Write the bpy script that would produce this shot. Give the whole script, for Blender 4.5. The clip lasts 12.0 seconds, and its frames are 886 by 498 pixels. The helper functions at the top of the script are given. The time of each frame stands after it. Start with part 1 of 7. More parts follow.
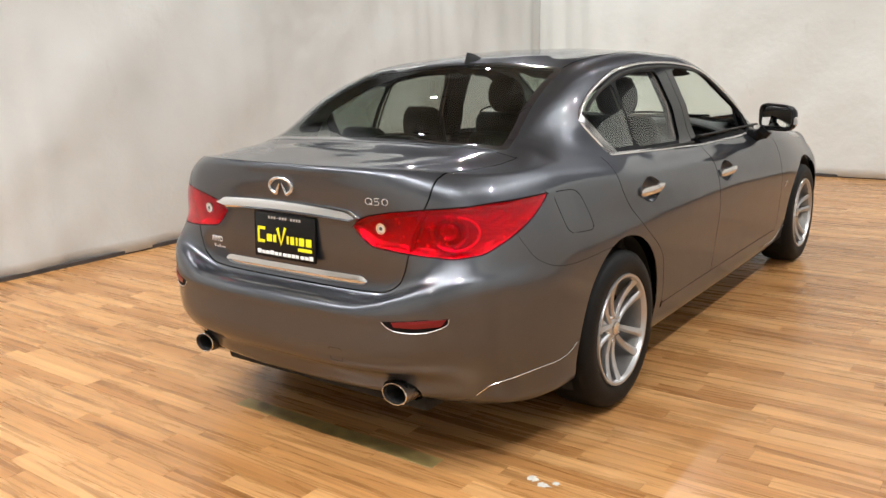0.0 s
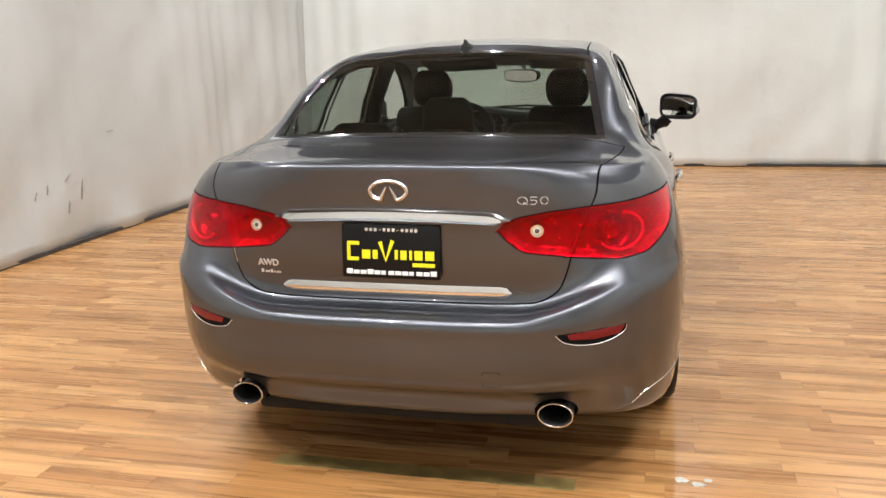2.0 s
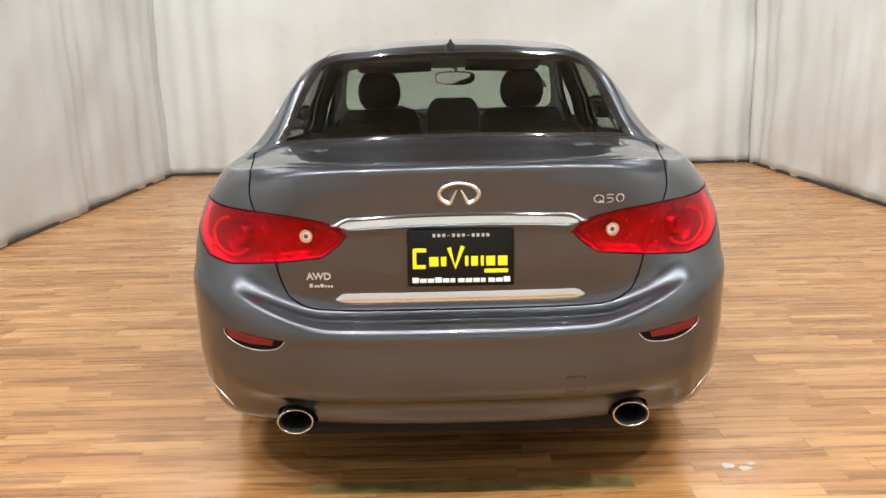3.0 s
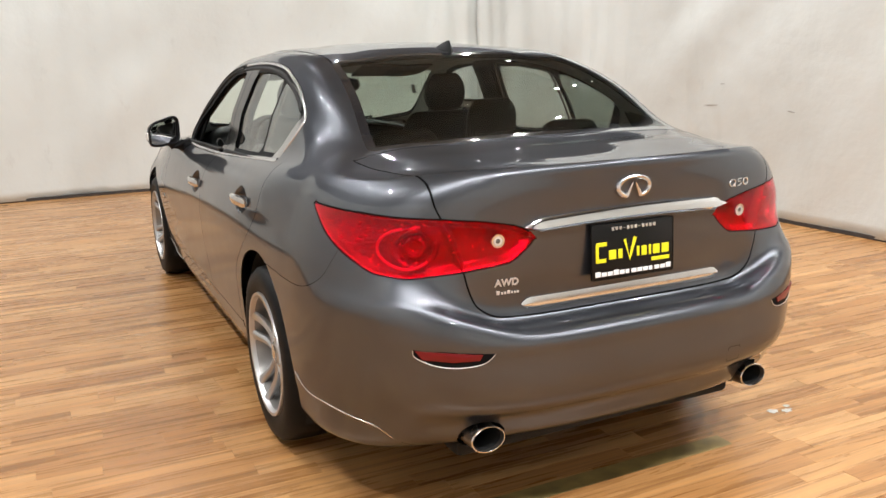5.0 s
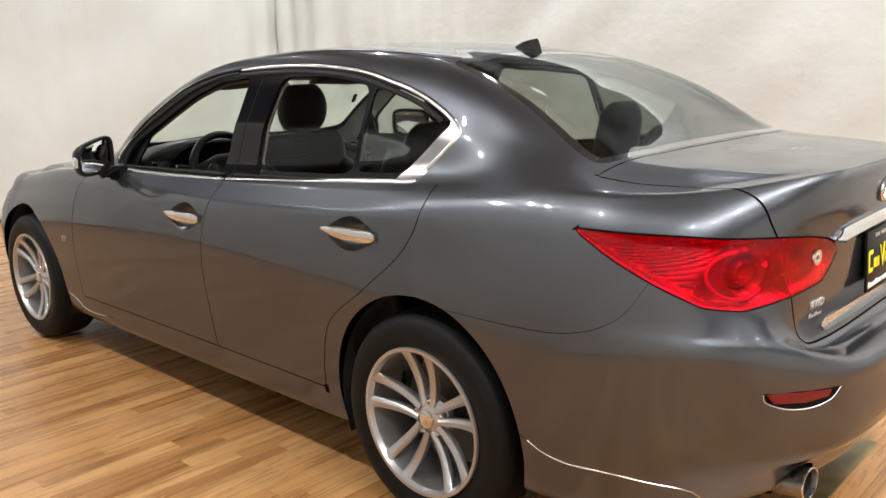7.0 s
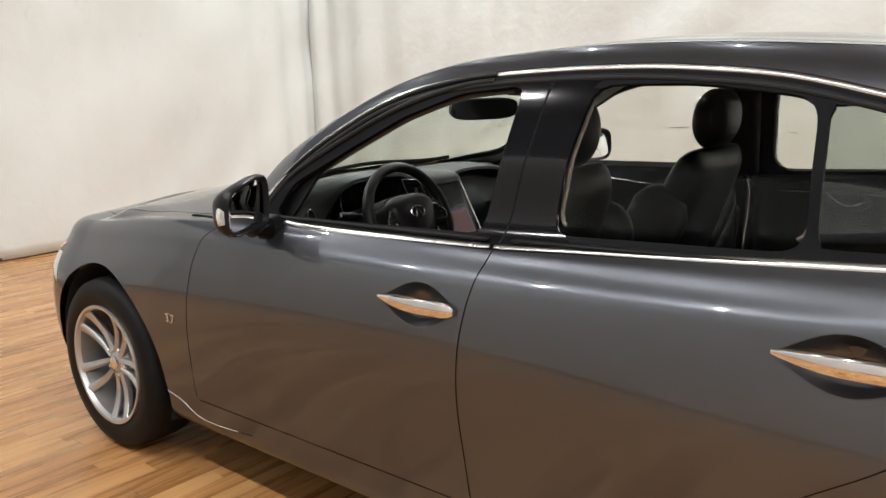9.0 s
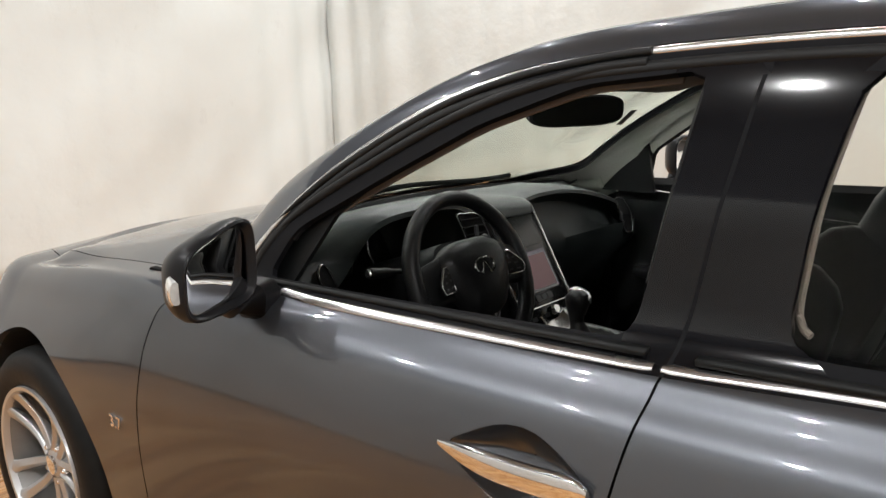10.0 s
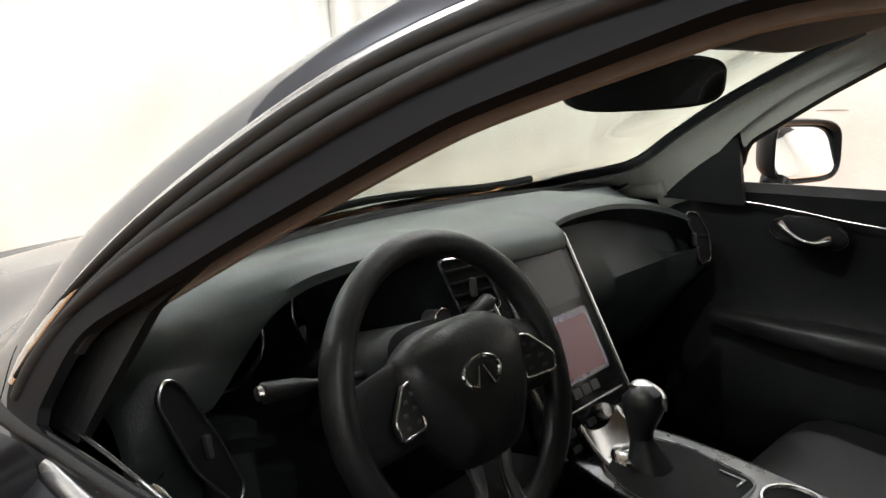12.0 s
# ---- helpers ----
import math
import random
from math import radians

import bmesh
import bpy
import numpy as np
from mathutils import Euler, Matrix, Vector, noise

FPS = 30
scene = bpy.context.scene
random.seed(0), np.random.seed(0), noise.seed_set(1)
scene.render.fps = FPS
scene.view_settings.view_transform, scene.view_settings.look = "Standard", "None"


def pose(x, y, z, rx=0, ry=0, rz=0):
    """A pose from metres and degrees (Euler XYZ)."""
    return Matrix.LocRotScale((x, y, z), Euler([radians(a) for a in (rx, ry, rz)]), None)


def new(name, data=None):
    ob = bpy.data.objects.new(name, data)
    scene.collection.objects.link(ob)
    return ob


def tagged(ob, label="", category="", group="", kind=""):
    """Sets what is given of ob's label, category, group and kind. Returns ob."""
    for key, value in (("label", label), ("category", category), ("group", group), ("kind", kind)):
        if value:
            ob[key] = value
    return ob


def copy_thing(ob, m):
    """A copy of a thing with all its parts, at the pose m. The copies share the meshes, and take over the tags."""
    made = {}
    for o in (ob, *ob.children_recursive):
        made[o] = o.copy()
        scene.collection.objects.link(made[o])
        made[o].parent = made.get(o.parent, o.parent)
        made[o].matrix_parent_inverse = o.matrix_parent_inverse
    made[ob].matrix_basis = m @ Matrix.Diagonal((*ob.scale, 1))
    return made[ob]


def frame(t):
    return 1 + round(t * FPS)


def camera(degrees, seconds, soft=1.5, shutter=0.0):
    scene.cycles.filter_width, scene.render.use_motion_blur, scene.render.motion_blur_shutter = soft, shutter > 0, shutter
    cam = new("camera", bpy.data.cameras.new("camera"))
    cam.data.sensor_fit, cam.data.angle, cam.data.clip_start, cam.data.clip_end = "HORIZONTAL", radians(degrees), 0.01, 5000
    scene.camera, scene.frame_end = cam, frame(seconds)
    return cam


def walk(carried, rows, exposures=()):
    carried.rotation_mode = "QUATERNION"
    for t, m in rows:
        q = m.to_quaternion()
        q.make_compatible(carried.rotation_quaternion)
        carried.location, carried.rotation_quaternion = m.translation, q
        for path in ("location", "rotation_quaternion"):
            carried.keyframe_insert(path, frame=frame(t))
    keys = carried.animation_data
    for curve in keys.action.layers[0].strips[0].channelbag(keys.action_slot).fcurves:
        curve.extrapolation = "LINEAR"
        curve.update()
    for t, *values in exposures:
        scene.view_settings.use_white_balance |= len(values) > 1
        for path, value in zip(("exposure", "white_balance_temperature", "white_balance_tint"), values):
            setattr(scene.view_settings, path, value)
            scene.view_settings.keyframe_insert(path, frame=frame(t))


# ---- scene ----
EXPOSURES = [(0.0, 0.08), (9.0, 0.14), (10.5, 0.27), (11.0, 0.34), (11.5, 0.6), (12.0, 0.82)]
# camera: seconds, x, y, z, pitch from the vertical, roll, yaw
cam = camera(55.92, 12.0, soft=1.5)
PATH = [
    (0.0, 2.251, -3.019, 1.443, 76.88, 1.81, 36.31),
    (0.5, 1.916, -3.163, 1.446, 76.41, 1.74, 30.46),
    (1.0, 1.510, -3.167, 1.432, 76.31, 1.64, 24.87),
    (1.5, 1.131, -3.269, 1.422, 76.35, 1.55, 19.84),
    (2.0, 0.729, -3.352, 1.409, 76.55, 1.45, 12.94),
    (2.5, 0.338, -3.327, 1.406, 76.72, 1.34, 7.23),
    (3.0, -0.040, -3.329, 1.394, 76.74, 1.39, -0.13),
    (5.0, -1.565, -2.918, 1.383, 77.03, 1.32, -25.98),
    (5.5, -1.914, -2.660, 1.390, 77.19, 1.31, -30.99),
    (6.0, -2.271, -2.400, 1.385, 77.31, 1.28, -37.53),
    (6.5, -2.502, -2.040, 1.357, 77.39, 1.30, -43.41),
    (8.5, -2.527, -0.435, 1.390, 77.92, 1.57, -49.83),
    (9.0, -2.345, -0.064, 1.368, 78.15, 1.50, -49.87),
    (9.5, -2.007, 0.304, 1.370, 78.37, 1.54, -49.60),
    (10.0, -1.721, 0.636, 1.336, 78.28, 1.62, -48.58),
    (10.5, -1.447, 0.905, 1.316, 77.96, 1.59, -48.48),
    (11.0, -1.133, 1.117, 1.266, 78.20, 1.62, -48.51),
    (11.5, -0.940, 1.227, 1.234, 77.63, 1.59, -47.19),
    (12.0, -1.034, 1.148, 1.296, 76.68, 1.82, -47.03),
]
walk(cam, [(t, pose(*row)) for t, *row in PATH], EXPOSURES)

# ---- light ----
world = bpy.data.worlds.new("World")
scene.world = world
world.use_nodes = True
world.node_tree.nodes["Background"].inputs[0].default_value = (0.9, 0.95, 1.0, 1)
world.node_tree.nodes["Background"].inputs[1].default_value = 0.02
ROOM = dict(x0=-3.82, x1=4.2, y0=-7.0, y1=6.85, h=4.5, cloth=3.2)
# ceiling lamps (x, y, watts): a bright row behind the car, softer rows along the side walls
LAMP_ROWS = [(x, -3.0, 70.0) for x in (-2.4, -1.2, 0.0, 1.2, 2.4)] + [(x, -5.4, 22.0) for x in (-1.2, 1.2)]
LAMP_ROWS += [(x, y, 40.0) for x in (-2.9, 3.1) for y in (-2.2, -0.7, 0.8, 2.3, 3.8, 5.2)] + [(x, 5.6, 34.0) for x in (-0.9, 1.2)]


# ---- materials ----
def mat(name):
    m = bpy.data.materials.new(name)
    m.use_nodes = True
    return m, m.node_tree, m.node_tree.nodes["Principled BSDF"]


def node(tree, kind, **inputs):
    n = tree.nodes.new(kind)
    for key, value in inputs.items():
        n.inputs[key.replace("_", " ")].default_value = value
    return n


def ramp(tree, source, stops):
    r = tree.nodes.new("ShaderNodeValToRGB")
    r.color_ramp.elements[0].position, r.color_ramp.elements[0].color = stops[0][0], (*stops[0][1], 1)
    r.color_ramp.elements[1].position, r.color_ramp.elements[1].color = stops[-1][0], (*stops[-1][1], 1)
    for p, c in stops[1:-1]:
        r.color_ramp.elements.new(p).color = (*c, 1)
    tree.links.new(source, r.inputs[0])
    return r.outputs[0]


def plain(name, colour, rough=0.5, metal=0.0, coat=0.0, spread=0.06, grain=60.0, bump=0.0, **more):
    """A surface of one colour with faint mottling in colour and gloss, and fine relief."""
    m, tree, b = mat(name)
    co = tree.nodes.new("ShaderNodeTexCoord")
    n = node(tree, "ShaderNodeTexNoise", Scale=grain, Detail=4.0)
    tree.links.new(co.outputs["Object"], n.inputs["Vector"])
    lo = tuple(c * (1 - spread) for c in colour)
    hi = tuple(min(1, c * (1 + spread)) for c in colour)
    tree.links.new(ramp(tree, n.outputs[0], [(0.3, lo), (0.7, hi)]), b.inputs["Base Color"])
    mr = node(tree, "ShaderNodeMapRange")
    mr.inputs[3].default_value, mr.inputs[4].default_value = rough * 0.85, min(1, rough * 1.15)
    tree.links.new(n.outputs[0], mr.inputs[0])
    tree.links.new(mr.outputs[0], b.inputs["Roughness"])
    b.inputs["Metallic"].default_value = metal
    b.inputs["Coat Weight"].default_value = coat
    b.inputs["Coat Roughness"].default_value = 0.03
    for key, value in more.items():
        b.inputs[key.replace("_", " ")].default_value = value
    if bump:
        bn = node(tree, "ShaderNodeBump", Strength=bump, Distance=0.002)
        tree.links.new(n.outputs[0], bn.inputs["Height"])
        tree.links.new(bn.outputs[0], b.inputs["Normal"])
    return m


def paint_material():
    """Dark grey metallic car paint: broad-lobed flakes under a sharp clear coat with a faint orange-peel ripple."""
    m, tree, b = mat("car_paint")
    co = tree.nodes.new("ShaderNodeTexCoord")
    fl = node(tree, "ShaderNodeTexNoise", Scale=2.5, Detail=2.0)
    tree.links.new(co.outputs["Object"], fl.inputs["Vector"])
    tree.links.new(ramp(tree, fl.outputs[0], [(0.3, (0.086, 0.091, 0.102)), (0.7, (0.097, 0.102, 0.114))]), b.inputs["Base Color"])
    b.inputs["Metallic"].default_value = 0.85
    b.inputs["Specular Tint"].default_value = (0.35, 0.35, 0.36, 1)
    b.inputs["Coat Weight"].default_value = 1.0
    b.inputs["Coat Roughness"].default_value = 0.025
    b.inputs["Coat IOR"].default_value = 1.45
    n = node(tree, "ShaderNodeTexNoise", Scale=9.0, Detail=3.0)
    tree.links.new(co.outputs["Object"], n.inputs["Vector"])
    mr = node(tree, "ShaderNodeMapRange")
    mr.inputs[3].default_value, mr.inputs[4].default_value = 0.31, 0.36
    tree.links.new(n.outputs[0], mr.inputs[0])
    tree.links.new(mr.outputs[0], b.inputs["Roughness"])
    peel = node(tree, "ShaderNodeTexNoise", Scale=160.0, Detail=1.0)
    tree.links.new(co.outputs["Object"], peel.inputs["Vector"])
    bp = node(tree, "ShaderNodeBump", Strength=0.02, Distance=0.001)
    tree.links.new(peel.outputs[0], bp.inputs["Height"])
    tree.links.new(bp.outputs[0], b.inputs["Coat Normal"])
    return m


def curtain_material(name="curtain_cloth", lo=(0.635, 0.655, 0.635), hi=(0.705, 0.735, 0.72)):
    """Off-white cloth with creases, faint yellowing and grey scuffs near the floor."""
    m, tree, b = mat(name)
    co = tree.nodes.new("ShaderNodeTexCoord")
    n = node(tree, "ShaderNodeTexNoise", Scale=0.8, Detail=6.0)
    tree.links.new(co.outputs["Object"], n.inputs["Vector"])
    base = ramp(tree, n.outputs[0], [(0.3, lo), (0.7, hi)])
    scuff = node(tree, "ShaderNodeTexNoise", Scale=3.2, Detail=8.0, Roughness=0.7)
    mp = tree.nodes.new("ShaderNodeMapping")
    mp.inputs["Scale"].default_value = (1.0, 1.0, 0.45)
    tree.links.new(co.outputs["Object"], mp.inputs[0])
    tree.links.new(mp.outputs[0], scuff.inputs["Vector"])
    mask = ramp(tree, scuff.outputs[0], [(0.62, (0, 0, 0)), (0.8, (0.32, 0.32, 0.32))])
    mix = tree.nodes.new("ShaderNodeMix")
    mix.data_type = "RGBA"
    tree.links.new(mask, mix.inputs[0])
    tree.links.new(base, mix.inputs[6])
    mix.inputs[7].default_value = (0.3, 0.28, 0.26, 1)
    tree.links.new(mix.outputs[2], b.inputs["Base Color"])
    b.inputs["Roughness"].default_value = 0.75
    fine = node(tree, "ShaderNodeTexNoise", Scale=5.0, Detail=5.0)
    tree.links.new(co.outputs["Object"], fine.inputs["Vector"])
    bp = node(tree, "ShaderNodeBump", Strength=0.35, Distance=0.03)
    tree.links.new(fine.outputs[0], bp.inputs["Height"])
    tree.links.new(bp.outputs[0], b.inputs["Normal"])
    return m


def wood_material():
    """Honey-coloured laminate strips: each plank its own tone, long grain, glossy varnish."""
    m, tree, b = mat("floor_wood")
    co = tree.nodes.new("ShaderNodeTexCoord")
    info = tree.nodes.new("ShaderNodeObjectInfo")
    geo = tree.nodes.new("ShaderNodeNewGeometry")
    add = tree.nodes.new("ShaderNodeMath")
    tree.links.new(info.outputs["Random"], add.inputs[0])
    tree.links.new(geo.outputs["Random Per Island"], add.inputs[1])
    fr = tree.nodes.new("ShaderNodeMath")
    fr.operation = "FRACT"
    tree.links.new(add.outputs[0], fr.inputs[0])
    tone = ramp(tree, fr.outputs[0], [(0.0, (0.4, 0.19, 0.064)), (0.35, (0.47, 0.236, 0.085)), (0.7, (0.53, 0.28, 0.107)), (1.0, (0.6, 0.335, 0.138))])
    off = tree.nodes.new("ShaderNodeVectorMath")
    off.operation = "MULTIPLY_ADD"
    cmb = tree.nodes.new("ShaderNodeCombineXYZ")
    tree.links.new(fr.outputs[0], cmb.inputs[0])
    tree.links.new(fr.outputs[0], cmb.inputs[1])
    off.inputs[1].default_value = (37.0, 91.0, 0.0)
    tree.links.new(cmb.outputs[0], off.inputs[0])
    tree.links.new(geo.outputs["Position"], off.inputs[2])
    mp = tree.nodes.new("ShaderNodeMapping")
    mp.inputs["Scale"].default_value = (1.3, 21.0, 1.0)
    tree.links.new(off.outputs[0], mp.inputs[0])
    grain = node(tree, "ShaderNodeTexNoise", Scale=1.0, Detail=7.0, Roughness=0.62, Distortion=0.6)
    tree.links.new(mp.outputs[0], grain.inputs["Vector"])
    dark = ramp(tree, grain.outputs[0], [(0.27, (0.4, 0.34, 0.29)), (0.4, (0.72, 0.69, 0.66)), (0.52, (0.95, 0.94, 0.93)), (0.72, (1.2, 1.17, 1.12))])
    thin = tree.nodes.new("ShaderNodeMapping")
    thin.inputs["Scale"].default_value = (0.7, 75.0, 1.0)
    tree.links.new(off.outputs[0], thin.inputs[0])
    streak = node(tree, "ShaderNodeTexNoise", Scale=1.0, Detail=3.0, Roughness=0.6, Distortion=0.3)
    tree.links.new(thin.outputs[0], streak.inputs["Vector"])
    fine = ramp(tree, streak.outputs[0], [(0.33, (0.72, 0.66, 0.6)), (0.47, (0.97, 0.96, 0.95)), (0.7, (1.08, 1.08, 1.08))])
    both_grains = tree.nodes.new("ShaderNodeMix")
    both_grains.data_type, both_grains.blend_type = "RGBA", "MULTIPLY"
    both_grains.inputs[0].default_value = 1.0
    tree.links.new(dark, both_grains.inputs[6])
    tree.links.new(fine, both_grains.inputs[7])
    dark = both_grains.outputs[2]
    mix = tree.nodes.new("ShaderNodeMix")
    mix.data_type, mix.blend_type = "RGBA", "MULTIPLY"
    mix.inputs[0].default_value = 1.0
    tree.links.new(tone, mix.inputs[6])
    tree.links.new(dark, mix.inputs[7])
    tree.links.new(mix.outputs[2], b.inputs["Base Color"])
    mr = node(tree, "ShaderNodeMapRange")
    mr.inputs[3].default_value, mr.inputs[4].default_value = 0.2, 0.36
    tree.links.new(grain.outputs[0], mr.inputs[0])
    tree.links.new(mr.outputs[0], b.inputs["Roughness"])
    bp = node(tree, "ShaderNodeBump", Strength=0.08, Distance=0.001)
    tree.links.new(grain.outputs[0], bp.inputs["Height"])
    tree.links.new(bp.outputs[0], b.inputs["Normal"])
    return m


def glass_material(name, tint, rough=0.0, ior=1.45):
    m, tree, b = mat(name)
    b.inputs["Base Color"].default_value = (*tint, 1)
    b.inputs["Transmission Weight"].default_value = 1.0
    b.inputs["Roughness"].default_value = rough
    b.inputs["IOR"].default_value = ior
    return m


def glow_material(name, colour, strength):
    m, tree, b = mat(name)
    b.inputs["Emission Color"].default_value = (*colour, 1)
    b.inputs["Emission Strength"].default_value = strength
    return m


PAINT = paint_material()
CURTAIN = curtain_material()
# West wall's cloth, darkened in colour for the weaker light there.
DIM_CLOTH = curtain_material("dim_cloth", (0.52, 0.53, 0.515), (0.595, 0.615, 0.605))
WOOD = wood_material()
CHROME = plain("chrome", (0.78, 0.78, 0.78), 0.09, 1.0, spread=0.02, grain=5)
SATIN = plain("satin_metal", (0.7, 0.69, 0.68), 0.26, 1.0, spread=0.03, grain=5)
ALLOY = plain("alloy_wheel", (0.5, 0.5, 0.505), 0.32, 0.8, coat=0.3, spread=0.04, grain=6)
RUBBER = plain("tyre_rubber", (0.007, 0.007, 0.007), 0.55, spread=0.2, grain=40, bump=0.2, Specular_IOR_Level=0.16)
BLACK = plain("black_plastic", (0.016, 0.016, 0.017), 0.42, spread=0.15, grain=300, bump=0.1)
GLOSS_BLACK = plain("gloss_black", (0.012, 0.012, 0.014), 0.08, coat=1.0, spread=0.1)
SEAM = plain("panel_gap", (0.005, 0.005, 0.005), 0.8, spread=0.1, Specular_IOR_Level=0.08)
LEATHER = plain("black_leather", (0.009, 0.009, 0.0092), 0.4, spread=0.2, grain=180, bump=0.25, Specular_IOR_Level=0.22)
DARK_SOFT = plain("black_door_lining", (0.006, 0.0064, 0.0064), 0.5, spread=0.2, grain=300, bump=0.2, Specular_IOR_Level=0.2)
SOFT = plain("dark_soft_plastic", (0.0135, 0.0165, 0.016), 0.42, spread=0.15, grain=400, bump=0.2, Specular_IOR_Level=0.3)
LINER = plain("pale_headliner", (0.33, 0.33, 0.3), 0.9, spread=0.05, grain=200, bump=0.12)
CARPET = plain("carpet", (0.012, 0.012, 0.012), 0.95, spread=0.3, grain=500, bump=0.6)
UNDER = plain("underbody", (0.01, 0.01, 0.01), 0.9, spread=0.3, grain=20)
RED = glass_material("red_lens", (0.77, 0.0015, 0.07), 0.01, 1.3)
GUIDE = plain("red_light_guide", (0.62, 0.085, 0.15), 0.2, coat=0.6, spread=0.08, grain=40)
RED_BOWL = plain("red_reflector_bowl", (0.52, 0.018, 0.075), 0.26, 0.72, spread=0.3, grain=70, bump=0.4)
RED_DARK = plain("dark_red_reflector", (0.15, 0.002, 0.006), 0.3, coat=0.0, spread=0.1, grain=30)
BADGE = plain("badge_silver", (0.72, 0.72, 0.73), 0.42, 0.7, spread=0.05, grain=20)
CLEAR = plain("clear_lens", (0.75, 0.75, 0.73), 0.12, 0.5, coat=1.0, spread=0.1, grain=120)
AMBER = plain("amber_lens", (0.7, 0.16, 0.03), 0.1, coat=1.0)
TINT = glass_material("tinted_glass", (0.5, 0.56, 0.52))
PANE_CLEAR = glass_material("door_pane_glass", (0.9, 0.93, 0.9), ior=1.17)
REAR_TINT = glass_material("rear_glass", (0.46, 0.52, 0.48), ior=1.28)
FRAME_BLACK = plain("frame_black", (0.006, 0.006, 0.007), 0.6, spread=0.1, grain=8, Specular_IOR_Level=0.08)
PILLAR_BLACK = plain("pillar_black", (0.005, 0.005, 0.006), 0.1, spread=0.1, grain=8, Specular_IOR_Level=0.3)
TAN = plain("tan_lining", (0.1, 0.078, 0.064), 0.9, spread=0.1, grain=100)
SEAL = plain("rubber_seal", (0.008, 0.008, 0.008), 0.55, spread=0.1, grain=60, Specular_IOR_Level=0.25)
CLEAR_GLASS = glass_material("windscreen_glass", (0.86, 0.94, 0.87), ior=1.18)
DISC = plain("brake_disc", (0.09, 0.09, 0.09), 0.45, 0.8, spread=0.1, grain=10)
LABEL_GREY = plain("label_grey", (0.12, 0.12, 0.11), 0.6, grain=40)
PIPE_METAL = plain("pipe_metal", (0.24, 0.21, 0.19), 0.28, 0.9, spread=0.2, grain=25)
TRIM_METAL = plain("trim_metal", (0.5, 0.49, 0.48), 0.2, 1.0, spread=0.05, grain=8)
BARREL = plain("rim_inside", (0.3, 0.29, 0.28), 0.42, 0.8, spread=0.15, grain=12)
MIRROR = plain("mirror_glass", (0.9, 0.9, 0.9), 0.02, 1.0, spread=0.0)
WHITE_PRINT = plain("white_print", (0.8, 0.8, 0.8), 0.5)
SCRAP = plain("paper_scrap", (0.55, 0.53, 0.48), 0.7, spread=0.2, grain=40)
YELLOW_PRINT = plain("yellow_print", (0.8, 0.72, 0.01), 0.5)
PLATE_BLACK = plain("plate_black", (0.004, 0.004, 0.004), 0.4, Specular_IOR_Level=0.25)
CEILING = plain("ceiling_paint", (0.24, 0.24, 0.235), 0.9, grain=3)
DARK_TRIM = plain("wall_foot", (0.05, 0.04, 0.035), 0.8, spread=0.3, grain=8)


# ---- small builders ----
def part(name, bm, material, parent=None, label="", smooth=True, weld=True):
    """Links a bmesh as one mesh object under a thing or a part."""
    if weld:
        bmesh.ops.remove_doubles(bm, verts=bm.verts, dist=1e-5)
    me = bpy.data.meshes.new(name)
    bm.to_mesh(me)
    bm.free()
    me.materials.append(material)
    for p in me.polygons:
        p.use_smooth = smooth
    if smooth:
        me.set_sharp_from_angle(angle=radians(38))
    ob = new(name, me)
    if parent:
        ob.parent = parent
    return tagged(ob, label)


def box(bm, lo, hi, bevel=0.0, segs=2, m=None):
    """A block from corner to corner with rounded edges, added to bm."""
    r = bmesh.ops.create_cube(bm, size=1.0)
    vs = r["verts"]
    c = [(a + b) / 2 for a, b in zip(lo, hi)]
    for v in vs:
        v.co = Vector([c[i] + v.co[i] * (hi[i] - lo[i]) for i in range(3)])
    if bevel:
        es = list({e for v in vs for e in v.link_edges})
        r = bmesh.ops.bevel(bm, geom=es, offset=bevel, segments=segs, profile=0.5, affect="EDGES")
        vs = list({v for f in r["faces"] for v in f.verts} | {v for v in vs if v.is_valid})
    if m is not None:
        for v in vs:
            v.co = m @ v.co
    return vs


def tube(bm, pts, radius, sides=10, closed=False, squash=1.0):
    """A round bar along points; radius may be a list; squash flattens it along the second axis."""
    pts = [Vector(p) for p in pts]
    n = len(pts)
    rings = []
    up = Vector((0.13, 0.31, 0.94)).normalized()
    for i, p in enumerate(pts):
        a = pts[(i - 1) % n] if closed or i else p
        b = pts[(i + 1) % n] if closed or i < n - 1 else p
        d = (b - a).normalized()
        s = d.cross(up).normalized()
        u = s.cross(d)
        r = radius[i] if isinstance(radius, (list, tuple)) else radius
        rings.append([bm.verts.new(p + (s * math.cos(t) + u * math.sin(t) * squash) * r) for t in [2 * math.pi * k / sides for k in range(sides)]])
    for i in range(n if closed else n - 1):
        a, b = rings[i], rings[(i + 1) % n]
        for k in range(sides):
            bm.faces.new((a[k], a[(k + 1) % sides], b[(k + 1) % sides], b[k]))
    if not closed:
        bm.faces.new(rings[0][::-1])
        bm.faces.new(rings[-1])
    bmesh.ops.recalc_face_normals(bm, faces=bm.faces[:])


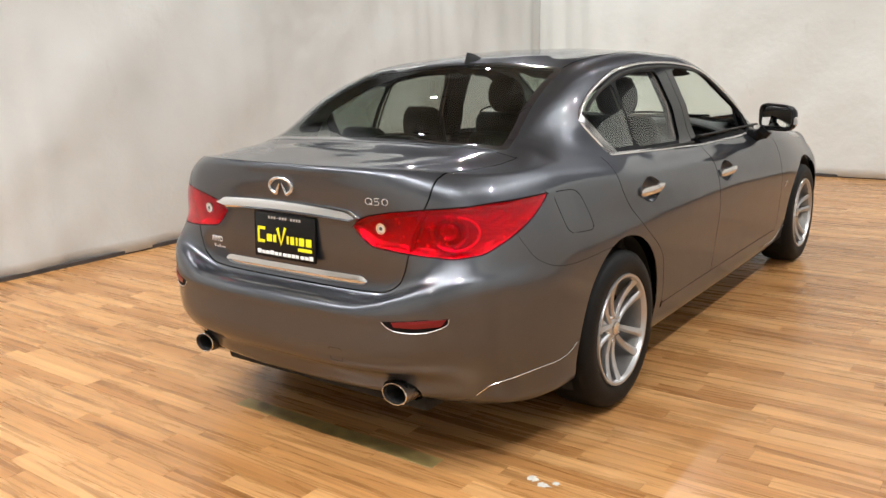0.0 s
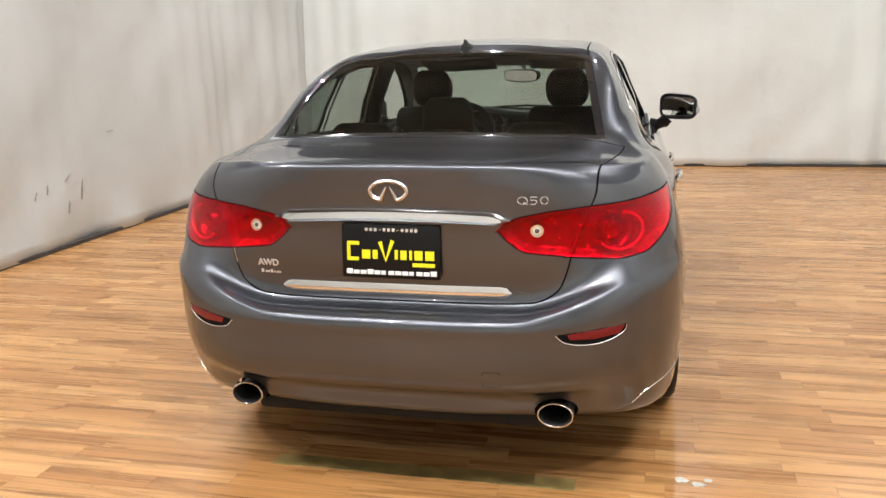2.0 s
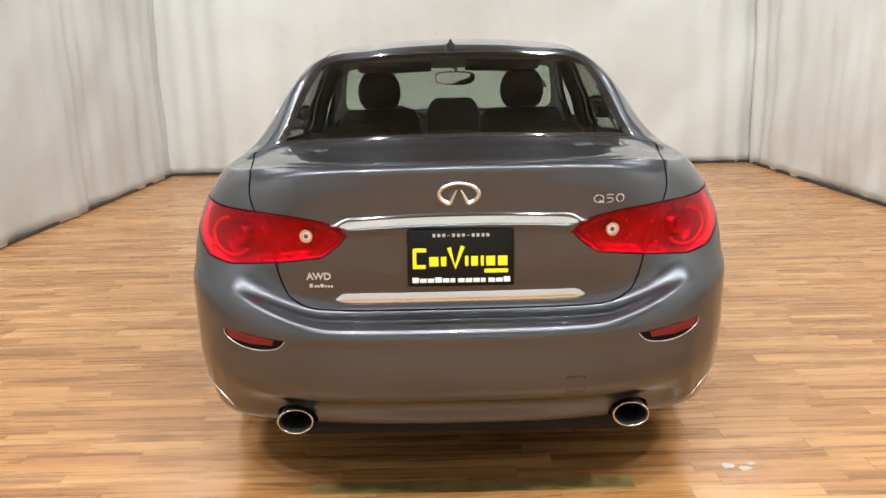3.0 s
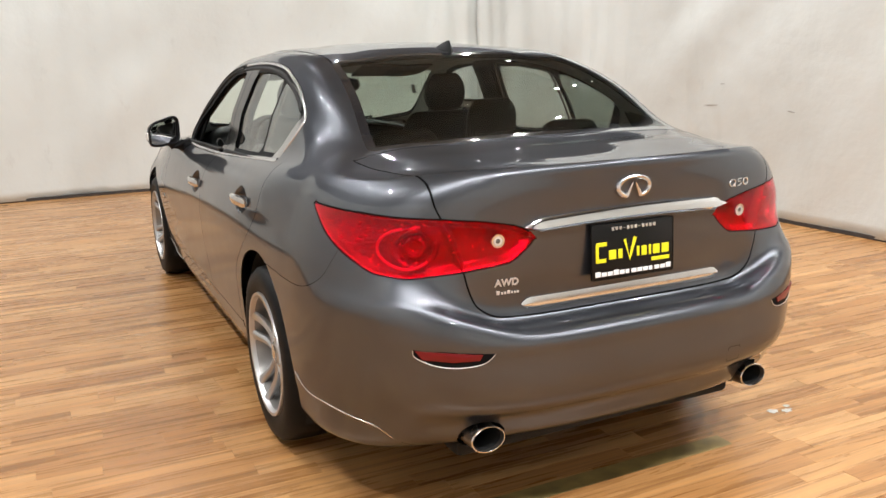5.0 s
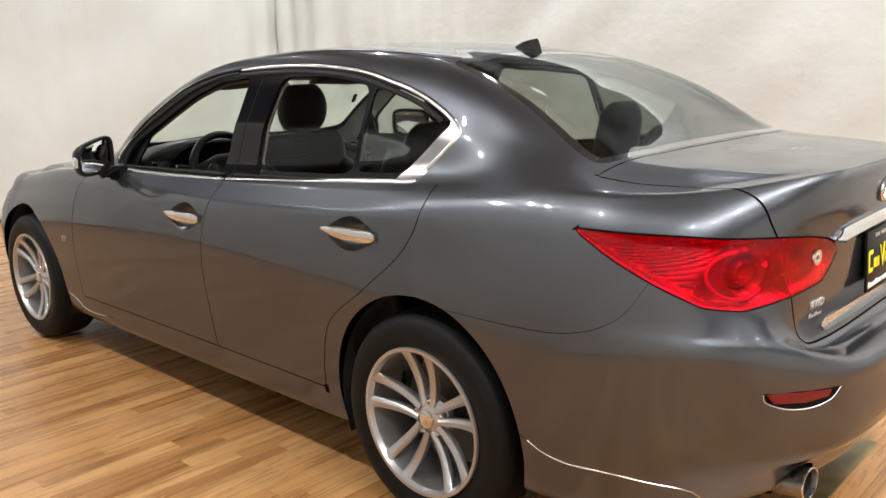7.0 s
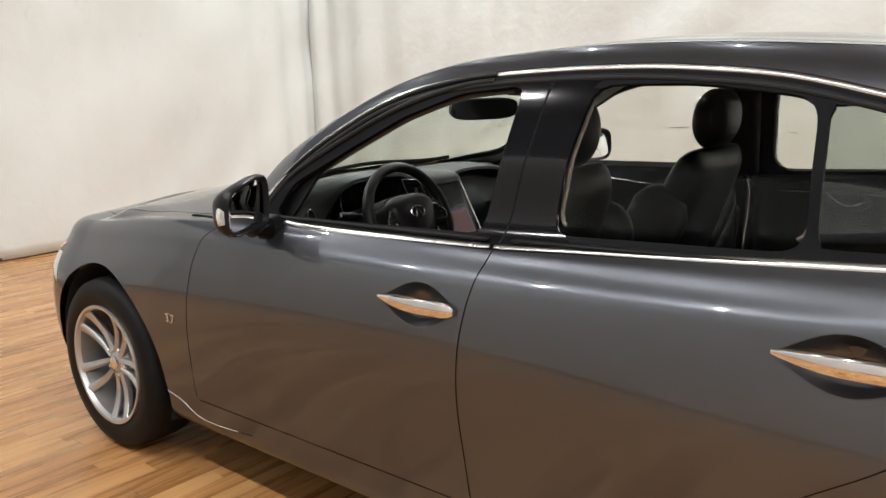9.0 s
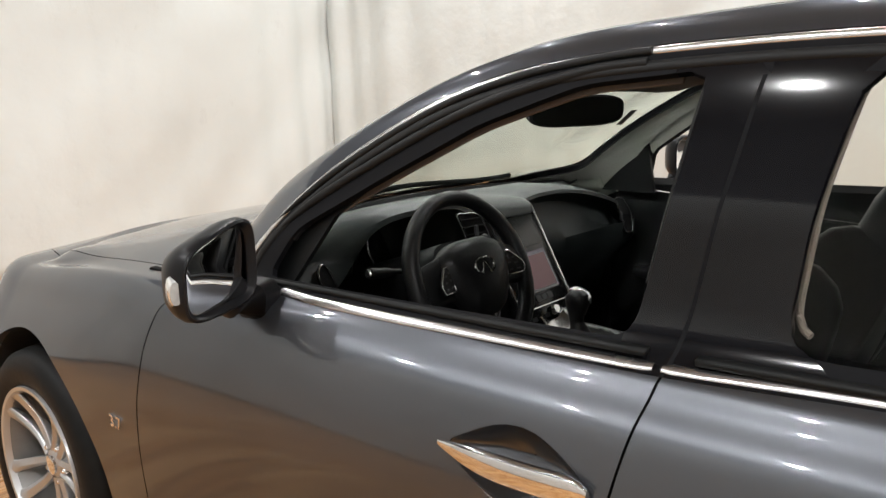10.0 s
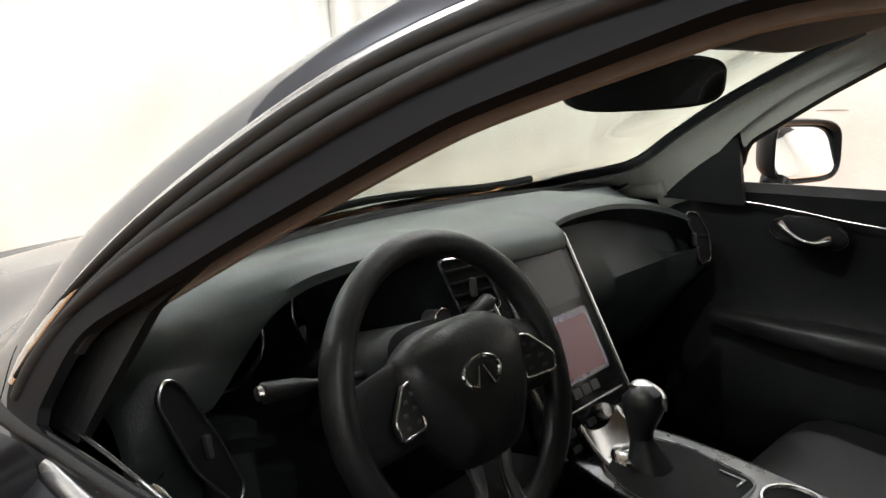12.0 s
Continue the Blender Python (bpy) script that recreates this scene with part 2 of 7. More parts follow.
def revolve(bm, profile, axis="x", steps=48, m=None):
    """A turned body: profile of (radius, along) about an axis."""
    rings = []
    for k in range(steps):
        t = 2 * math.pi * k / steps
        row = []
        for r, h in profile:
            c, s = r * math.cos(t), r * math.sin(t)
            p = Vector({"x": (h, c, s), "y": (c, h, s), "z": (c, s, h)}[axis])
            row.append(bm.verts.new(m @ p if m is not None else p))
        rings.append(row)
    for k in range(steps):
        a, b = rings[k], rings[(k + 1) % steps]
        for i in range(len(profile) - 1):
            bm.faces.new((a[i], a[i + 1], b[i + 1], b[i]))
    bmesh.ops.recalc_face_normals(bm, faces=bm.faces[:])


def loop_bar(name, loop, r, material, parent, label="", m=None):
    bm = bmesh.new()
    tube(bm, loop, r, 8, closed=True)
    ob = part(name, bm, material, parent, label)
    if m is not None:
        ob.matrix_basis = m
    return ob


def spline(knots, t):
    """Catmull-Rom through knots (t, values...), sorted by t; held at the ends."""
    ks = knots
    if t <= ks[0][0]:
        return list(ks[0][1:])
    if t >= ks[-1][0]:
        return list(ks[-1][1:])
    i = max(k for k in range(len(ks) - 1) if ks[k][0] <= t)
    a, b = ks[i], ks[i + 1]
    p, q = ks[max(i - 1, 0)], ks[min(i + 2, len(ks) - 1)]
    h = b[0] - a[0]
    u = (t - a[0]) / h
    out = []
    for k in range(1, len(a)):
        ma = (b[k] - p[k]) / (b[0] - p[0]) * h
        mb = (q[k] - a[k]) / (q[0] - a[0]) * h
        out.append((2 * u**3 - 3 * u**2 + 1) * a[k] + (u**3 - 2 * u**2 + u) * ma + (3 * u**2 - 2 * u**3) * b[k] + (u**3 - u**2) * mb)
    return out


def smooth_loop(pts, per=8):
    """A closed smooth loop through 2D or 3D points."""
    n, out = len(pts), []
    for i in range(n):
        p, a, b, q = (Vector(pts[(i + k) % n]) for k in (-1, 0, 1, 2))
        for k in range(per):
            u = k / per
            out.append(0.5 * (2 * a + (b - p) * u + (2 * p - 5 * a + 4 * b - q) * u * u + (3 * a - p - 3 * b + q) * u**3))
    return out


def smooth_line(pts, per=8):
    n, out = len(pts), []
    for i in range(n - 1):
        p, a, b, q = (Vector(pts[min(max(i + k, 0), n - 1)]) for k in (-1, 0, 1, 2))
        for k in range(per):
            u = k / per
            out.append(0.5 * (2 * a + (b - p) * u + (2 * p - 5 * a + 4 * b - q) * u * u + (3 * a - p - 3 * b + q) * u**3))
    return out + [Vector(pts[-1])]


SCUFF = plain("scuff_mark", (0.34, 0.32, 0.3), 0.8, spread=0.3, grain=30)
HALL = plain("hall_wall", (0.1, 0.1, 0.105), 0.85, spread=0.15, grain=2)


# ---- the room ----
CLOTH = {}


def curtain(name, a, b, h, seed, fold, label):
    """A hanging cloth wall from a to b with soft uneven folds and thickness."""
    rng = random.Random(seed)
    a, b = Vector((*a, 0)), Vector((*b, 0))
    along = (b - a).normalized()
    side = Vector((-along.y, along.x, 0))
    length = (b - a).length
    waves = [(rng.uniform(0.5, 9.0), rng.uniform(0, 6.28), rng.uniform(0.2, 1.0)) for _ in range(9)]
    bm = bmesh.new()
    nx, nz = int(length / 0.03), 34
    grid = []
    for j in range(nz + 1):
        row = []
        for i in range(nx + 1):
            s, z = length * i / nx, h * j / nz
            gate = 0.25 + 0.65 * max(0, noise.noise(Vector((s * 0.45, z * 0.12, seed * 7.1))) + 0.25)
            d = sum(w * math.sin(f * s + p + 0.35 * math.sin(z * 0.9 + p)) / (1 + 0.3 * f) for f, p, w in waves) * fold * gate
            d += 0.012 * noise.noise(Vector((s * 1.9, z * 1.1, seed * 3.3)))
            pleat = 0.3 + 0.9 * max(0.0, noise.noise(Vector((s * 0.6, 3.7, seed * 2.9))) + 0.1)
            near = min(s if seed in (3, 5) else 9.0, length - s if seed in (3, 8) else 9.0)
            d += (0.007 + 0.04 * math.exp(-near / 1.1)) * pleat * math.sin(s * 19.0 + 2.4 * math.sin(s * 2.7) + 0.3 * math.sin(z * 1.3 + s))
            d += (0.006 + 0.012 * math.exp(-near / 1.5)) * math.sin(s * 7.3 + 1.8 * math.sin(s * 1.3 + seed) + 0.25 * math.sin(z * 0.8))
            d += 0.035 * noise.noise(Vector((s * 1.6 + z * 1.4, z * 0.9, seed * 5.1))) * (1 if z < 1.9 else 0.5)
            d += 0.03 * max(0, 1 - z / 0.25) * noise.noise(Vector((s * 2.3, 0.0, seed * 1.7)))
            row.append(bm.verts.new(a + along * s + side * d + Vector((0, 0, z + 0.012))))
        grid.append(row)
    for j in range(nz):
        for i in range(nx):
            bm.faces.new((grid[j][i], grid[j][i + 1], grid[j + 1][i + 1], grid[j + 1][i]))
    CLOTH[name] = ([[v.co.copy() for v in row] for row in grid], length, h, side)
    ob = part(name, bm, DIM_CLOTH if seed == 5 else CURTAIN, label=label)
    sol = ob.modifiers.new("thickness", "SOLIDIFY")
    sol.thickness, sol.offset = 0.004, 0
    return tagged(ob, category="curtain wall", kind="structure")


R = ROOM
WEST = lambda y: -3.577 + 0.03 * y
EAST = lambda y: 3.925 - 0.036 * y
NW, NE = (WEST(6.83), 6.83), (EAST(6.83), 6.83)
SW, SE = (WEST(R["y0"]), R["y0"]), (EAST(R["y0"]), R["y0"])
curtain("wall_north", (NE[0] + 0.15, NE[1]), (NW[0] - 0.15, NW[1]), R["cloth"], 3, 0.05, "off-white cloth curtain wall with soft vertical folds")
WEST_WALL = curtain("wall_west", NW, SW, R["cloth"], 5, 0.026, "scuffed off-white cloth wall with faint creases, toned down for its weaker light")
EAST_WALL = curtain("wall_east", SE, NE, R["cloth"], 8, 0.032, "off-white cloth wall with shallow folds")
curtain("wall_south", SW, SE, R["cloth"], 11, 0.05, "off-white cloth curtain closing the room")


def scuff(wall, y, z, reach, rise, width):
    """A dark rub mark pressed on a side wall at (y, z), reach metres along and rise metres up."""
    pts, length, h, side = CLOTH[wall.name]
    span = R["y1"] - R["y0"]
    bm = bmesh.new()
    rows = []
    for k in range(7):
        u = k / 6
        yy, zz = y + reach * (u - 0.5), z + rise * (u - 0.5)
        f = (NW[1] - yy) / (NW[1] - SW[1]) if wall == WEST_WALL else (yy - SE[1]) / (NE[1] - SE[1])
        row = []
        for d in (-1, 0, 1):
            half = width * (0.25 + math.sin(math.pi * (0.1 + 0.8 * u))) * 0.5
            dz = d * half if abs(reach) > abs(rise) else 0.0
            ds = 0.0 if dz else d * half / length
            j = min(len(pts) - 2, max(0, int((zz + dz) / h * (len(pts) - 1))))
            i = min(len(pts[0]) - 2, max(0, int((f + ds) * (len(pts[0]) - 1))))
            p = max((pts[a][b] for a in (j, j + 1) for b in (i, i + 1)), key=lambda q: q.dot(side))
            row.append(bm.verts.new((p.x + side.x * 0.003, yy + (ds * length if not dz else 0.0), zz + dz)))
        rows.append(row)
    for a, b in zip(rows, rows[1:]):
        for k in range(2):
            bm.faces.new((a[k], a[k + 1], b[k + 1], b[k]))
    ob = part("scuff_mark", bm, SCUFF, wall, "dark rub mark")
    ob.modifiers.new("thickness", "SOLIDIFY").thickness = 0.0015


for y, z, reach, rise, width in ((2.76, 0.827, 0.09, 0.006, 0.006), (2.16, 0.53, 0.08, 0.05, 0.012), (2.13, 0.31, 0.03, 0.1, 0.02), (1.94, 0.47, 0.02, 0.07, 0.014), (2.33, 0.416, 0.03, 0.16, 0.02), (1.82, 0.44, 0.02, 0.06, 0.012)):
    scuff(WEST_WALL, y, z, reach, rise, width)
for y, z, reach, rise, width in ((2.75, 0.915, 0.17, -0.006, 0.007), (1.9, 0.894, 0.08, 0.01, 0.006), (2.62, 1.1, 0.05, 0.0, 0.005)):
    scuff(EAST_WALL, y, z, reach, rise, width)

for side, lo, hi in (("north", (-0.3, 0.12), (0.3, 0.3)), ("south", (-0.3, -0.3), (0.3, -0.12)), ("west", (-0.3, -0.12), (-0.12, 0.12)), ("east", (0.12, -0.12), (0.3, 0.12))):
    xa, xb = (R["x0"], R["x1"]) if side in ("north", "south") else ((R["x0"],) * 2 if side == "west" else (R["x1"],) * 2)
    ya, yb = (R["y0"], R["y1"]) if side in ("west", "east") else ((R["y1"],) * 2 if side == "north" else (R["y0"],) * 2)
    bm = bmesh.new()
    box(bm, (xa + lo[0], ya + lo[1], -0.1), (xb + hi[0], yb + hi[1], R["h"] + 0.05))
    tagged(part("wall_hall_" + side, bm, HALL, smooth=False, label="plain dark hall wall behind the cloth"), category="wall", kind="structure")

bm = bmesh.new()
box(bm, (R["x0"] - 0.1, R["y0"] - 0.1, R["h"]), (R["x1"] + 0.1, R["y1"] + 0.1, R["h"] + 0.1))
for y in (-4.4, -2.6, -0.75, 1.15, 3.05, 4.9):
    box(bm, (R["x0"], y - 0.06, R["h"] - 0.18), (R["x1"], y + 0.06, R["h"] + 0.01))
tagged(part("ceiling", bm, CEILING, smooth=False, label="grey painted ceiling with steel beams"), category="ceiling", kind="structure")

bm = bmesh.new()
box(bm, (R["x0"] - 0.3, R["y0"] - 0.3, -0.12), (R["x1"] + 0.3, R["y1"] + 0.3, -0.0075))
FLOOR = tagged(part("floor", bm, DARK_TRIM, smooth=False, label="glossy honey-coloured wooden strip floor, lightly scuffed"), category="floor", kind="structure")

for p, q in ((NW, SW), (SE, NE), (NE, NW)):
    d = Vector((q[0] - p[0], q[1] - p[1], 0))
    bm = bmesh.new()
    box(bm, (0, -0.035, -0.005), (d.length, 0.02, 0.03), 0.003, 1, Matrix.Translation((*p, 0)) @ Matrix.Rotation(math.atan2(d.y, d.x), 4, "Z"))
    tagged(part("baseboard", bm, DARK_TRIM, label="dark strip at the foot of the cloth wall"), category="baseboard", kind="structure")

LAMP_GLOW = glow_material("lamp_glow", (0.97, 0.97, 0.968), 90.0)


def ceiling_lamp():
    base = new("ceiling_lamp")
    bm = bmesh.new()
    box(bm, (-0.12, -0.12, -0.06), (0.12, 0.12, 0.0), 0.012)
    part("housing", bm, BLACK, base)
    bm = bmesh.new()
    box(bm, (-0.03, -0.03, -0.068), (0.03, 0.03, -0.058), 0.003)
    part("diffuser", bm, LAMP_GLOW, base, "bright white diffuser")
    return tagged(base, "square white ceiling lamp in a dark housing", "lamp", "ceiling lamps")


first = ceiling_lamp()
first.matrix_basis = pose(*LAMP_ROWS[0][:2], R["h"])
for x, y, _ in LAMP_ROWS[1:]:
    copy_thing(first, pose(x, y, R["h"]))
for x, y, watts in LAMP_ROWS:
    la = bpy.data.lights.new("lamp_light", "AREA")
    la.energy, la.size, la.color = watts, 0.05, (0.97, 0.97, 0.968)
    new("lamp_light", la).matrix_basis = pose(x, y, R["h"] - 0.08)


# ---- the car: body surface ----
# Feature lines run front to back at half width x and height z: knots (y, x, z), rear axle at y = 0.
Y_REAR, Y_FRONT = -0.35, 3.05
LINES = [
    # side knots, rear (y, z, fullness), front (y, z, fullness)
    ([(-0.35, 0.80, 0.215), (0.4, 0.80, 0.19), (2.4, 0.80, 0.185), (3.05, 0.79, 0.21)], (-0.93, 0.285, 2.9), (3.56, 0.2, 2.6)),
    ([(-0.35, 0.862, 0.23), (0.4, 0.845, 0.205), (2.4, 0.84, 0.2), (3.05, 0.85, 0.23)], (-0.99, 0.30, 3.0), (3.62, 0.22, 2.6)),
    ([(-0.35, 0.888, 0.33), (0.4, 0.872, 0.3), (1.4, 0.868, 0.3), (2.4, 0.872, 0.3), (3.05, 0.882, 0.32)], (-1.028, 0.383, 3.3), (3.66, 0.32, 2.6)),
    ([(-0.35, 0.902, 0.47), (0.4, 0.892, 0.46), (1.4, 0.884, 0.46), (2.4, 0.892, 0.46), (3.05, 0.898, 0.46)], (-1.062, 0.405, 3.4), (3.69, 0.45, 2.6)),
    ([(-0.35, 0.904, 0.60), (0.4, 0.905, 0.60), (1.4, 0.898, 0.60), (2.4, 0.905, 0.60), (3.05, 0.9, 0.58)], (-1.083, 0.57, 3.4), (3.69, 0.56, 2.5)),
    ([(-0.35, 0.904, 0.655), (0.4, 0.908, 0.652), (1.4, 0.901, 0.652), (2.4, 0.907, 0.648), (3.05, 0.897, 0.617)], (-1.080, 0.617, 3.45), (3.682, 0.597, 2.5)),
    ([(-0.35, 0.9, 0.70), (0.4, 0.908, 0.70), (1.4, 0.902, 0.70), (2.4, 0.906, 0.69), (3.05, 0.892, 0.65)], (-1.071, 0.6275, 3.5), (3.67, 0.63, 2.5)),
    ([(-0.35, 0.893, 0.76), (0.4, 0.904, 0.75), (1.4, 0.9, 0.745), (2.4, 0.9, 0.73), (3.05, 0.878, 0.69)], (-0.957, 0.644, 3.8), (3.64, 0.67, 2.5)),
    ([(-0.35, 0.88, 0.82), (0.4, 0.896, 0.805), (1.4, 0.894, 0.79), (2.4, 0.89, 0.775), (3.05, 0.86, 0.725)], (-0.955, 0.79, 4.0), (3.6, 0.7, 2.5)),
    ([(-0.35, 0.856, 0.90), (0.0, 0.878, 0.895), (0.4, 0.883, 0.875), (1.4, 0.878, 0.85), (2.4, 0.872, 0.83), (3.05, 0.835, 0.765)], (-0.96, 0.93, 3.95), (3.56, 0.73, 2.5)),
    ([(-0.35, 0.828, 0.972), (0.0, 0.866, 0.945), (0.4, 0.868, 0.92), (1.4, 0.855, 0.895), (2.4, 0.85, 0.885), (3.05, 0.805, 0.82)], (-0.967, 1.042, 3.55), (3.52, 0.75, 2.5)),
    ([(-0.35, 0.795, 1.022), (0.0, 0.842, 0.985), (0.4, 0.84, 0.952), (1.4, 0.82, 0.93), (2.4, 0.825, 0.915), (3.05, 0.78, 0.84)], (-0.966, 1.072, 3.3), (3.48, 0.76, 2.5)),
    ([(-0.35, 0.775, 1.042), (0.0, 0.816, 1.011), (0.4, 0.815, 0.98), (1.4, 0.804, 0.946), (2.4, 0.797, 0.921), (3.05, 0.742, 0.847)], (-0.957, 1.081, 3.25), (3.47, 0.765, 2.5)),
]
# Lines above the shoulder, up to the middle of roof, bonnet and boot lid.
TOP = [
    [(-0.96, 0.0, 1.08), (-0.7, 0.60, 1.06), (-0.35, 0.75, 1.056), (0.0, 0.785, 1.033), (0.4, 0.785, 1.005), (1.0, 0.782, 0.972), (1.83, 0.79, 0.95), (2.1, 0.795, 0.932), (2.6, 0.74, 0.917), (3.05, 0.70, 0.852), (3.5, 0.2, 0.77)],
    [(-0.96, 0.0, 1.08), (-0.7, 0.54, 1.07), (-0.42, 0.65, 1.09), (-0.1, 0.695, 1.155), (0.2, 0.70, 1.185), (0.8, 0.697, 1.18), (1.3, 0.70, 1.172), (1.7, 0.715, 1.115), (2.0, 0.745, 1.024), (2.25, 0.71, 0.96), (2.6, 0.62, 0.944), (3.05, 0.58, 0.876), (3.5, 0.16, 0.77)],
    [(-0.96, 0.0, 1.08), (-0.7, 0.47, 1.082), (-0.42, 0.6, 1.1), (-0.1, 0.617, 1.25), (0.2, 0.588, 1.35), (0.5, 0.572, 1.385), (0.9, 0.566, 1.402), (1.2, 0.57, 1.393), (1.45, 0.588, 1.368), (1.7, 0.618, 1.288), (2.0, 0.668, 1.128), (2.2, 0.655, 0.998), (2.6, 0.5, 0.962), (3.05, 0.44, 0.892), (3.5, 0.12, 0.78)],
    [(-0.96, 0.0, 1.08), (-0.7, 0.28, 1.092), (-0.42, 0.35, 1.12), (-0.1, 0.35, 1.272), (0.2, 0.34, 1.386), (0.5, 0.33, 1.426), (0.9, 0.33, 1.442), (1.2, 0.335, 1.426), (1.45, 0.345, 1.388), (1.8, 0.37, 1.273), (2.1, 0.38, 1.115), (2.3, 0.36, 1.0), (2.42, 0.33, 0.984), (2.6, 0.29, 0.973), (3.05, 0.26, 0.905), (3.5, 0.07, 0.785)],
    [(-0.96, 0.0, 1.08), (-0.88, 0.0, 1.086), (-0.7, 0.0, 1.096), (-0.45, 0.0, 1.12), (-0.1, 0.0, 1.278), (0.2, 0.0, 1.394), (0.5, 0.0, 1.44), (0.9, 0.0, 1.455), (1.2, 0.0, 1.438), (1.45, 0.0, 1.399), (1.8, 0.0, 1.287), (2.15, 0.0, 1.117), (2.37, 0.0, 1.002), (2.46, 0.0, 0.992), (2.6, 0.0, 0.98), (3.05, 0.0, 0.91), (3.5, 0.0, 0.79)],
]
N_LOW = len(LINES)


def ring(kind, t):
    """The feature points of one cross-section: 'side' at y = t, or 'rear' / 'front' at angle t round the corner."""
    pts = []
    for side, rear, front in LINES:
        if kind == "side":
            x, z = spline(side, t)
            pts.append(Vector((x, t, z)))
            continue
        y0, (ye, ze, n) = (Y_REAR, rear) if kind == "rear" else (Y_FRONT, front)
        x0, z0 = spline(side, y0)
        c, s = max(math.cos(t), 0.0), max(math.sin(t), 0.0)
        w = (0.5 - 0.5 * math.cos(t * 2)) ** 1.0
        w = w * w * (3 - 2 * w)
        m = n - (0.7 if kind == "rear" else 0.2)
        x0 -= 0.008 * w
        pts.append(Vector((x0 * c ** (2 / n), y0 + (ye - y0) * s ** (2 / m), z0 + (ze - z0) * w)))
    if kind == "rear":
        ease = lambda u: max(0.0, min(1.0, u)) ** 2 * (3 - 2 * max(0.0, min(1.0, u)))
        k = ease((pts[6].x - 0.38) / 0.32) * ease((math.degrees(t) - 6) / 42)
        a, b, out = pts[5].copy(), pts[8].copy(), Vector((0.4, -0.9, 0.0))
        pts[6] = pts[6].lerp(a.lerp(b, 0.48) + out * 0.017, k)
        pts[7] = pts[7].lerp(a.lerp(b, 0.6) + out * 0.011, k)
    y, edge = pts[-1].y, pts[-1].x
    for line in TOP:
        x, z = spline(line, y)
        if kind != "side":
            y0 = Y_REAR if kind == "rear" else Y_FRONT
            x0 = spline(line, y0)[0]
            x = edge * x0 / spline(LINES[-1][0], y0)[0]
            k = spline(TOP[-1], y)[1]
            f = 1 - x / edge if edge > 1e-4 else 1
            z = pts[-1].z + (k - pts[-1].z) * (1 - (1 - f) ** 2.4)
            if kind == "rear":
                v0 = spline(line, y)[1]
                b = min(1, max(0, (y + 0.62) / 0.27))
                z = z + (v0 - z) * b * b * (3 - 2 * b)
        pts.append(Vector((x, y, z)))
    return pts


def fair(pts, per):
    """Points along a smooth curve through pts, with chord-length spacing."""
    out = []
    n = len(pts)
    for i in range(n - 1):
        a, b = pts[i], pts[i + 1]
        p = pts[i - 1] if i else a + (a - b)
        q = pts[i + 2] if i < n - 2 else (Vector((-a.x, a.y, a.z)) if abs(b.x) < 1e-3 else b + (b - a))
        h = max((b - a).length, 1e-6)
        hp, hq = max((a - p).length, 1e-6), max((q - b).length, 1e-6)
        ma = ((b - a) / h * hp + (a - p) / hp * h) / (h + hp) * h
        mb = ((q - b) / hq * h + (b - a) / h * hq) / (h + hq) * h
        steps = per if i < N_LOW - 1 else per * 2
        for k in range(steps):
            u = k / steps
            out.append((2 * u**3 - 3 * u**2 + 1) * a + (u**3 - 2 * u**2 + u) * ma + (3 * u**2 - 2 * u**3) * b + (u**3 - u**2) * mb)
    return out + [pts[-1]]


def body_grid(per=5, step=0.022, corner=56):
    """Half of the outer skin (x > 0) as columns of points from the sill up to the middle."""
    cols = []
    for k in range(corner, 0, -1):
        cols.append(fair(ring("rear", math.pi / 2 * (k / corner)), per))
    n = int((Y_FRONT - Y_REAR) / step)
    for k in range(n + 1):
        cols.append(fair(ring("side", Y_REAR + (Y_FRONT - Y_REAR) * k / n), per))
    for k in range(1, corner + 1):
        cols.append(fair(ring("front", math.pi / 2 * (k / corner)), per))
    return cols


def cut(bm, field, where=None):
    """Splits edges and faces along field = 0, among the vertices that pass the test."""
    val = {}
    for v in bm.verts:
        if where and not where(v.co):
            continue
        d = field(v.co)
        val[v] = 0.0 if abs(d) < 2e-4 else d
    mixed = []
    for f in bm.faces:
        d = [val.get(v) for v in f.verts]
        if len(f.verts) > 3 and None not in d and min(d) < 0 < max(d):
            mixed.append(f)
    if mixed:
        bmesh.ops.triangulate(bm, faces=mixed)
    for e in bm.edges[:]:
        a, b = e.verts
        if a in val and b in val and val[a] * val[b] < 0:
            val[bmesh.utils.edge_split(e, a, val[a] / (val[a] - val[b]))[1]] = 0.0
    for f in bm.faces[:]:
        zero = [i for i, v in enumerate(f.verts) if val.get(v) == 0.0]
        if len(zero) == 2 and len(f.verts) > 3 and (zero[1] - zero[0]) % len(f.verts) not in (1, len(f.verts) - 1):
            bmesh.utils.face_split(f, f.verts[zero[0]], f.verts[zero[1]])
        elif len(zero) == 2 and len(f.verts) == 4 and zero[1] - zero[0] == 2:
            bmesh.utils.face_split(f, f.verts[zero[0]], f.verts[zero[1]])


def take(bm, test):
    """Moves the faces whose middle passes the test into a bmesh of their own."""
    keep = [f for f in bm.faces if test(f.calc_center_median())]
    out = bmesh.new()
    made = {}
    for f in keep:
        for v in f.verts:
            if v not in made:
                made[v] = out.verts.new(v.co)
        try:
            out.faces.new([made[v] for v in f.verts])
        except ValueError:
            pass
    bmesh.ops.delete(bm, geom=keep, context="FACES")
    loose = [v for v in bm.verts if not v.link_faces]
    bmesh.ops.delete(bm, geom=loose, context="VERTS")
    return out


def pour(bm, other):
    """Adds the faces of other to bm."""
    me = bpy.data.meshes.new("pour")
    other.to_mesh(me)
    bm.from_mesh(me)
    bpy.data.meshes.remove(me)
    other.free()


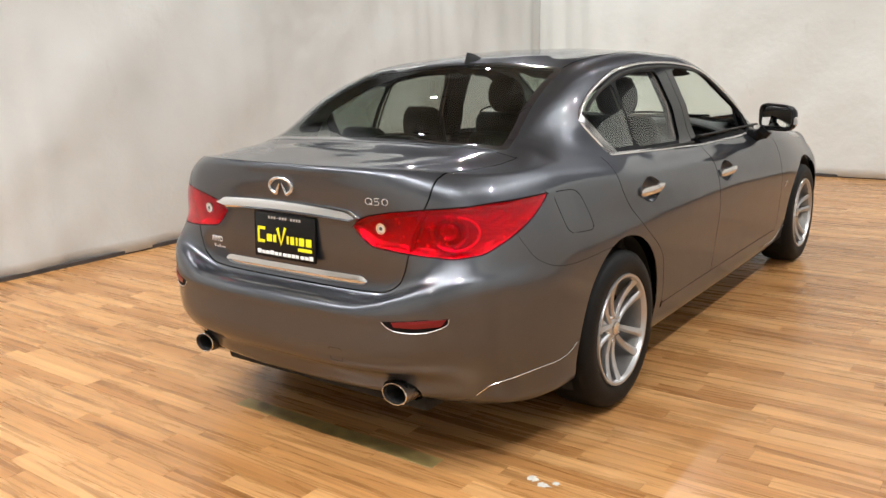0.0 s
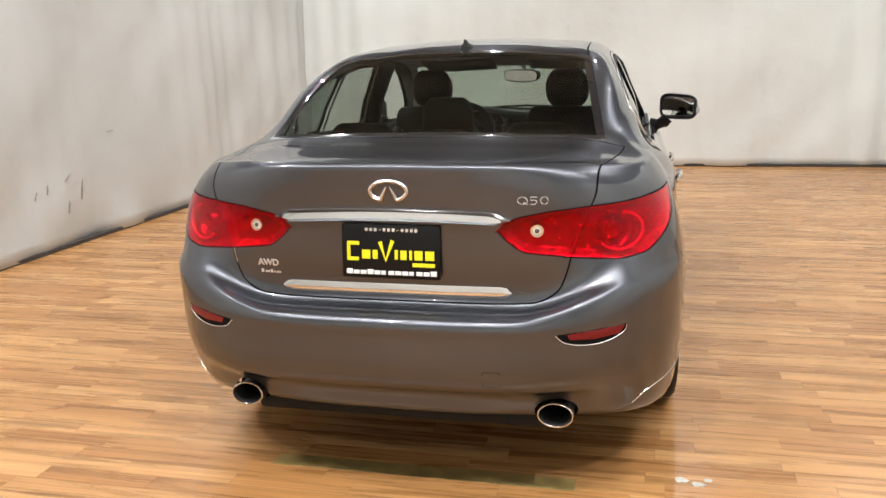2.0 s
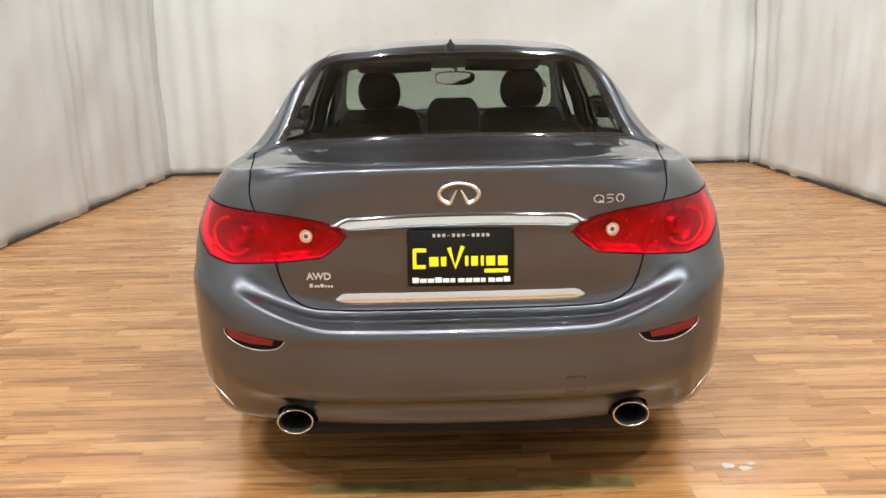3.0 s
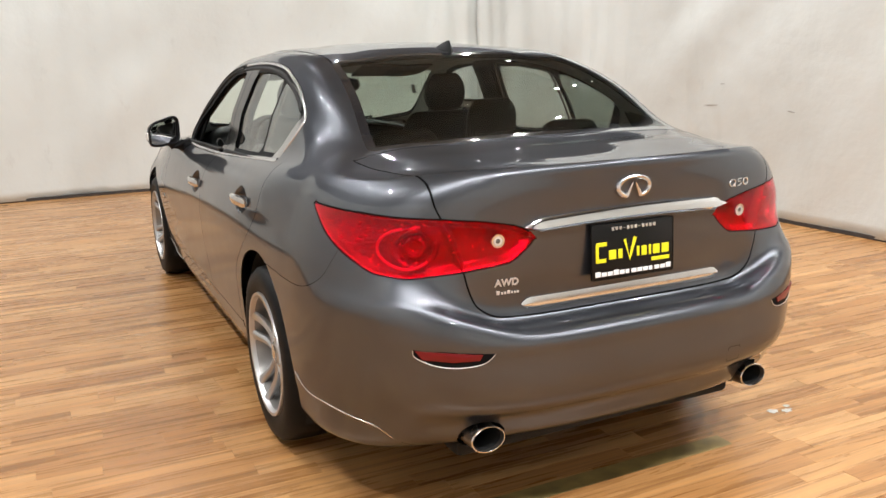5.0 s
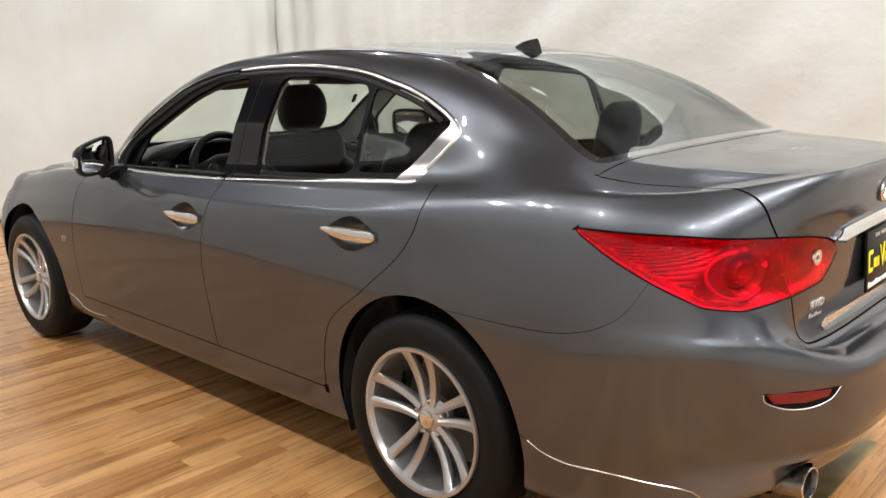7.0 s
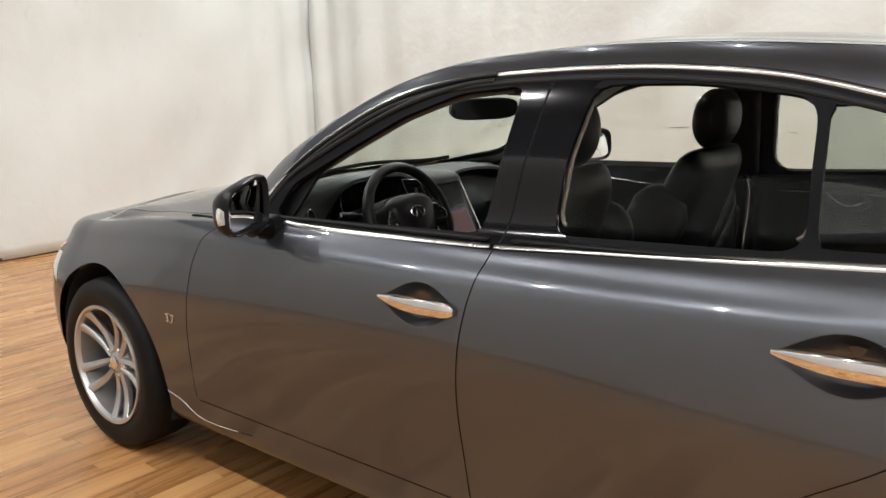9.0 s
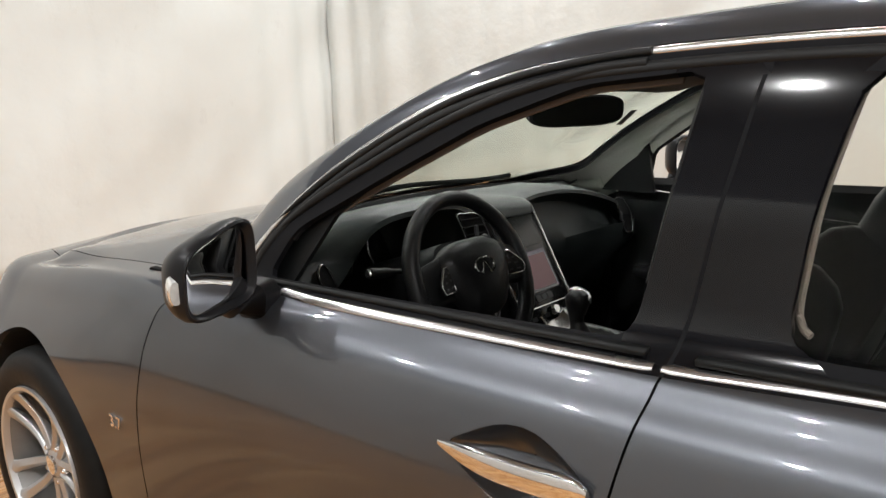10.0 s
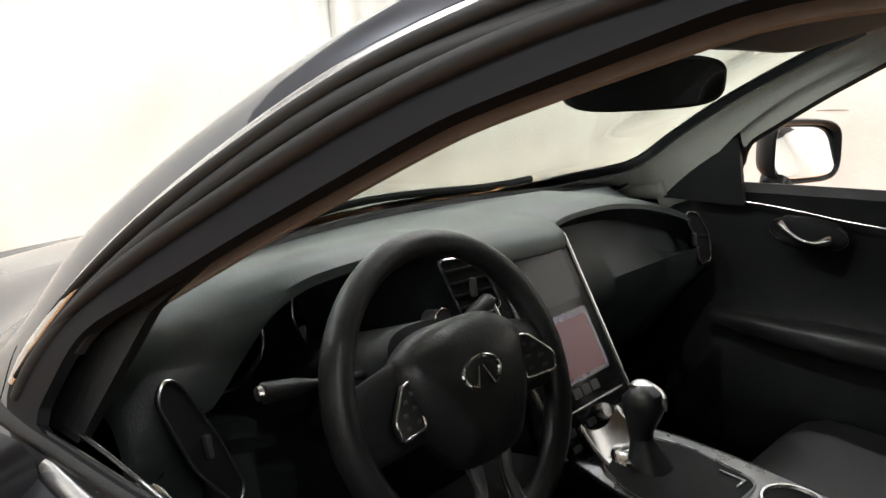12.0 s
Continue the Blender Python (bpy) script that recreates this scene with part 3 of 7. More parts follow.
def groove(bm, field, where, out, width=0.002, depth=0.006):
    """Cuts a joint along field = 0 and lays its sunk floor into out."""
    cut(bm, lambda c: field(c) - width, where)
    cut(bm, lambda c: field(c) + width, where)
    strip = take(bm, lambda c: where(c) and abs(field(c)) < width)
    strip.normal_update()
    for v in strip.verts:
        v.co = v.co - v.normal * depth
    pour(out, strip)


def rounded_loop(pts, r, per=4):
    """A polygon with each corner rounded by about r."""
    n, out = len(pts), []
    for i in range(n):
        p, a, q = (Vector(pts[(i + k) % n]) for k in (-1, 0, 1))
        d1, d2 = min(r, (p - a).length * 0.45), min(r, (q - a).length * 0.45)
        s, e = a + (p - a).normalized() * d1, a + (q - a).normalized() * d2
        out += [s * (1 - u) ** 2 + a * 2 * u * (1 - u) + e * u * u for u in [k / per for k in range(per + 1)]]
    return out


def inside_loop(loop):
    """A signed distance in 2D: negative inside the closed loop."""
    ps = [(p[0], p[1]) for p in loop]
    n = len(ps)

    def dist(x, y):
        best, odd = 1e9, False
        for i in range(n):
            ax, ay = ps[i]
            bx, by = ps[(i + 1) % n]
            dx, dy = bx - ax, by - ay
            t = min(1, max(0, ((x - ax) * dx + (y - ay) * dy) / (dx * dx + dy * dy + 1e-12)))
            d = (x - ax - t * dx) ** 2 + (y - ay - t * dy) ** 2
            if d < best:
                best = d
            if (ay > y) != (by > y) and x < (bx - ax) * (y - ay) / (by - ay) + ax:
                odd = not odd
        d = math.sqrt(best)
        return -d if odd else d

    return dist


def mirrored(bm):
    """A copy of bm on the other side of the car."""
    out = bm.copy()
    for v in out.verts:
        v.co.x = -v.co.x
    bmesh.ops.reverse_faces(out, faces=out.faces[:])
    return out


def swing(co):
    """Angle round the tail seen from above: 0 at the middle of the rear, growing forward along the side."""
    return math.atan2(abs(co.x), -(co.y + 0.2))


# ---- the car: panels ----
from mathutils.bvhtree import BVHTree
from mathutils.interpolate import poly_3d_calc

CAR = tagged(new("car"), "dark grey metallic four-door sedan on alloy wheels with side windows lowered", "car")
WHEELS = [(0.0, 0.33), (2.85, 0.33)]
ARCH = 0.382

skin = bmesh.new()
grid = [[skin.verts.new(p) for p in col] for col in body_grid()]
for a, b in zip(grid, grid[1:]):
    for i in range(len(a) - 1):
        skin.faces.new((a[i], a[i + 1], b[i + 1], b[i]))
bmesh.ops.remove_doubles(skin, verts=skin.verts, dist=1e-5)
bmesh.ops.recalc_face_normals(skin, faces=skin.faces[:])
skin.normal_update()
if sum(f.normal.x for f in skin.faces) < 0:
    bmesh.ops.reverse_faces(skin, faces=skin.faces[:])
skin.normal_update()
skin.faces.index_update()
SHELL = BVHTree.FromBMesh(skin)


def true_normal(v):
    return Vector((0.0, v.normal.y, v.normal.z)).normalized() if abs(v.co.x) < 1e-4 else v.normal.copy()


SHELL_FACES = [([v.co.copy() for v in f.verts], [true_normal(v) for v in f.verts]) for f in skin.faces]


def skin_normal(co):
    """The smooth outward normal of the whole skin next to a point on either side."""
    s = -1 if co.x < 0 else 1
    p, n, i, _ = SHELL.find_nearest(Vector((abs(co.x), co.y, co.z)))
    cos, normals = SHELL_FACES[i]
    out = sum((k * w for k, w in zip(normals, poly_3d_calc(cos, p))), Vector())
    out = out.normalized() if out.length > 1e-6 else n
    return Vector((out.x * s, out.y, out.z))


def on_side(y, z):
    """Point and normal of the right flank at (y, z)."""
    p, n, _, _ = SHELL.ray_cast(Vector((3, y, z)), Vector((-1, 0, 0)))
    return p, n if n.x > 0 else -n


def on_rear(x, z):
    """Point and normal of the tail at (x, z), for either side."""
    p, n, _, _ = SHELL.ray_cast(Vector((max(abs(x), 1e-3), -3, z)), Vector((0, 1, 0)))
    n = n if n.y < 0 else -n
    if x < 0:
        p, n = Vector((-p.x, p.y, p.z)), Vector((-n.x, n.y, n.z))
    return p, n


def on_top(x, y):
    p, n, _, _ = SHELL.ray_cast(Vector((max(abs(x), 1e-3), y, 3)), Vector((0, 0, -1)))
    n = n if n.z > 0 else -n
    return p, n


def along(knots):
    return lambda t: spline(knots, t)[0]


def arch_field(co):
    return min(math.hypot(co.y - y, (co.z - z) * 0.985) for y, z in WHEELS) - ARCH


low = lambda c: c.x > 0.5 and c.z < 0.85
cut(skin, arch_field, low)
take(skin, lambda c: low(c) and arch_field(c) < 0).free()

# side windows: chrome surround, black frame and pillar, lowered panes, fixed quarter pane
DLO = rounded_loop([(2.045, 0.957), (1.953, 1.088), (1.80, 1.202), (1.62, 1.296), (1.46, 1.344), (1.27, 1.369), (1.03, 1.381), (0.78, 1.382), (0.5, 1.36), (0.2, 1.29), (0.03, 1.213), (-0.022, 1.165), (0.03, 1.1), (0.075, 1.055), (0.085, 1.023), (0.178, 1.017), (0.6, 0.988), (1.1, 0.957), (1.6, 0.942), (1.85, 0.94)], 0.1)
dlo = inside_loop(DLO)
FRONT_PANE = rounded_loop([(1.94, 0.966), (1.885, 1.06), (1.69, 1.163), (1.50, 1.256), (1.316, 1.318), (1.122, 1.335), (1.14, 1.147), (1.165, 0.985)], 0.03)
front_pane = inside_loop(FRONT_PANE)
# the passenger's opening reaches a little higher into its frame
FAR_PANE = rounded_loop([(1.94, 0.966), (1.895, 1.083), (1.72, 1.19), (1.578, 1.27), (1.49, 1.313), (1.35, 1.338), (1.122, 1.345), (1.14, 1.147), (1.165, 0.985)], 0.03)
far_pane = inside_loop(FAR_PANE)
REAR_PANE = rounded_loop([(0.968, 1.0), (0.955, 1.177), (0.925, 1.335), (0.68, 1.335), (0.43, 1.305), (0.405, 1.025)], 0.05)
rear_pane = inside_loop(REAR_PANE)
quarter = inside_loop(rounded_loop([(0.385, 1.035), (0.408, 1.292), (0.306, 1.297), (0.108, 1.243), (0.03, 1.195), (0.105, 1.109), (0.165, 1.045)], 0.02))
applique = inside_loop(rounded_loop([(0.185, 1.03), (0.115, 1.117), (0.035, 1.205), (-0.05, 1.21), (-0.05, 0.99), (0.185, 0.99)], 0.004))
upper = lambda c: c.x > 0.5 and c.z > 0.9 and -0.15 < c.y < 2.12
cut(skin, lambda c: dlo(c.y, c.z), upper)
frames = take(skin, lambda c: upper(c) and dlo(c.y, c.z) < 0)
everywhere = lambda c: True
for loop in (front_pane, rear_pane, quarter):
    cut(frames, lambda c: loop(c.y, c.z), everywhere)
rear_pane_bm = take(frames, lambda c: rear_pane(c.y, c.z) < 0)
take(frames, lambda c: front_pane(c.y, c.z) < 0).free()
quarter_bm = take(frames, lambda c: quarter(c.y, c.z) < 0)
cut(frames, lambda c: applique(c.y, c.z), everywhere)
applique_bm = take(frames, lambda c: applique(c.y, c.z) < 0)

# glass of the rear and front, with black printed borders
rear_loop = inside_loop(rounded_loop([(0.0, 0.222), (0.3, 0.212), (0.535, 0.175), (0.555, 0.0), (0.585, -0.2), (0.628, -0.447), (0.45, -0.468), (0.2, -0.474), (0.0, -0.475), (-0.4, -0.47), (-0.4, 0.21)], 0.05))
front_loop = inside_loop(rounded_loop([(0.0, 1.68), (0.35, 1.675), (0.52, 1.645), (0.592, 1.63), (0.625, 1.8), (0.66, 2.03), (0.655, 2.14), (0.45, 2.28), (0.0, 2.36), (-0.4, 2.3), (-0.4, 1.67)], 0.04))
tail = lambda c: c.z > 1.0 and -0.62 < c.y < 0.5
nose = lambda c: c.z > 0.95 and 1.0 < c.y < 2.5
border = bmesh.new()
panes = {}
for key, loop, where, edge in (("rear_window", rear_loop, tail, 0.03), ("windscreen", front_loop, nose, 0.007)):
    cut(skin, lambda c: loop(c.x, c.y), where)
    pane = take(skin, lambda c: where(c) and loop(c.x, c.y) < 0)
    cut(pane, lambda c: loop(c.x, c.y) + edge, everywhere)
    pour(border, take(pane, lambda c: loop(c.x, c.y) > -edge))
    panes[key] = pane

# tail lamps, in angle round the tail and height
lamp_loop = inside_loop(rounded_loop([(0.408, 0.884), (0.475, 0.917), (0.58, 0.936), (0.711, 0.949), (0.95, 0.96), (1.228, 0.962), (1.12, 0.905), (1.0, 0.848), (0.9, 0.803), (0.80, 0.79), (0.652, 0.8), (0.495, 0.816), (0.445, 0.85)], 0.014))
stern = lambda c: c.y < -0.36 and 0.7 < c.z < 1.02 and c.x > 0.2
lamp = lambda c: lamp_loop(swing(c), c.z)
gaps = bmesh.new()
groove(skin, lambda c: lamp(c) - 0.0022, stern, gaps, 0.0022, 0.004)
lamp_bm = take(skin, lambda c: stern(c) and lamp(c) < 0)

# boot lid
lid_loop = inside_loop(smooth_line([(-0.3, 0.6505), (0.2, 0.6505), (0.395, 0.653), (0.457, 0.662), (0.497, 0.684), (0.519, 0.71), (0.537, 0.76), (0.551, 0.815), (0.60, 0.949), (0.628, 1.02), (0.66, 1.2), (-0.3, 1.2)], 4))
lid_y = along([(-0.95, 0.6), (-0.80, 0.628), (-0.65, 0.655), (-0.5, 0.682), (-0.38, 0.70)])


def lid_field(c):
    w = max(0.0, min(1.0, (c.z - 0.955) / 0.09))
    side = 0.0
    if w < 1:
        side += (1 - w) * lid_loop(c.x, c.z)
    if w > 0:
        side += w * (c.x - lid_y(c.y))
    fore = c.y + 0.494 - 0.06 * c.x * c.x
    return max(side, fore)


aft = lambda c: c.y < -0.3 and c.z > 0.63 and c.x < 0.8
groove(skin, lid_field, aft, gaps, 0.0025, 0.008)
lid_bm = take(skin, lambda c: aft(c) and lid_field(c) < 0)
cut(lamp_bm, lid_field, everywhere)
inner_lamp = take(lamp_bm, lambda c: lid_field(c) < -0.001)

def islands(bm, least=60):
    """Drops loose scraps of fewer faces than least."""
    left = set(bm.faces)
    while left:
        group, todo = set(), [next(iter(left))]
        while todo:
            f = todo.pop()
            if f in group:
                continue
            group.add(f)
            todo += [g for e in f.edges for g in e.link_faces if g not in group]
        left -= group
        if len(group) < least:
            bmesh.ops.delete(bm, geom=list(group), context="FACES")


# roof ditches, exhaust openings, handle cups
roof_x = along([(0.1, 0.535), (0.3, 0.515), (0.7, 0.505), (1.1, 0.508), (1.35, 0.535)])
groove(skin, lambda c: c.x - roof_x(c.y), lambda c: 0.17 < c.y < 1.29 and c.z > 1.3, gaps, 0.003, 0.005)
pipe = lambda c: math.hypot((c.x - 0.508) / 0.066, (c.z - 0.314) / 0.05) - 1
under_tail = lambda c: c.y < -0.75 and c.z < 0.5 and c.x > 0.35
cut(skin, pipe, under_tail)
take(skin, lambda c: under_tail(c) and pipe(c) < 0).free()
HANDLES = [(1.262, 0.818), (0.285, 0.865)]
CUP_LOOP = smooth_loop([(0.122, 0.0), (0.085, 0.026), (0.038, 0.047), (-0.012, 0.052), (-0.062, 0.037), (-0.108, 0.01), (-0.108, -0.01), (-0.062, -0.037), (-0.012, -0.053), (0.038, -0.048), (0.085, -0.026)], 5)
CUP = inside_loop(CUP_LOOP)
for hy, hz in HANDLES:
    cup = lambda c: CUP(c.y - hy, c.z - hz)
    there = lambda c: c.x > 0.6 and abs(c.y - hy) < 0.25 and abs(c.z - hz) < 0.12
    cut(skin, cup, there)
    take(skin, lambda c: there(c) and cup(c) < 0).free()

# bumper, doors, bonnet, sill joints
bump_z = along([(0.4, 0.9), (1.0, 0.9), (1.03, 0.85), (1.1, 0.765), (1.22, 0.715), (1.4, 0.70), (1.6, 0.70)])
rearward = lambda c: c.y < -0.1 and c.z < 0.88 and swing(c) > 0.95
groove(skin, lambda c: c.z - bump_z(swing(c)), rearward, gaps, 0.0009, 0.003)
skirt_z = along([(-1.2, 0.27), (-0.86, 0.272), (-0.828, 0.29), (-0.81, 0.335), (-0.73, 0.357), (-0.62, 0.366), (-0.51, 0.363), (-0.44, 0.376), (-0.39, 0.4), (-0.3, 0.42)])
groove(skin, lambda c: c.z - skirt_z(c.y), lambda c: -0.9 < c.y < -0.3 and c.z < 0.5 and c.x > 0.5, gaps, 0.0012, 0.004)
front_gap = along([(0.32, 2.29), (0.516, 2.28), (0.695, 2.247), (0.868, 2.207), (0.925, 2.13), (0.96, 2.03)])
mid_gap = along([(0.32, 1.12), (0.56, 1.138), (0.71, 1.133), (0.93, 1.1), (1.0, 1.09)])
rear_gap = along([(0.3, 0.46), (0.45, 0.437), (0.575, 0.383), (0.70, 0.22), (0.82, 0.078), (0.9, 0.02), (0.975, 0.003), (1.03, 0.0)])
flank = lambda c: c.x > 0.7 and 0.3185 < c.z < 1.03 and -0.2 < c.y < 2.4
groove(skin, lambda c: c.z - 0.32, lambda c: c.x > 0.6 and c.z < 0.45 and 0.455 < c.y < 2.292, gaps)
for line in (front_gap, mid_gap, rear_gap):
    groove(skin, lambda c: c.y - line(c.z), flank, gaps)
skirt_f = along([(2.0, 0.26), (2.11, 0.25), (2.214, 0.243), (2.3, 0.248), (2.34, 0.262), (2.385, 0.288), (2.43, 0.3), (2.47, 0.31), (2.55, 0.33)])
groove(skin, lambda c: c.z - skirt_f(c.y), lambda c: 2.0 < c.y < 2.6 and c.z < 0.5 and c.x > 0.5, gaps, 0.0012, 0.004)
hood_x = along([(2.2, 0.755), (2.6, 0.748), (3.0, 0.70), (3.3, 0.60), (3.45, 0.45)])
bonnet_f = lambda c: max(c.x - hood_x(c.y), 2.38 - 0.32 * c.x * c.x - c.y, c.y - 3.42 + 0.25 * c.x)
fore = lambda c: c.y > 2.05 and c.z > 0.7
groove(skin, bonnet_f, fore, gaps, 0.0014, 0.003)
hood_bm = take(skin, lambda c: fore(c) and bonnet_f(c) < 0)
lens_f = lambda c: max(0.62 - c.z + 0.12 * (c.y - 3.4), c.z - 0.715 + 0.05 * (c.y - 3.3), 3.2 - c.y, 0.3 - c.x)
bow = lambda c: c.y > 3.1 and c.z > 0.5
groove(skin, lens_f, bow, gaps, 0.002)
lens_bm = take(skin, lambda c: bow(c) and lens_f(c) < 0)

in_door = lambda c: c.x > 0.7 and 0.32 < c.z < 1.03
front_door_bm = take(skin, lambda c: in_door(c) and mid_gap(c.z) < c.y < front_gap(c.z) and c.z < 0.99)
rear_door_bm = take(skin, lambda c: in_door(c) and rear_gap(c.z) < c.y < mid_gap(c.z))
bumper_bm = take(skin, lambda c: c.y < -0.28 and c.z < (bump_z(swing(c)) if swing(c) > 0.95 else 0.8))
skirt_bm = take(bumper_bm, lambda c: -0.82 < c.y < -0.3 and c.x > 0.5 and c.z < skirt_z(c.y))
islands(bumper_bm, 300)
fender_bm = take(skin, lambda c: c.y > 2.12 and (c.y > front_gap(c.z) or c.z > 0.9) and c.z < 1.0 and c.y > 2.1 and c.x > 0.5)


def shell(name, bm, material, parent, label="", thick=0.003, rim=None):
    """A panel with its front, its back and a hard-edged rim, shaded by the normals of the whole skin."""
    bmesh.ops.remove_doubles(bm, verts=bm.verts, dist=1e-5)
    bm.verts.index_update()
    front = [v.co.copy() for v in bm.verts]
    normals = [skin_normal(p) for p in front]
    n = len(front)
    verts = front + [p - k * thick for p, k in zip(front, normals)]
    shade = normals + [-k for k in normals]
    faces, kinds = [], []
    for f in bm.faces:
        ids = [v.index for v in f.verts]
        if f.normal.dot(normals[ids[0]]) < 0:
            ids.reverse()
        faces += [ids, [i + n for i in reversed(ids)]]
        kinds += [0, 0]
        for e in f.edges:
            if len(e.link_faces) == 1:
                k = ids.index(e.verts[0].index)
                a, b = ids[k], e.verts[1].index
                if ids[(k + 1) % len(ids)] != b:
                    a, b = b, a
                base = len(verts)
                verts += [verts[a], verts[b], verts[b + n], verts[a + n]]
                shade += [Vector()] * 4
                faces.append([base + 1, base, base + 3, base + 2])
                kinds.append(1)
    bm.free()
    me = bpy.data.meshes.new(name)
    me.from_pydata(verts, [], faces)
    me.materials.append(material)
    me.materials.append(rim or material)
    for p, k in zip(me.polygons, kinds):
        p.use_smooth, p.material_index = k == 0, k
    me.update()
    me.normals_split_custom_set_from_vertices([tuple(v) for v in shade])
    ob = new(name, me)
    ob.parent = parent
    return tagged(ob, label)


def both(name, bm, material, label="", thick=0.003, parents=None, rim=None):
    """The right-hand piece and its mirror image."""
    other = mirrored(bm)
    bm.normal_update()
    other.normal_update()
    rim = rim or (SEAM if material == PAINT else None)
    a = shell(name, bm, material, parents[0] if parents else CAR, label, thick, rim)
    b = shell(name, other, material, parents[1] if parents else CAR, label, thick, rim)
    return a, b


def whole(name, bm, material, label="", thick=0.003):
    """One piece that spans both sides."""
    other = mirrored(bm)
    pour(bm, other)
    bm.normal_update()
    return shell(name, bm, material, CAR, label, thick, SEAM if material == PAINT else None)


# pale lining inside roof and pillars
lining = skin.copy()
lining_low = lambda c: c.z - (1.06 - 0.13 * max(0.0, min(1.0, (c.y - 1.5) / 0.4)))
cut(lining, lining_low)
cut(lining, lambda c: c.y - 2.27)
take(lining, lambda c: not (lining_low(c) > 0 and -0.25 < c.y < 2.27 and (c.y > -0.05 or c.z > 1.15))).free()
lining.normal_update()
for v in lining.verts:
    v.co = v.co - v.normal * 0.022


def pieces(bm):
    """The connected pieces of a bmesh, largest first, each a bmesh of its own."""
    bm.faces.index_update()
    mark, count = {}, 0
    for f in bm.faces:
        if f.index in mark:
            continue
        todo = [f]
        while todo:
            g = todo.pop()
            if g.index in mark:
                continue
            mark[g.index] = count
            todo += [h for e in g.edges for h in e.link_faces if h.index not in mark]
        count += 1
    out = []
    for k in range(count):
        made, piece = {}, bmesh.new()
        for f in bm.faces:
            if mark[f.index] == k:
                piece.faces.new([made.setdefault(v, None) or made.update({v: piece.verts.new(v.co)}) or made[v] for v in f.verts])
        out.append(piece)
    bm.free()
    return sorted(out, key=lambda b: -len(b.faces))


pour(lining, mirrored(lining))
bmesh.ops.remove_doubles(lining, verts=lining.verts, dist=1e-4)
for k, piece in enumerate(pieces(lining)):
    piece.normal_update()
    if len(piece.faces) > 12:
        shell("headliner" if k == 0 else "pillar_lining", piece, LINER, CAR, "pale grey cloth roof lining" if k == 0 else "pale pillar lining", 0.004, SEAM)

# fuel flap on the right flank only
left_skin = mirrored(skin)
left_gaps = mirrored(gaps)
fuel = inside_loop(rounded_loop([(-0.475, 0.962), (-0.30, 0.95), (-0.235, 0.79), (-0.435, 0.81)], 0.045))
hip = lambda c: c.x > 0.6 and -0.7 < c.y < 0.0 and c.z > 0.7
groove(skin, lambda c: fuel(c.y, c.z), hip, gaps, 0.0015, 0.004)
fuel_bm = take(skin, lambda c: hip(c) and fuel(c.y, c.z) < 0)
for key, piece in (("fuel_flap", fuel_bm), ("body_side", skin), ("body_side", left_skin)):
    piece.normal_update()
    shell(key, piece, PAINT, CAR, rim=SEAM)
part("panel_gap", gaps, SEAM, CAR)
part("panel_gap", left_gaps, SEAM, CAR)
FRONT_DOORS = both("front_door", front_door_bm, PAINT)
REAR_DOORS = both("rear_door", rear_door_bm, PAINT)
both("front_fender", fender_bm, PAINT)
both("bumper_skirt", skirt_bm, PAINT)
BUMPER = whole("rear_bumper", bumper_bm, PAINT)
LID = whole("boot_lid", lid_bm, PAINT)
whole("bonnet", hood_bm, PAINT)
both("headlamp", lens_bm, CLEAR, "clear headlamp lens")


def bowl(bm):
    """The sunk reflector behind a lamp lens: a deep floor with a hooked light guide and a round reflector."""
    inner = bm.copy()
    bmesh.ops.subdivide_edges(inner, edges=inner.edges[:], cuts=3, use_grid_fill=True)
    for v in inner.verts:
        c = v.co.copy()
        rim = max(0.0, min(1.0, -lamp(c) / 0.022))
        if abs(lid_field(c)) < 0.05:
            rim = min(rim, abs(lid_field(c)) / 0.015)
        r = math.hypot((c.x - 0.672) / 0.82, (c.z - 0.872) / 0.8)
        turn = math.atan2(c.z - 0.872, c.x - 0.672)
        d = 0.005 + 0.022 * rim * rim * (3 - 2 * rim)
        if c.x > 0.57:
            d -= 0.012 * rim * math.exp(-((r - 0.068) / 0.011) ** 2) * (1 if not 1.9 < turn < 2.9 else 0.2)
            d -= 0.01 * rim * math.exp(-((r - 0.03) / 0.008) ** 2)
            d += 0.012 * rim * math.exp(-((r - 0.048) / 0.006) ** 2)
        d += 0.0016 * rim * math.sin(c.z * 900.0) * (1 if r > 0.09 else 0.3)
        v.co = c - skin_normal(c) * d
    other = mirrored(inner)
    return inner, other


outer_bowls, inner_bowls = bowl(lamp_bm), bowl(inner_lamp)
OUTER_LAMPS = both("tail_lamp", lamp_bm, RED, "glossy red tail lamp")
INNER_LAMPS = both("lid_lamp", inner_lamp, RED, "red lamp section on the boot lid")
for lamps, bowls in ((OUTER_LAMPS, outer_bowls), (INNER_LAMPS, inner_bowls)):
    for lens, bm in zip(lamps, bowls):
        lens.visible_shadow = False
        part("reflector_bowl", bm, RED_BOWL, lens, "ribbed red reflector behind the lens")
# hooked light guide and inner ring between lens and bowl of each outer lamp
for lens, s in zip(OUTER_LAMPS, (1, -1)):
    for rx, rz, a0, a1, r, m in ((0.068, 0.056, -140, 84, 0.0045, GUIDE),):
        pts = []
        for k in range(33):
            a = math.radians(a0 + (a1 - a0) * k / 32)
            q, n = on_rear(0.69 + rx * math.cos(a), 0.87 + rz * math.sin(a))
            if q is not None:
                q = q - skin_normal(q) * 0.009
                pts.append(Vector((s * q.x, q.y, q.z)))
        bm = bmesh.new()
        tube(bm, pts, r, 8)
        part("light_guide", bm, m, lens, "pale red hooked light guide")


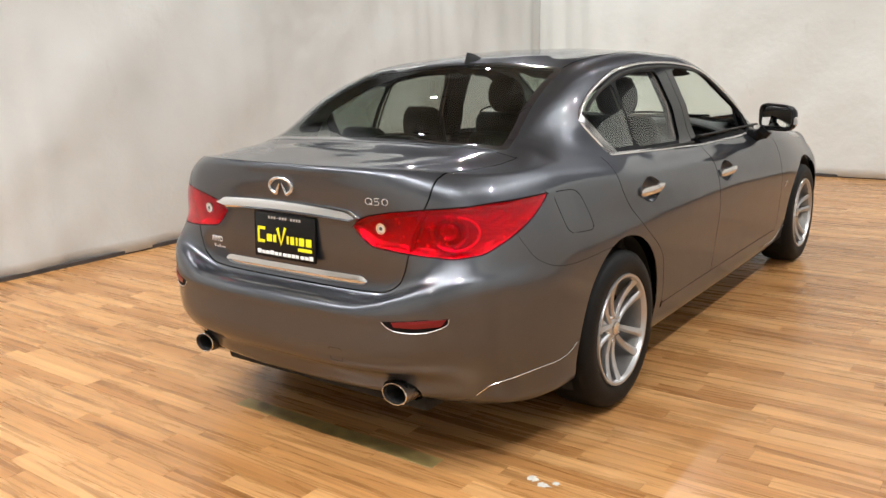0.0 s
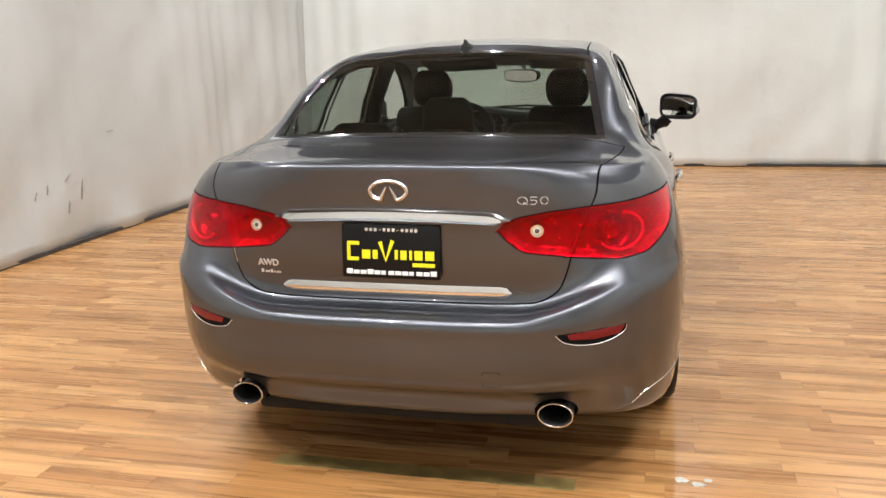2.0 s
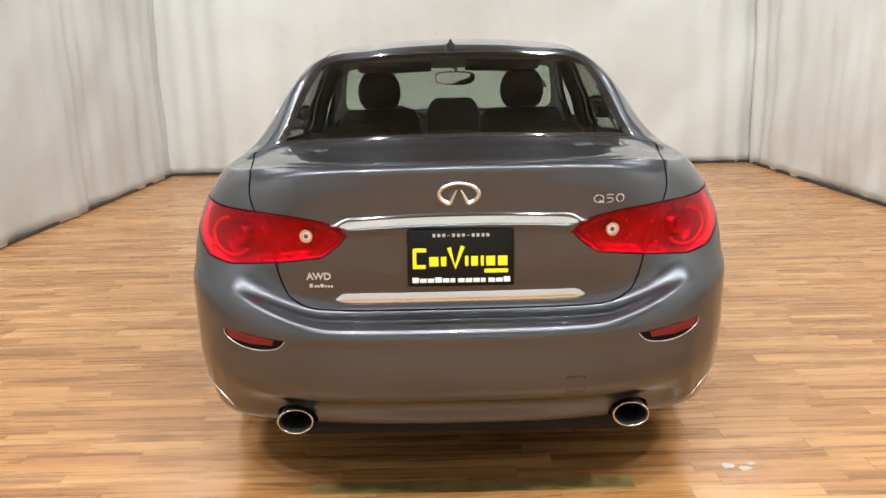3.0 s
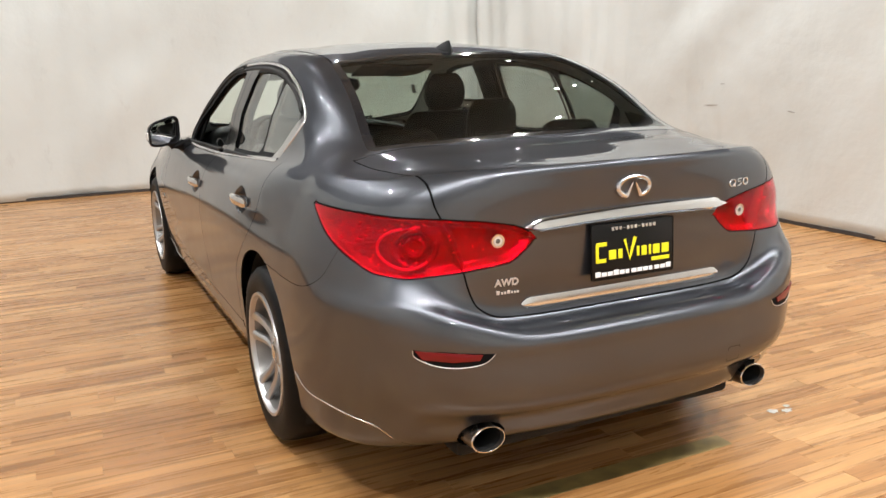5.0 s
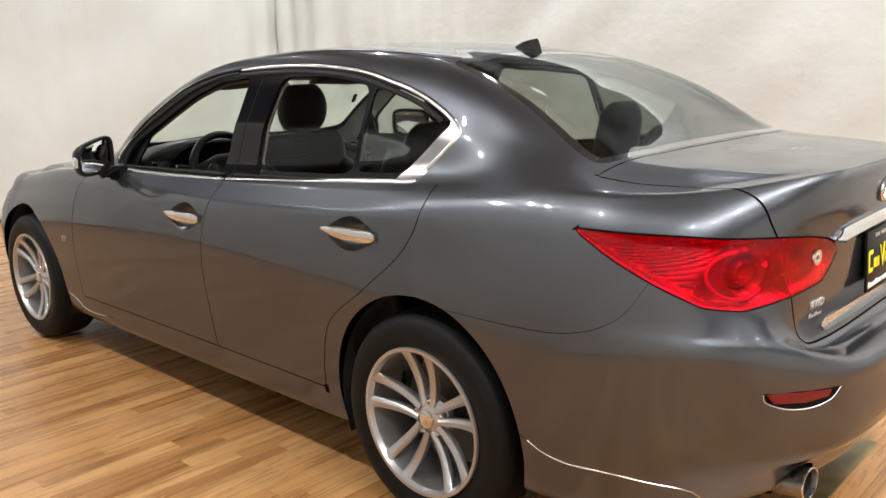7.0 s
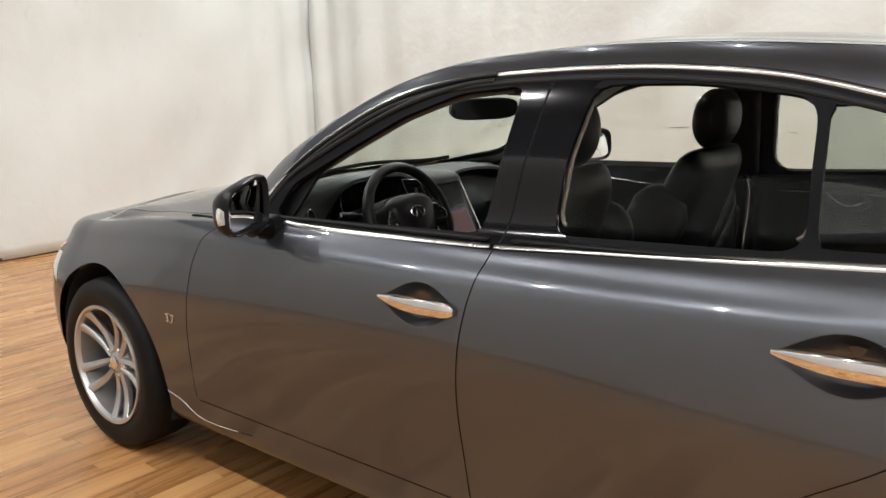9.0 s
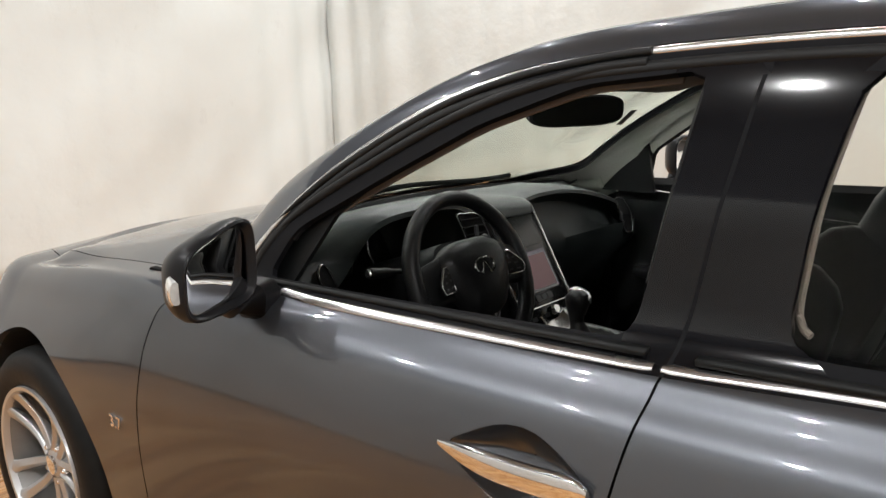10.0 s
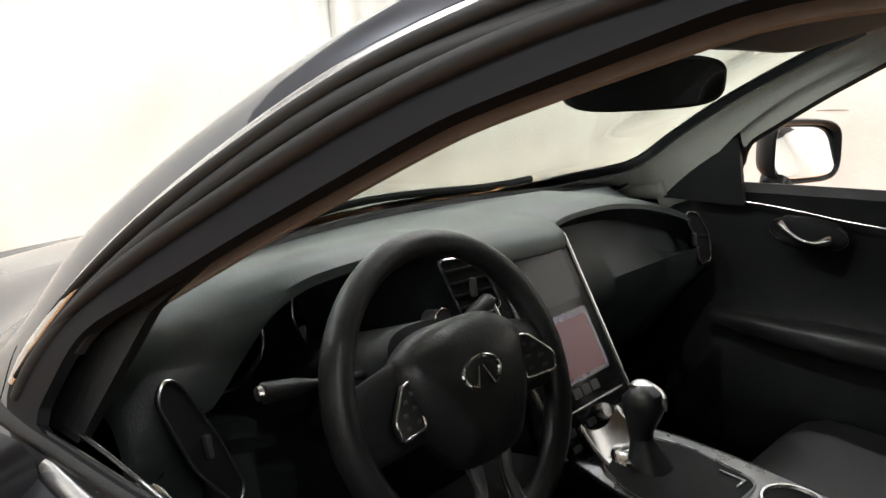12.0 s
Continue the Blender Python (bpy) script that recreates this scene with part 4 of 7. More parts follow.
def bead(y, z, inward, half, lift):
    """Section points of a half-round strip on the right flank at (y, z)."""
    p, n = on_side(y, z)
    n = skin_normal(p)
    across = Vector((0, *inward))
    across = (across - n * n.dot(across)).normalized()
    return [p + across * half * math.cos(t) + n * (lift * math.sin(t) - 0.001) for t in [math.pi * k / 8 for k in range(9)]]


def window_strip(name, pts, half, lift, material, label, inset):
    """A half-round strip along 2D points of the flank, on both sides."""
    n = len(pts)
    rows = []
    for i, p in enumerate(pts):
        d = (pts[min(i + 1, n - 1)] - pts[max(i - 1, 0)]).normalized()
        inward = Vector((d.y, -d.x))
        if dlo(p.x + inward.x * 0.004, p.y + inward.y * 0.004) > dlo(p.x - inward.x * 0.004, p.y - inward.y * 0.004):
            inward = -inward
        q = p + inward * inset
        rows.append(bead(q.x, q.y, inward, half * min(1.0, 0.75 + 0.25 * min(i, n - 1 - i)), lift))
    for s in (1, -1):
        bm = bmesh.new()
        vs = [[bm.verts.new((s * v.x, v.y, v.z)) for v in row] for row in rows]
        for a, b in zip(vs, vs[1:]):
            for k in range(8):
                bm.faces.new((a[k], a[k + 1], b[k + 1], b[k]))
        bmesh.ops.recalc_face_normals(bm, faces=bm.faces[:])
        part(name, bm, material, CAR, label)


def stretch(test, gap=0.012):
    """The points of the window outline that pass the test, closely spaced."""
    out = []
    for a, b in zip(DLO, DLO[1:] + DLO[:1]):
        m = max(1, int((b - a).length / gap))
        out += [a.lerp(b, k / m) for k in range(m)]
    return [p for p in out if test(p)]


window_strip("window_trim", stretch(lambda p: p.x > 1.6 and p.y > 0.975 or p.y > 1.055 and p.y > 1.03 - 0.05 * p.x and p.x > 0.0 or p.y > 1.15), 0.0072, 0.005, SATIN, "bright metal window surround", 0.008)
window_strip("frame_rib", stretch(lambda p: p.x > 1.6 and p.y > 0.975 or p.y > 1.03 and p.x > 0.05 and p.y > 1.1 - 0.05 * p.x), 0.009, 0.006, SEAL, "black rubber rib of the window frame", 0.03)
window_strip("belt_trim", stretch(lambda p: p.y < 1.03 and 1.104 < p.x < 1.885 and p.y < 0.97), 0.0095, 0.0038, SATIN, "bright metal belt strip", 0.007)
window_strip("belt_trim", stretch(lambda p: p.y < 1.035 and 0.09 < p.x < 1.101), 0.0095, 0.0038, SATIN, "bright metal belt strip", 0.007)
pillar_mid = lambda c: c.y - (1.1 - 0.13 * (c.z - 0.93))
on_pillar = lambda c: 0.9 < c.y < 1.2 and c.z < 1.345
cut(frames, lambda c: c.z - 1.345, lambda c: 0.85 < c.y < 1.25)
cut(frames, lambda c: pillar_mid(c) - 0.003, on_pillar)
cut(frames, lambda c: pillar_mid(c) + 0.003, on_pillar)
pillar_front = take(frames, lambda c: on_pillar(c) and pillar_mid(c) > 0.003 and c.y < 1.172)
pillar_rear = take(frames, lambda c: on_pillar(c) and pillar_mid(c) < -0.003 and c.y > 0.92)
both("pillar_cover", pillar_front, PILLAR_BLACK, "glossy black door pillar cover", 0.012)
both("pillar_cover", pillar_rear, PILLAR_BLACK, "glossy black door pillar cover", 0.012)
far_frames = frames.copy()
cut(far_frames, lambda c: far_pane(c.y, c.z), everywhere)
take(far_frames, lambda c: far_pane(c.y, c.z) < 0).free()
# Left lining is the same pale cloth, darkened to tan for its shade.
for s, source, material, shift in ((1, far_frames, LINER, None), (-1, frames, TAN, 0.026)):
    upper_frame = source.copy()
    cut(upper_frame, lambda c: c.z - 1.075, everywhere)
    take(upper_frame, lambda c: not (1.14 < c.y < 1.9 and c.z > 1.075)).free()
    upper_frame.normal_update()
    for v in upper_frame.verts:
        v.co = v.co - skin_normal(v.co) * shift if shift else v.co + Vector((-0.02, 0.0, 0.005))
    if s < 0:
        upper_frame = mirrored(upper_frame)
    upper_frame.normal_update()
    shell("pillar_lining", upper_frame, material, CAR, "pale pillar lining" if s > 0 else "pale pillar lining, coloured tan for its unlit side", 0.004)
for source in (far_frames, mirrored(frames)):
    source.normal_update()
    shell("window_frame", source, FRAME_BLACK, CAR, "black window frame and pillar", 0.012)
# soft rubber ridges along the sloping front pillar
pillar_top = along([(1.2, 1.374), (1.27, 1.369), (1.46, 1.344), (1.62, 1.296), (1.80, 1.202), (1.953, 1.088), (2.0, 1.03)])
pillar_low = along([(1.2, 1.33), (1.316, 1.318), (1.50, 1.256), (1.69, 1.163), (1.885, 1.06), (2.0, 0.97)])
for mix, half in ((0.24, 0.007), (0.6, 0.0085)):
    pts = []
    for k in range(30):
        y = 1.22 + 0.78 * k / 29
        p, n = on_side(y, pillar_top(y) * (1 - mix) + pillar_low(y) * mix)
        pts.append((-p.x - 0.001, p.y, p.z))
    bm = bmesh.new()
    tube(bm, pts, [half * min(1.0, 0.3 + 0.12 * (29 - k)) for k in range(30)], 10)
    part("rubber_ridge", bm, SEAL, CAR, "soft black rubber ridge of the pillar")
both("corner_trim", applique_bm, TRIM_METAL, "bright metal corner trim", 0.006)
for key, half, inset, outline in (("door_seal", 0.008, 0.0, FRONT_PANE), ("door_seal_inner", 0.005, 0.012, REAR_PANE)):
    for s in (1, -1):
        pts = []
        way = FAR_PANE if s > 0 and outline is FRONT_PANE else outline
        for a, b in zip(way, way[1:] + way[:1]):
            for k in range(3):
                p = a.lerp(b, k / 3)
                if p.y > (1.03 if outline is FRONT_PANE or p.x < 0.94 else 1.005):
                    q, _ = on_side(p.x, p.y)
                    pts.append((s * (q.x - 0.014 - inset * 1.5), q.y, q.z + 0.004 + inset * 0.6))
        bm = bmesh.new()
        tube(bm, pts, half, 8)
        part(key, bm, SEAL if inset == 0 else TAN, CAR, "black rubber window seal" if inset == 0 else "tan inner edge of the window frame")
for ob in both("quarter_pane", quarter_bm, TINT, "fixed tinted rear door pane", 0.004):
    ob.visible_shadow = False
for v in rear_pane_bm.verts:
    v.co = v.co - skin_normal(v.co) * 0.008
for ob in both("rear_door_pane", rear_pane_bm, PANE_CLEAR, "closed clear rear door pane", 0.004, (REAR_DOORS[0], REAR_DOORS[1])):
    ob.visible_shadow = False
windscreen_border = take(border, lambda c: c.y > 0.8)
whole("window_border", border, GLOSS_BLACK, "black printed glass border", 0.004)
whole("window_border", windscreen_border, GLOSS_BLACK, "black printed glass border", 0.004)
for key, m, label in (("rear_window", REAR_TINT, "lightly tinted rear window"), ("windscreen", CLEAR_GLASS, "clear windscreen")):
    whole(key, panes[key], m, label, 0.004).visible_shadow = key == "rear_window"

# dark wheel housings and underbody
for y, z in WHEELS:
    for s in (1, -1):
        bm = bmesh.new()
        n = 28
        rows = []
        for k in range(n + 1):
            t = math.radians(-22 + 224 * k / n)
            rows.append([bm.verts.new((s * x, y + math.cos(t) * r, z + math.sin(t) * r)) for x, r in ((0.862, 0.386), (0.8, 0.39), (0.6, 0.386), (0.55, 0.3), (0.54, 0.1))])
        for a, b in zip(rows, rows[1:]):
            for i in range(4):
                bm.faces.new((a[i], a[i + 1], b[i + 1], b[i]))
        part("wheel_housing", bm, UNDER, CAR)
bm = bmesh.new()
box(bm, (-0.54, -0.85, 0.2), (0.54, 3.4, 0.26), 0.02)
box(bm, (-0.8, 0.42, 0.19), (0.8, 2.43, 0.25), 0.02)
box(bm, (-0.42, -0.88, 0.29), (0.42, -0.5, 0.33), 0.02)
part("underbody", bm, UNDER, CAR)


# ---- wheels ----
def wheel():
    """One alloy wheel at the origin, its outer face towards +x."""
    base = new("wheel")
    bm = bmesh.new()
    w = 0.108
    revolve(bm, [(0.222, -w + 0.012), (0.24, -w - 0.002), (0.275, -w - 0.006), (0.305, -w), (0.322, -w + 0.018), (0.328, -0.06), (0.330, 0.0), (0.328, 0.06), (0.322, w - 0.018), (0.305, w), (0.275, w + 0.006), (0.24, w + 0.002), (0.222, w - 0.012)], steps=72)
    part("tyre", bm, RUBBER, base, "black rubber tyre")
    bm = bmesh.new()
    revolve(bm, [(0.222, w - 0.012), (0.231, w - 0.002), (0.229, w + 0.006), (0.219, w + 0.005), (0.212, w - 0.012)], steps=72)
    part("rim", bm, ALLOY, base, "silver alloy rim")
    bm = bmesh.new()
    revolve(bm, [(0.2118, w - 0.0125), (0.2055, w - 0.048), (0.196, -w + 0.06), (0.19, -w + 0.03), (0.1, -w + 0.03)], steps=72)
    part("barrel", bm, BARREL, base, "dull silver inside of the rim")
    bm = bmesh.new()
    revolve(bm, [(0.0, -0.02), (0.165, -0.02), (0.165, -0.045), (0.0, -0.045)], steps=40)
    part("brake_disc", bm, DISC, base, "grey brake disc")
    for k in range(10):
        hand = 1 if k % 2 else -1
        bm = bmesh.new()
        rows = []
        m = 10
        for i in range(m + 1):
            u = i / m
            mid = 2 * math.pi * (k // 2) / 5
            p0 = Vector((math.cos(mid + hand * 0.42), math.sin(mid + hand * 0.42))) * 0.042
            p1 = Vector((math.cos(mid + hand * 0.205), math.sin(mid + hand * 0.205))) * 0.218
            way = (p1 - p0).normalized()
            c = p0.lerp(p1, u)
            half = 0.0115 + 0.006 * u + 0.004 * max(0.0, u - 0.9) / 0.1
            face = w - 0.034 - 0.006 * math.sin(math.pi * u) + 0.034 * u**2.2
            deep = 0.034 - 0.014 * u
            ridge = -hand * half * 0.25
            sec = [(-half * 0.8, face - deep), (-half, face - 0.009), (-half * 0.9, face - 0.0055), (ridge, face), (half * 0.9, face - 0.0055), (half, face - 0.009), (half * 0.8, face - deep)]
            rows.append([bm.verts.new((h, c.x - t * way.y, c.y + t * way.x)) for t, h in sec])
        for a, b in zip(rows, rows[1:]):
            for i in range(7):
                bm.faces.new((a[i], a[(i + 1) % 7], b[(i + 1) % 7], b[i]))
        bmesh.ops.recalc_face_normals(bm, faces=bm.faces[:])
        part("spoke", bm, ALLOY, base)
    bm = bmesh.new()
    revolve(bm, [(0.0, w - 0.034), (0.03, w - 0.034), (0.042, w - 0.04), (0.056, w - 0.054), (0.066, w - 0.062), (0.07, w - 0.08), (0.0, w - 0.08)], steps=40)
    part("hub", bm, ALLOY, base)
    bm = bmesh.new()
    revolve(bm, [(0.0, w - 0.024), (0.02, w - 0.025), (0.027, w - 0.028), (0.028, w - 0.034), (0.0, w - 0.036)], steps=28)
    part("centre_cap", bm, CHROME, base, "round chrome centre cap")
    for k in range(5):
        a = 2 * math.pi * k / 5
        bm = bmesh.new()
        revolve(bm, [(0.0, w - 0.036), (0.006, w - 0.036), (0.008, w - 0.04), (0.011, w - 0.05), (0.011, w - 0.06), (0.0, w - 0.06)], steps=12, m=Matrix.Translation((0, 0.053 * math.cos(a), 0.053 * math.sin(a))))
        part("wheel_nut", bm, SATIN, base)
    return base


master = wheel()
for y, z in WHEELS:
    for s in (1, -1):
        m = pose(s * 0.79, y, z, 0, 0, 0 if s > 0 else 180) @ pose(0, 0, 0, 31 + 40 * y + 9 * s)
        w = master if (y, s) == (0.0, 1) else copy_thing(master, m)
        w.parent = CAR
        w.matrix_basis = m


# ---- exterior details ----
def pad(bm, path, rx, rn, power=2.6, sides=28, caps=True):
    """A soft-edged solid along a path: superellipse sections, half width rx[i] across x and rn[i] across the path."""
    pts = [Vector(p) for p in path]
    n = len(pts)
    rings = []
    for i, p in enumerate(pts):
        d = (pts[min(i + 1, n - 1)] - pts[max(i - 1, 0)]).normalized()
        across = Vector((1, 0, 0)) if abs(d.x) < 0.9 else Vector((0, 1, 0))
        s = (across - d * d.dot(across)).normalized()
        u = d.cross(s)
        row = []
        for k in range(sides):
            t = 2 * math.pi * k / sides
            c, w = math.cos(t), math.sin(t)
            a = math.copysign(abs(c) ** (2 / power), c) * rx[i]
            b = math.copysign(abs(w) ** (2 / power), w) * rn[i]
            row.append(bm.verts.new(p + s * a + u * b))
        rings.append(row)
    for a, b in zip(rings, rings[1:]):
        for k in range(sides):
            bm.faces.new((a[k], a[(k + 1) % sides], b[(k + 1) % sides], b[k]))
    if caps:
        for row, q in ((rings[0][::-1], pts[0]), (rings[-1], pts[-1])):
            c = bm.verts.new(q)
            for k in range(sides):
                bm.faces.new((row[k], row[(k + 1) % sides], c))
    bmesh.ops.recalc_face_normals(bm, faces=bm.faces[:])


def bulge(lo, hi, n, r):
    """Section factors that close a pad with rounded ends: positions from lo to hi and factors up to 1."""
    out = []
    for i in range(n + 1):
        u = i / n
        t = lo + (hi - lo) * (0.5 - 0.5 * math.cos(math.pi * u))
        e = min(t - lo, hi - t)
        k = 1.0 if e >= r else math.sqrt(max(0.0, 1 - (1 - e / r) ** 2))
        out.append((t, max(k, 0.02)))
    return out


def sheet(bm, loop, place, lift, fill=0.0):
    """A thin raised plate: a closed loop of 2D points laid on a surface by place(u, v) -> point, normal."""
    top, foot = [], []
    cu = sum(p[0] for p in loop) / len(loop)
    cv = sum(p[1] for p in loop) / len(loop)
    for p in loop:
        q, n = place(p[0], p[1])
        top.append(bm.verts.new(q + n * lift))
        foot.append(bm.verts.new(q - n * 0.003))
    rings = [top]
    for f in (0.66, 0.33):
        row = []
        for p in loop:
            q, n = place(cu + (p[0] - cu) * f, cv + (p[1] - cv) * f)
            row.append(bm.verts.new(q + n * (lift + fill * (1 - f))))
        rings.append(row)
    q, n = place(cu, cv)
    c = bm.verts.new(q + n * (lift + fill))
    k = len(loop)
    for i in range(k):
        j = (i + 1) % k
        bm.faces.new((foot[i], foot[j], top[j], top[i]))
        for a, b in zip(rings, rings[1:]):
            bm.faces.new((a[i], a[j], b[j], b[i]))
        bm.faces.new((rings[-1][i], rings[-1][j], c))
    bmesh.ops.recalc_face_normals(bm, faces=bm.faces[:])


def letters(name, text, size, m, material, parent, thick=0.002, label=""):
    """Raised writing in the built-in font."""
    cu = bpy.data.curves.new(name, "FONT")
    cu.body, cu.size, cu.extrude, cu.align_x, cu.align_y, cu.offset = text, size, thick, "CENTER", "CENTER", 0.0006
    tmp = new("text_tmp", cu)
    me = bpy.data.meshes.new_from_object(tmp)
    bpy.data.objects.remove(tmp)
    me.materials.clear()
    me.materials.append(material)
    ob = new(name, me)
    ob.parent, ob.matrix_basis = parent, m
    return tagged(ob, label)


def facing(p, n, up=(0, 0, 1)):
    """A pose at p whose z axis is n and whose y axis leans up."""
    n = Vector(n).normalized()
    x = Vector(up).cross(n).normalized()
    y = n.cross(x)
    m = Matrix((x, y, n)).transposed().to_4x4()
    m.translation = p
    return m


# boot lid trim: bright bar, lower strip, emblem, writing
def rear_bar(name, x1, z_mid, half, lift, material, label, end=0.05, sag=0.0):
    bm = bmesh.new()
    rows = []
    n = 44
    for i in range(n + 1):
        x = -x1 + 2 * x1 * i / n
        e = (x1 - abs(x)) / end
        h = half * min(1.0, max(0.12, e))
        zc = z_mid - sag * (x / x1) ** 2
        row = []
        for dz, up in ((-1, -0.004), (-0.95, lift * 0.85), (-0.6, lift * 1.14), (0.0, lift * 1.02), (0.6, lift * 0.87), (0.95, lift * 0.6), (1, -0.004)):
            p, nn = on_rear(x, zc + dz * h)
            row.append(bm.verts.new(p + Vector((0, -1, 0.15)).normalized() * up))
        rows.append(row)
    for a, b in zip(rows, rows[1:]):
        for k in range(6):
            bm.faces.new((a[k], a[k + 1], b[k + 1], b[k]))
    bmesh.ops.recalc_face_normals(bm, faces=bm.faces[:])
    return part(name, bm, material, LID, label)


rear_bar("garnish_bar", 0.372, 0.924, 0.020, 0.016, CHROME, "wide chrome bar between the lamps", 0.045, 0.012)
rear_bar("lower_strip", 0.37, 0.685, 0.0185, 0.006, CHROME, "chrome strip above the bumper", 0.02)

EMBLEM_AT, EMBLEM_N = on_rear(0.0, 0.998)


def emblem(parent, m, w, h, material, bold=1.0):
    """An oval ring with two bars that converge inside it."""
    bm = bmesh.new()
    pts = [(w * math.cos(t), h * math.sin(t), 0.004) for t in [math.radians(-62 + 304 * k / 44) for k in range(45)]]
    tube(bm, pts, [bold * w * (0.12 + 0.05 * abs(math.sin(math.pi * k / 44 - math.pi / 2))) for k in range(45)], 8)
    for s in (-1, 1):
        a = (s * w * 0.46, -h * 0.88, 0.004)
        b = (s * w * 0.1, h * 0.42, 0.005)
        tube(bm, [a, b], [bold * w * 0.17, bold * w * 0.05], 8)
    ob = part("emblem", bm, material, parent, "oval chrome emblem")
    ob.matrix_basis = m
    return ob


emblem(LID, facing(EMBLEM_AT, EMBLEM_N), 0.057, 0.031, SATIN, 0.8)

# model mark as three plain raised shapes
for k, x in enumerate((0.405, 0.437, 0.468)):
    p, n = on_rear(x, 0.972)
    bm = bmesh.new()
    if k == 1:
        tube(bm, [(0.011, 0.011, 0.002), (-0.009, 0.011, 0.002), (-0.009, 0.001, 0.002), (0.005, 0.002, 0.002), (0.01, -0.004, 0.002), (0.004, -0.011, 0.002), (-0.01, -0.011, 0.002)], 0.0024, 6)
    else:
        r = 0.014 if k == 0 else 0.011
        tube(bm, [(r * math.cos(t), 0.011 * math.sin(t), 0.002) for t in [2 * math.pi * i / 20 for i in range(20)]], 0.0024, 6, closed=True)
        if k == 0:
            tube(bm, [(0.002, -0.004, 0.002), (0.016, -0.013, 0.002)], 0.0024, 6)
    part("badge", bm, SATIN, LID, "raised chrome badge").matrix_basis = facing(p, n)
p, n = on_rear(-0.418, 0.757)
letters("badge", "AWD", 0.03, facing(p + n * 0.001, n), BADGE, LID, 0.002, "raised chrome letters AWD")
for x, w, h in ((-0.443, 0.01, 0.012), (-0.43, 0.007, 0.007), (-0.421, 0.007, 0.007), (-0.41, 0.01, 0.011), (-0.399, 0.006, 0.007), (-0.39, 0.007, 0.007), (-0.381, 0.007, 0.007)):
    p, n = on_rear(x, 0.727)
    bm = bmesh.new()
    box(bm, (-w / 2, -0.005, 0.0), (w / 2, -0.005 + h, 0.0012), 0.0005, 1)
    part("sticker_bar", bm, BADGE, LID, "small silver dealer sticker mark").matrix_basis = facing(p, n)

# black dealer plate with plain bars in place of its writing
PLATE = tagged(new("number_plate"), "black dealer plate with yellow and white bars")
PLATE.parent = CAR
PLATE.matrix_basis = facing(Vector((0.003, -0.973, 0.812)), Vector((0.02, -1, 0.06)), (0.012, 0, 1))
bm = bmesh.new()
box(bm, (-0.155, -0.084, -0.006), (0.155, 0.084, 0.0), 0.006)
part("plate", bm, PLATE_BLACK, PLATE)
for x0, x1, y0, y1, m in [
    (-0.14, -0.102, -0.032, -0.02, YELLOW_PRINT), (-0.14, -0.129, -0.024, 0.025, YELLOW_PRINT), (-0.138, -0.1, 0.017, 0.029, YELLOW_PRINT),
    (-0.092, -0.065, -0.025, 0.003, YELLOW_PRINT), (-0.058, -0.042, -0.025, 0.003, YELLOW_PRINT),
    (0.012, 0.022, -0.025, 0.005, YELLOW_PRINT), (0.03, 0.05, -0.025, 0.004, YELLOW_PRINT), (0.058, 0.067, -0.025, 0.005, YELLOW_PRINT),
    (0.074, 0.1, -0.025, 0.004, YELLOW_PRINT), (0.108, 0.136, -0.025, 0.004, YELLOW_PRINT), (0.068, 0.138, -0.046, -0.034, YELLOW_PRINT),
] + [(-0.142 + 0.0222 * k, -0.1225 + 0.0222 * k - (0.005 if k in (5, 9) else 0.0), -0.0735, -0.0575 - (0.0 if k in (0, 3, 12) else 0.0035), WHITE_PRINT) for k in range(13)] + [(-0.082 + 0.0142 * k, -0.0722 + 0.0142 * k, 0.0605 if k not in (3, 7) else 0.0645, 0.0715 if k not in (3, 7) else 0.067, SATIN) for k in range(12)]:
    bm = bmesh.new()
    box(bm, (x0, y0, -0.001), (x1, y1, 0.0012), 0.0008, 1)
    part("print_bar", bm, m, PLATE)
bm = bmesh.new()
tube(bm, [(-0.034, 0.03, 0.001), (-0.016, -0.028, 0.001), (0.006, 0.034, 0.001)], 0.0065, 8, squash=0.3)
part("print_bar", bm, YELLOW_PRINT, PLATE)

# reversing lamps
SATIN_DARK = plain("dark_bulb", (0.12, 0.12, 0.12), 0.2, 0.6, spread=0.3, grain=300)
for s in (1, -1):
    inner = INNER_LAMPS[0 if s > 0 else 1]
    p, n = on_rear(s * 0.447, 0.881)
    bm = bmesh.new()
    revolve(bm, [(0.0, 0.0035), (0.013, 0.003), (0.0145, 0.001), (0.0145, -0.004)], "z", 28)
    lens = part("reversing_lens", bm, CLEAR, inner, "round clear reversing lens")
    lens.matrix_basis = facing(p, n)
    bm = bmesh.new()
    revolve(bm, [(0.0, 0.0055), (0.005, 0.005), (0.0075, 0.0028)], "z", 20)
    part("bulb", bm, SATIN_DARK, inner, "dark bulb behind the lens").matrix_basis = facing(p, n)
    bm = bmesh.new()
    revolve(bm, [(0.0145, -0.004), (0.0145, 0.004), (0.0195, 0.0042), (0.021, 0.0), (0.021, -0.004)], "z", 28)
    part("lens_ring", bm, CHROME, inner, "chrome lens ring").matrix_basis = facing(p, n)

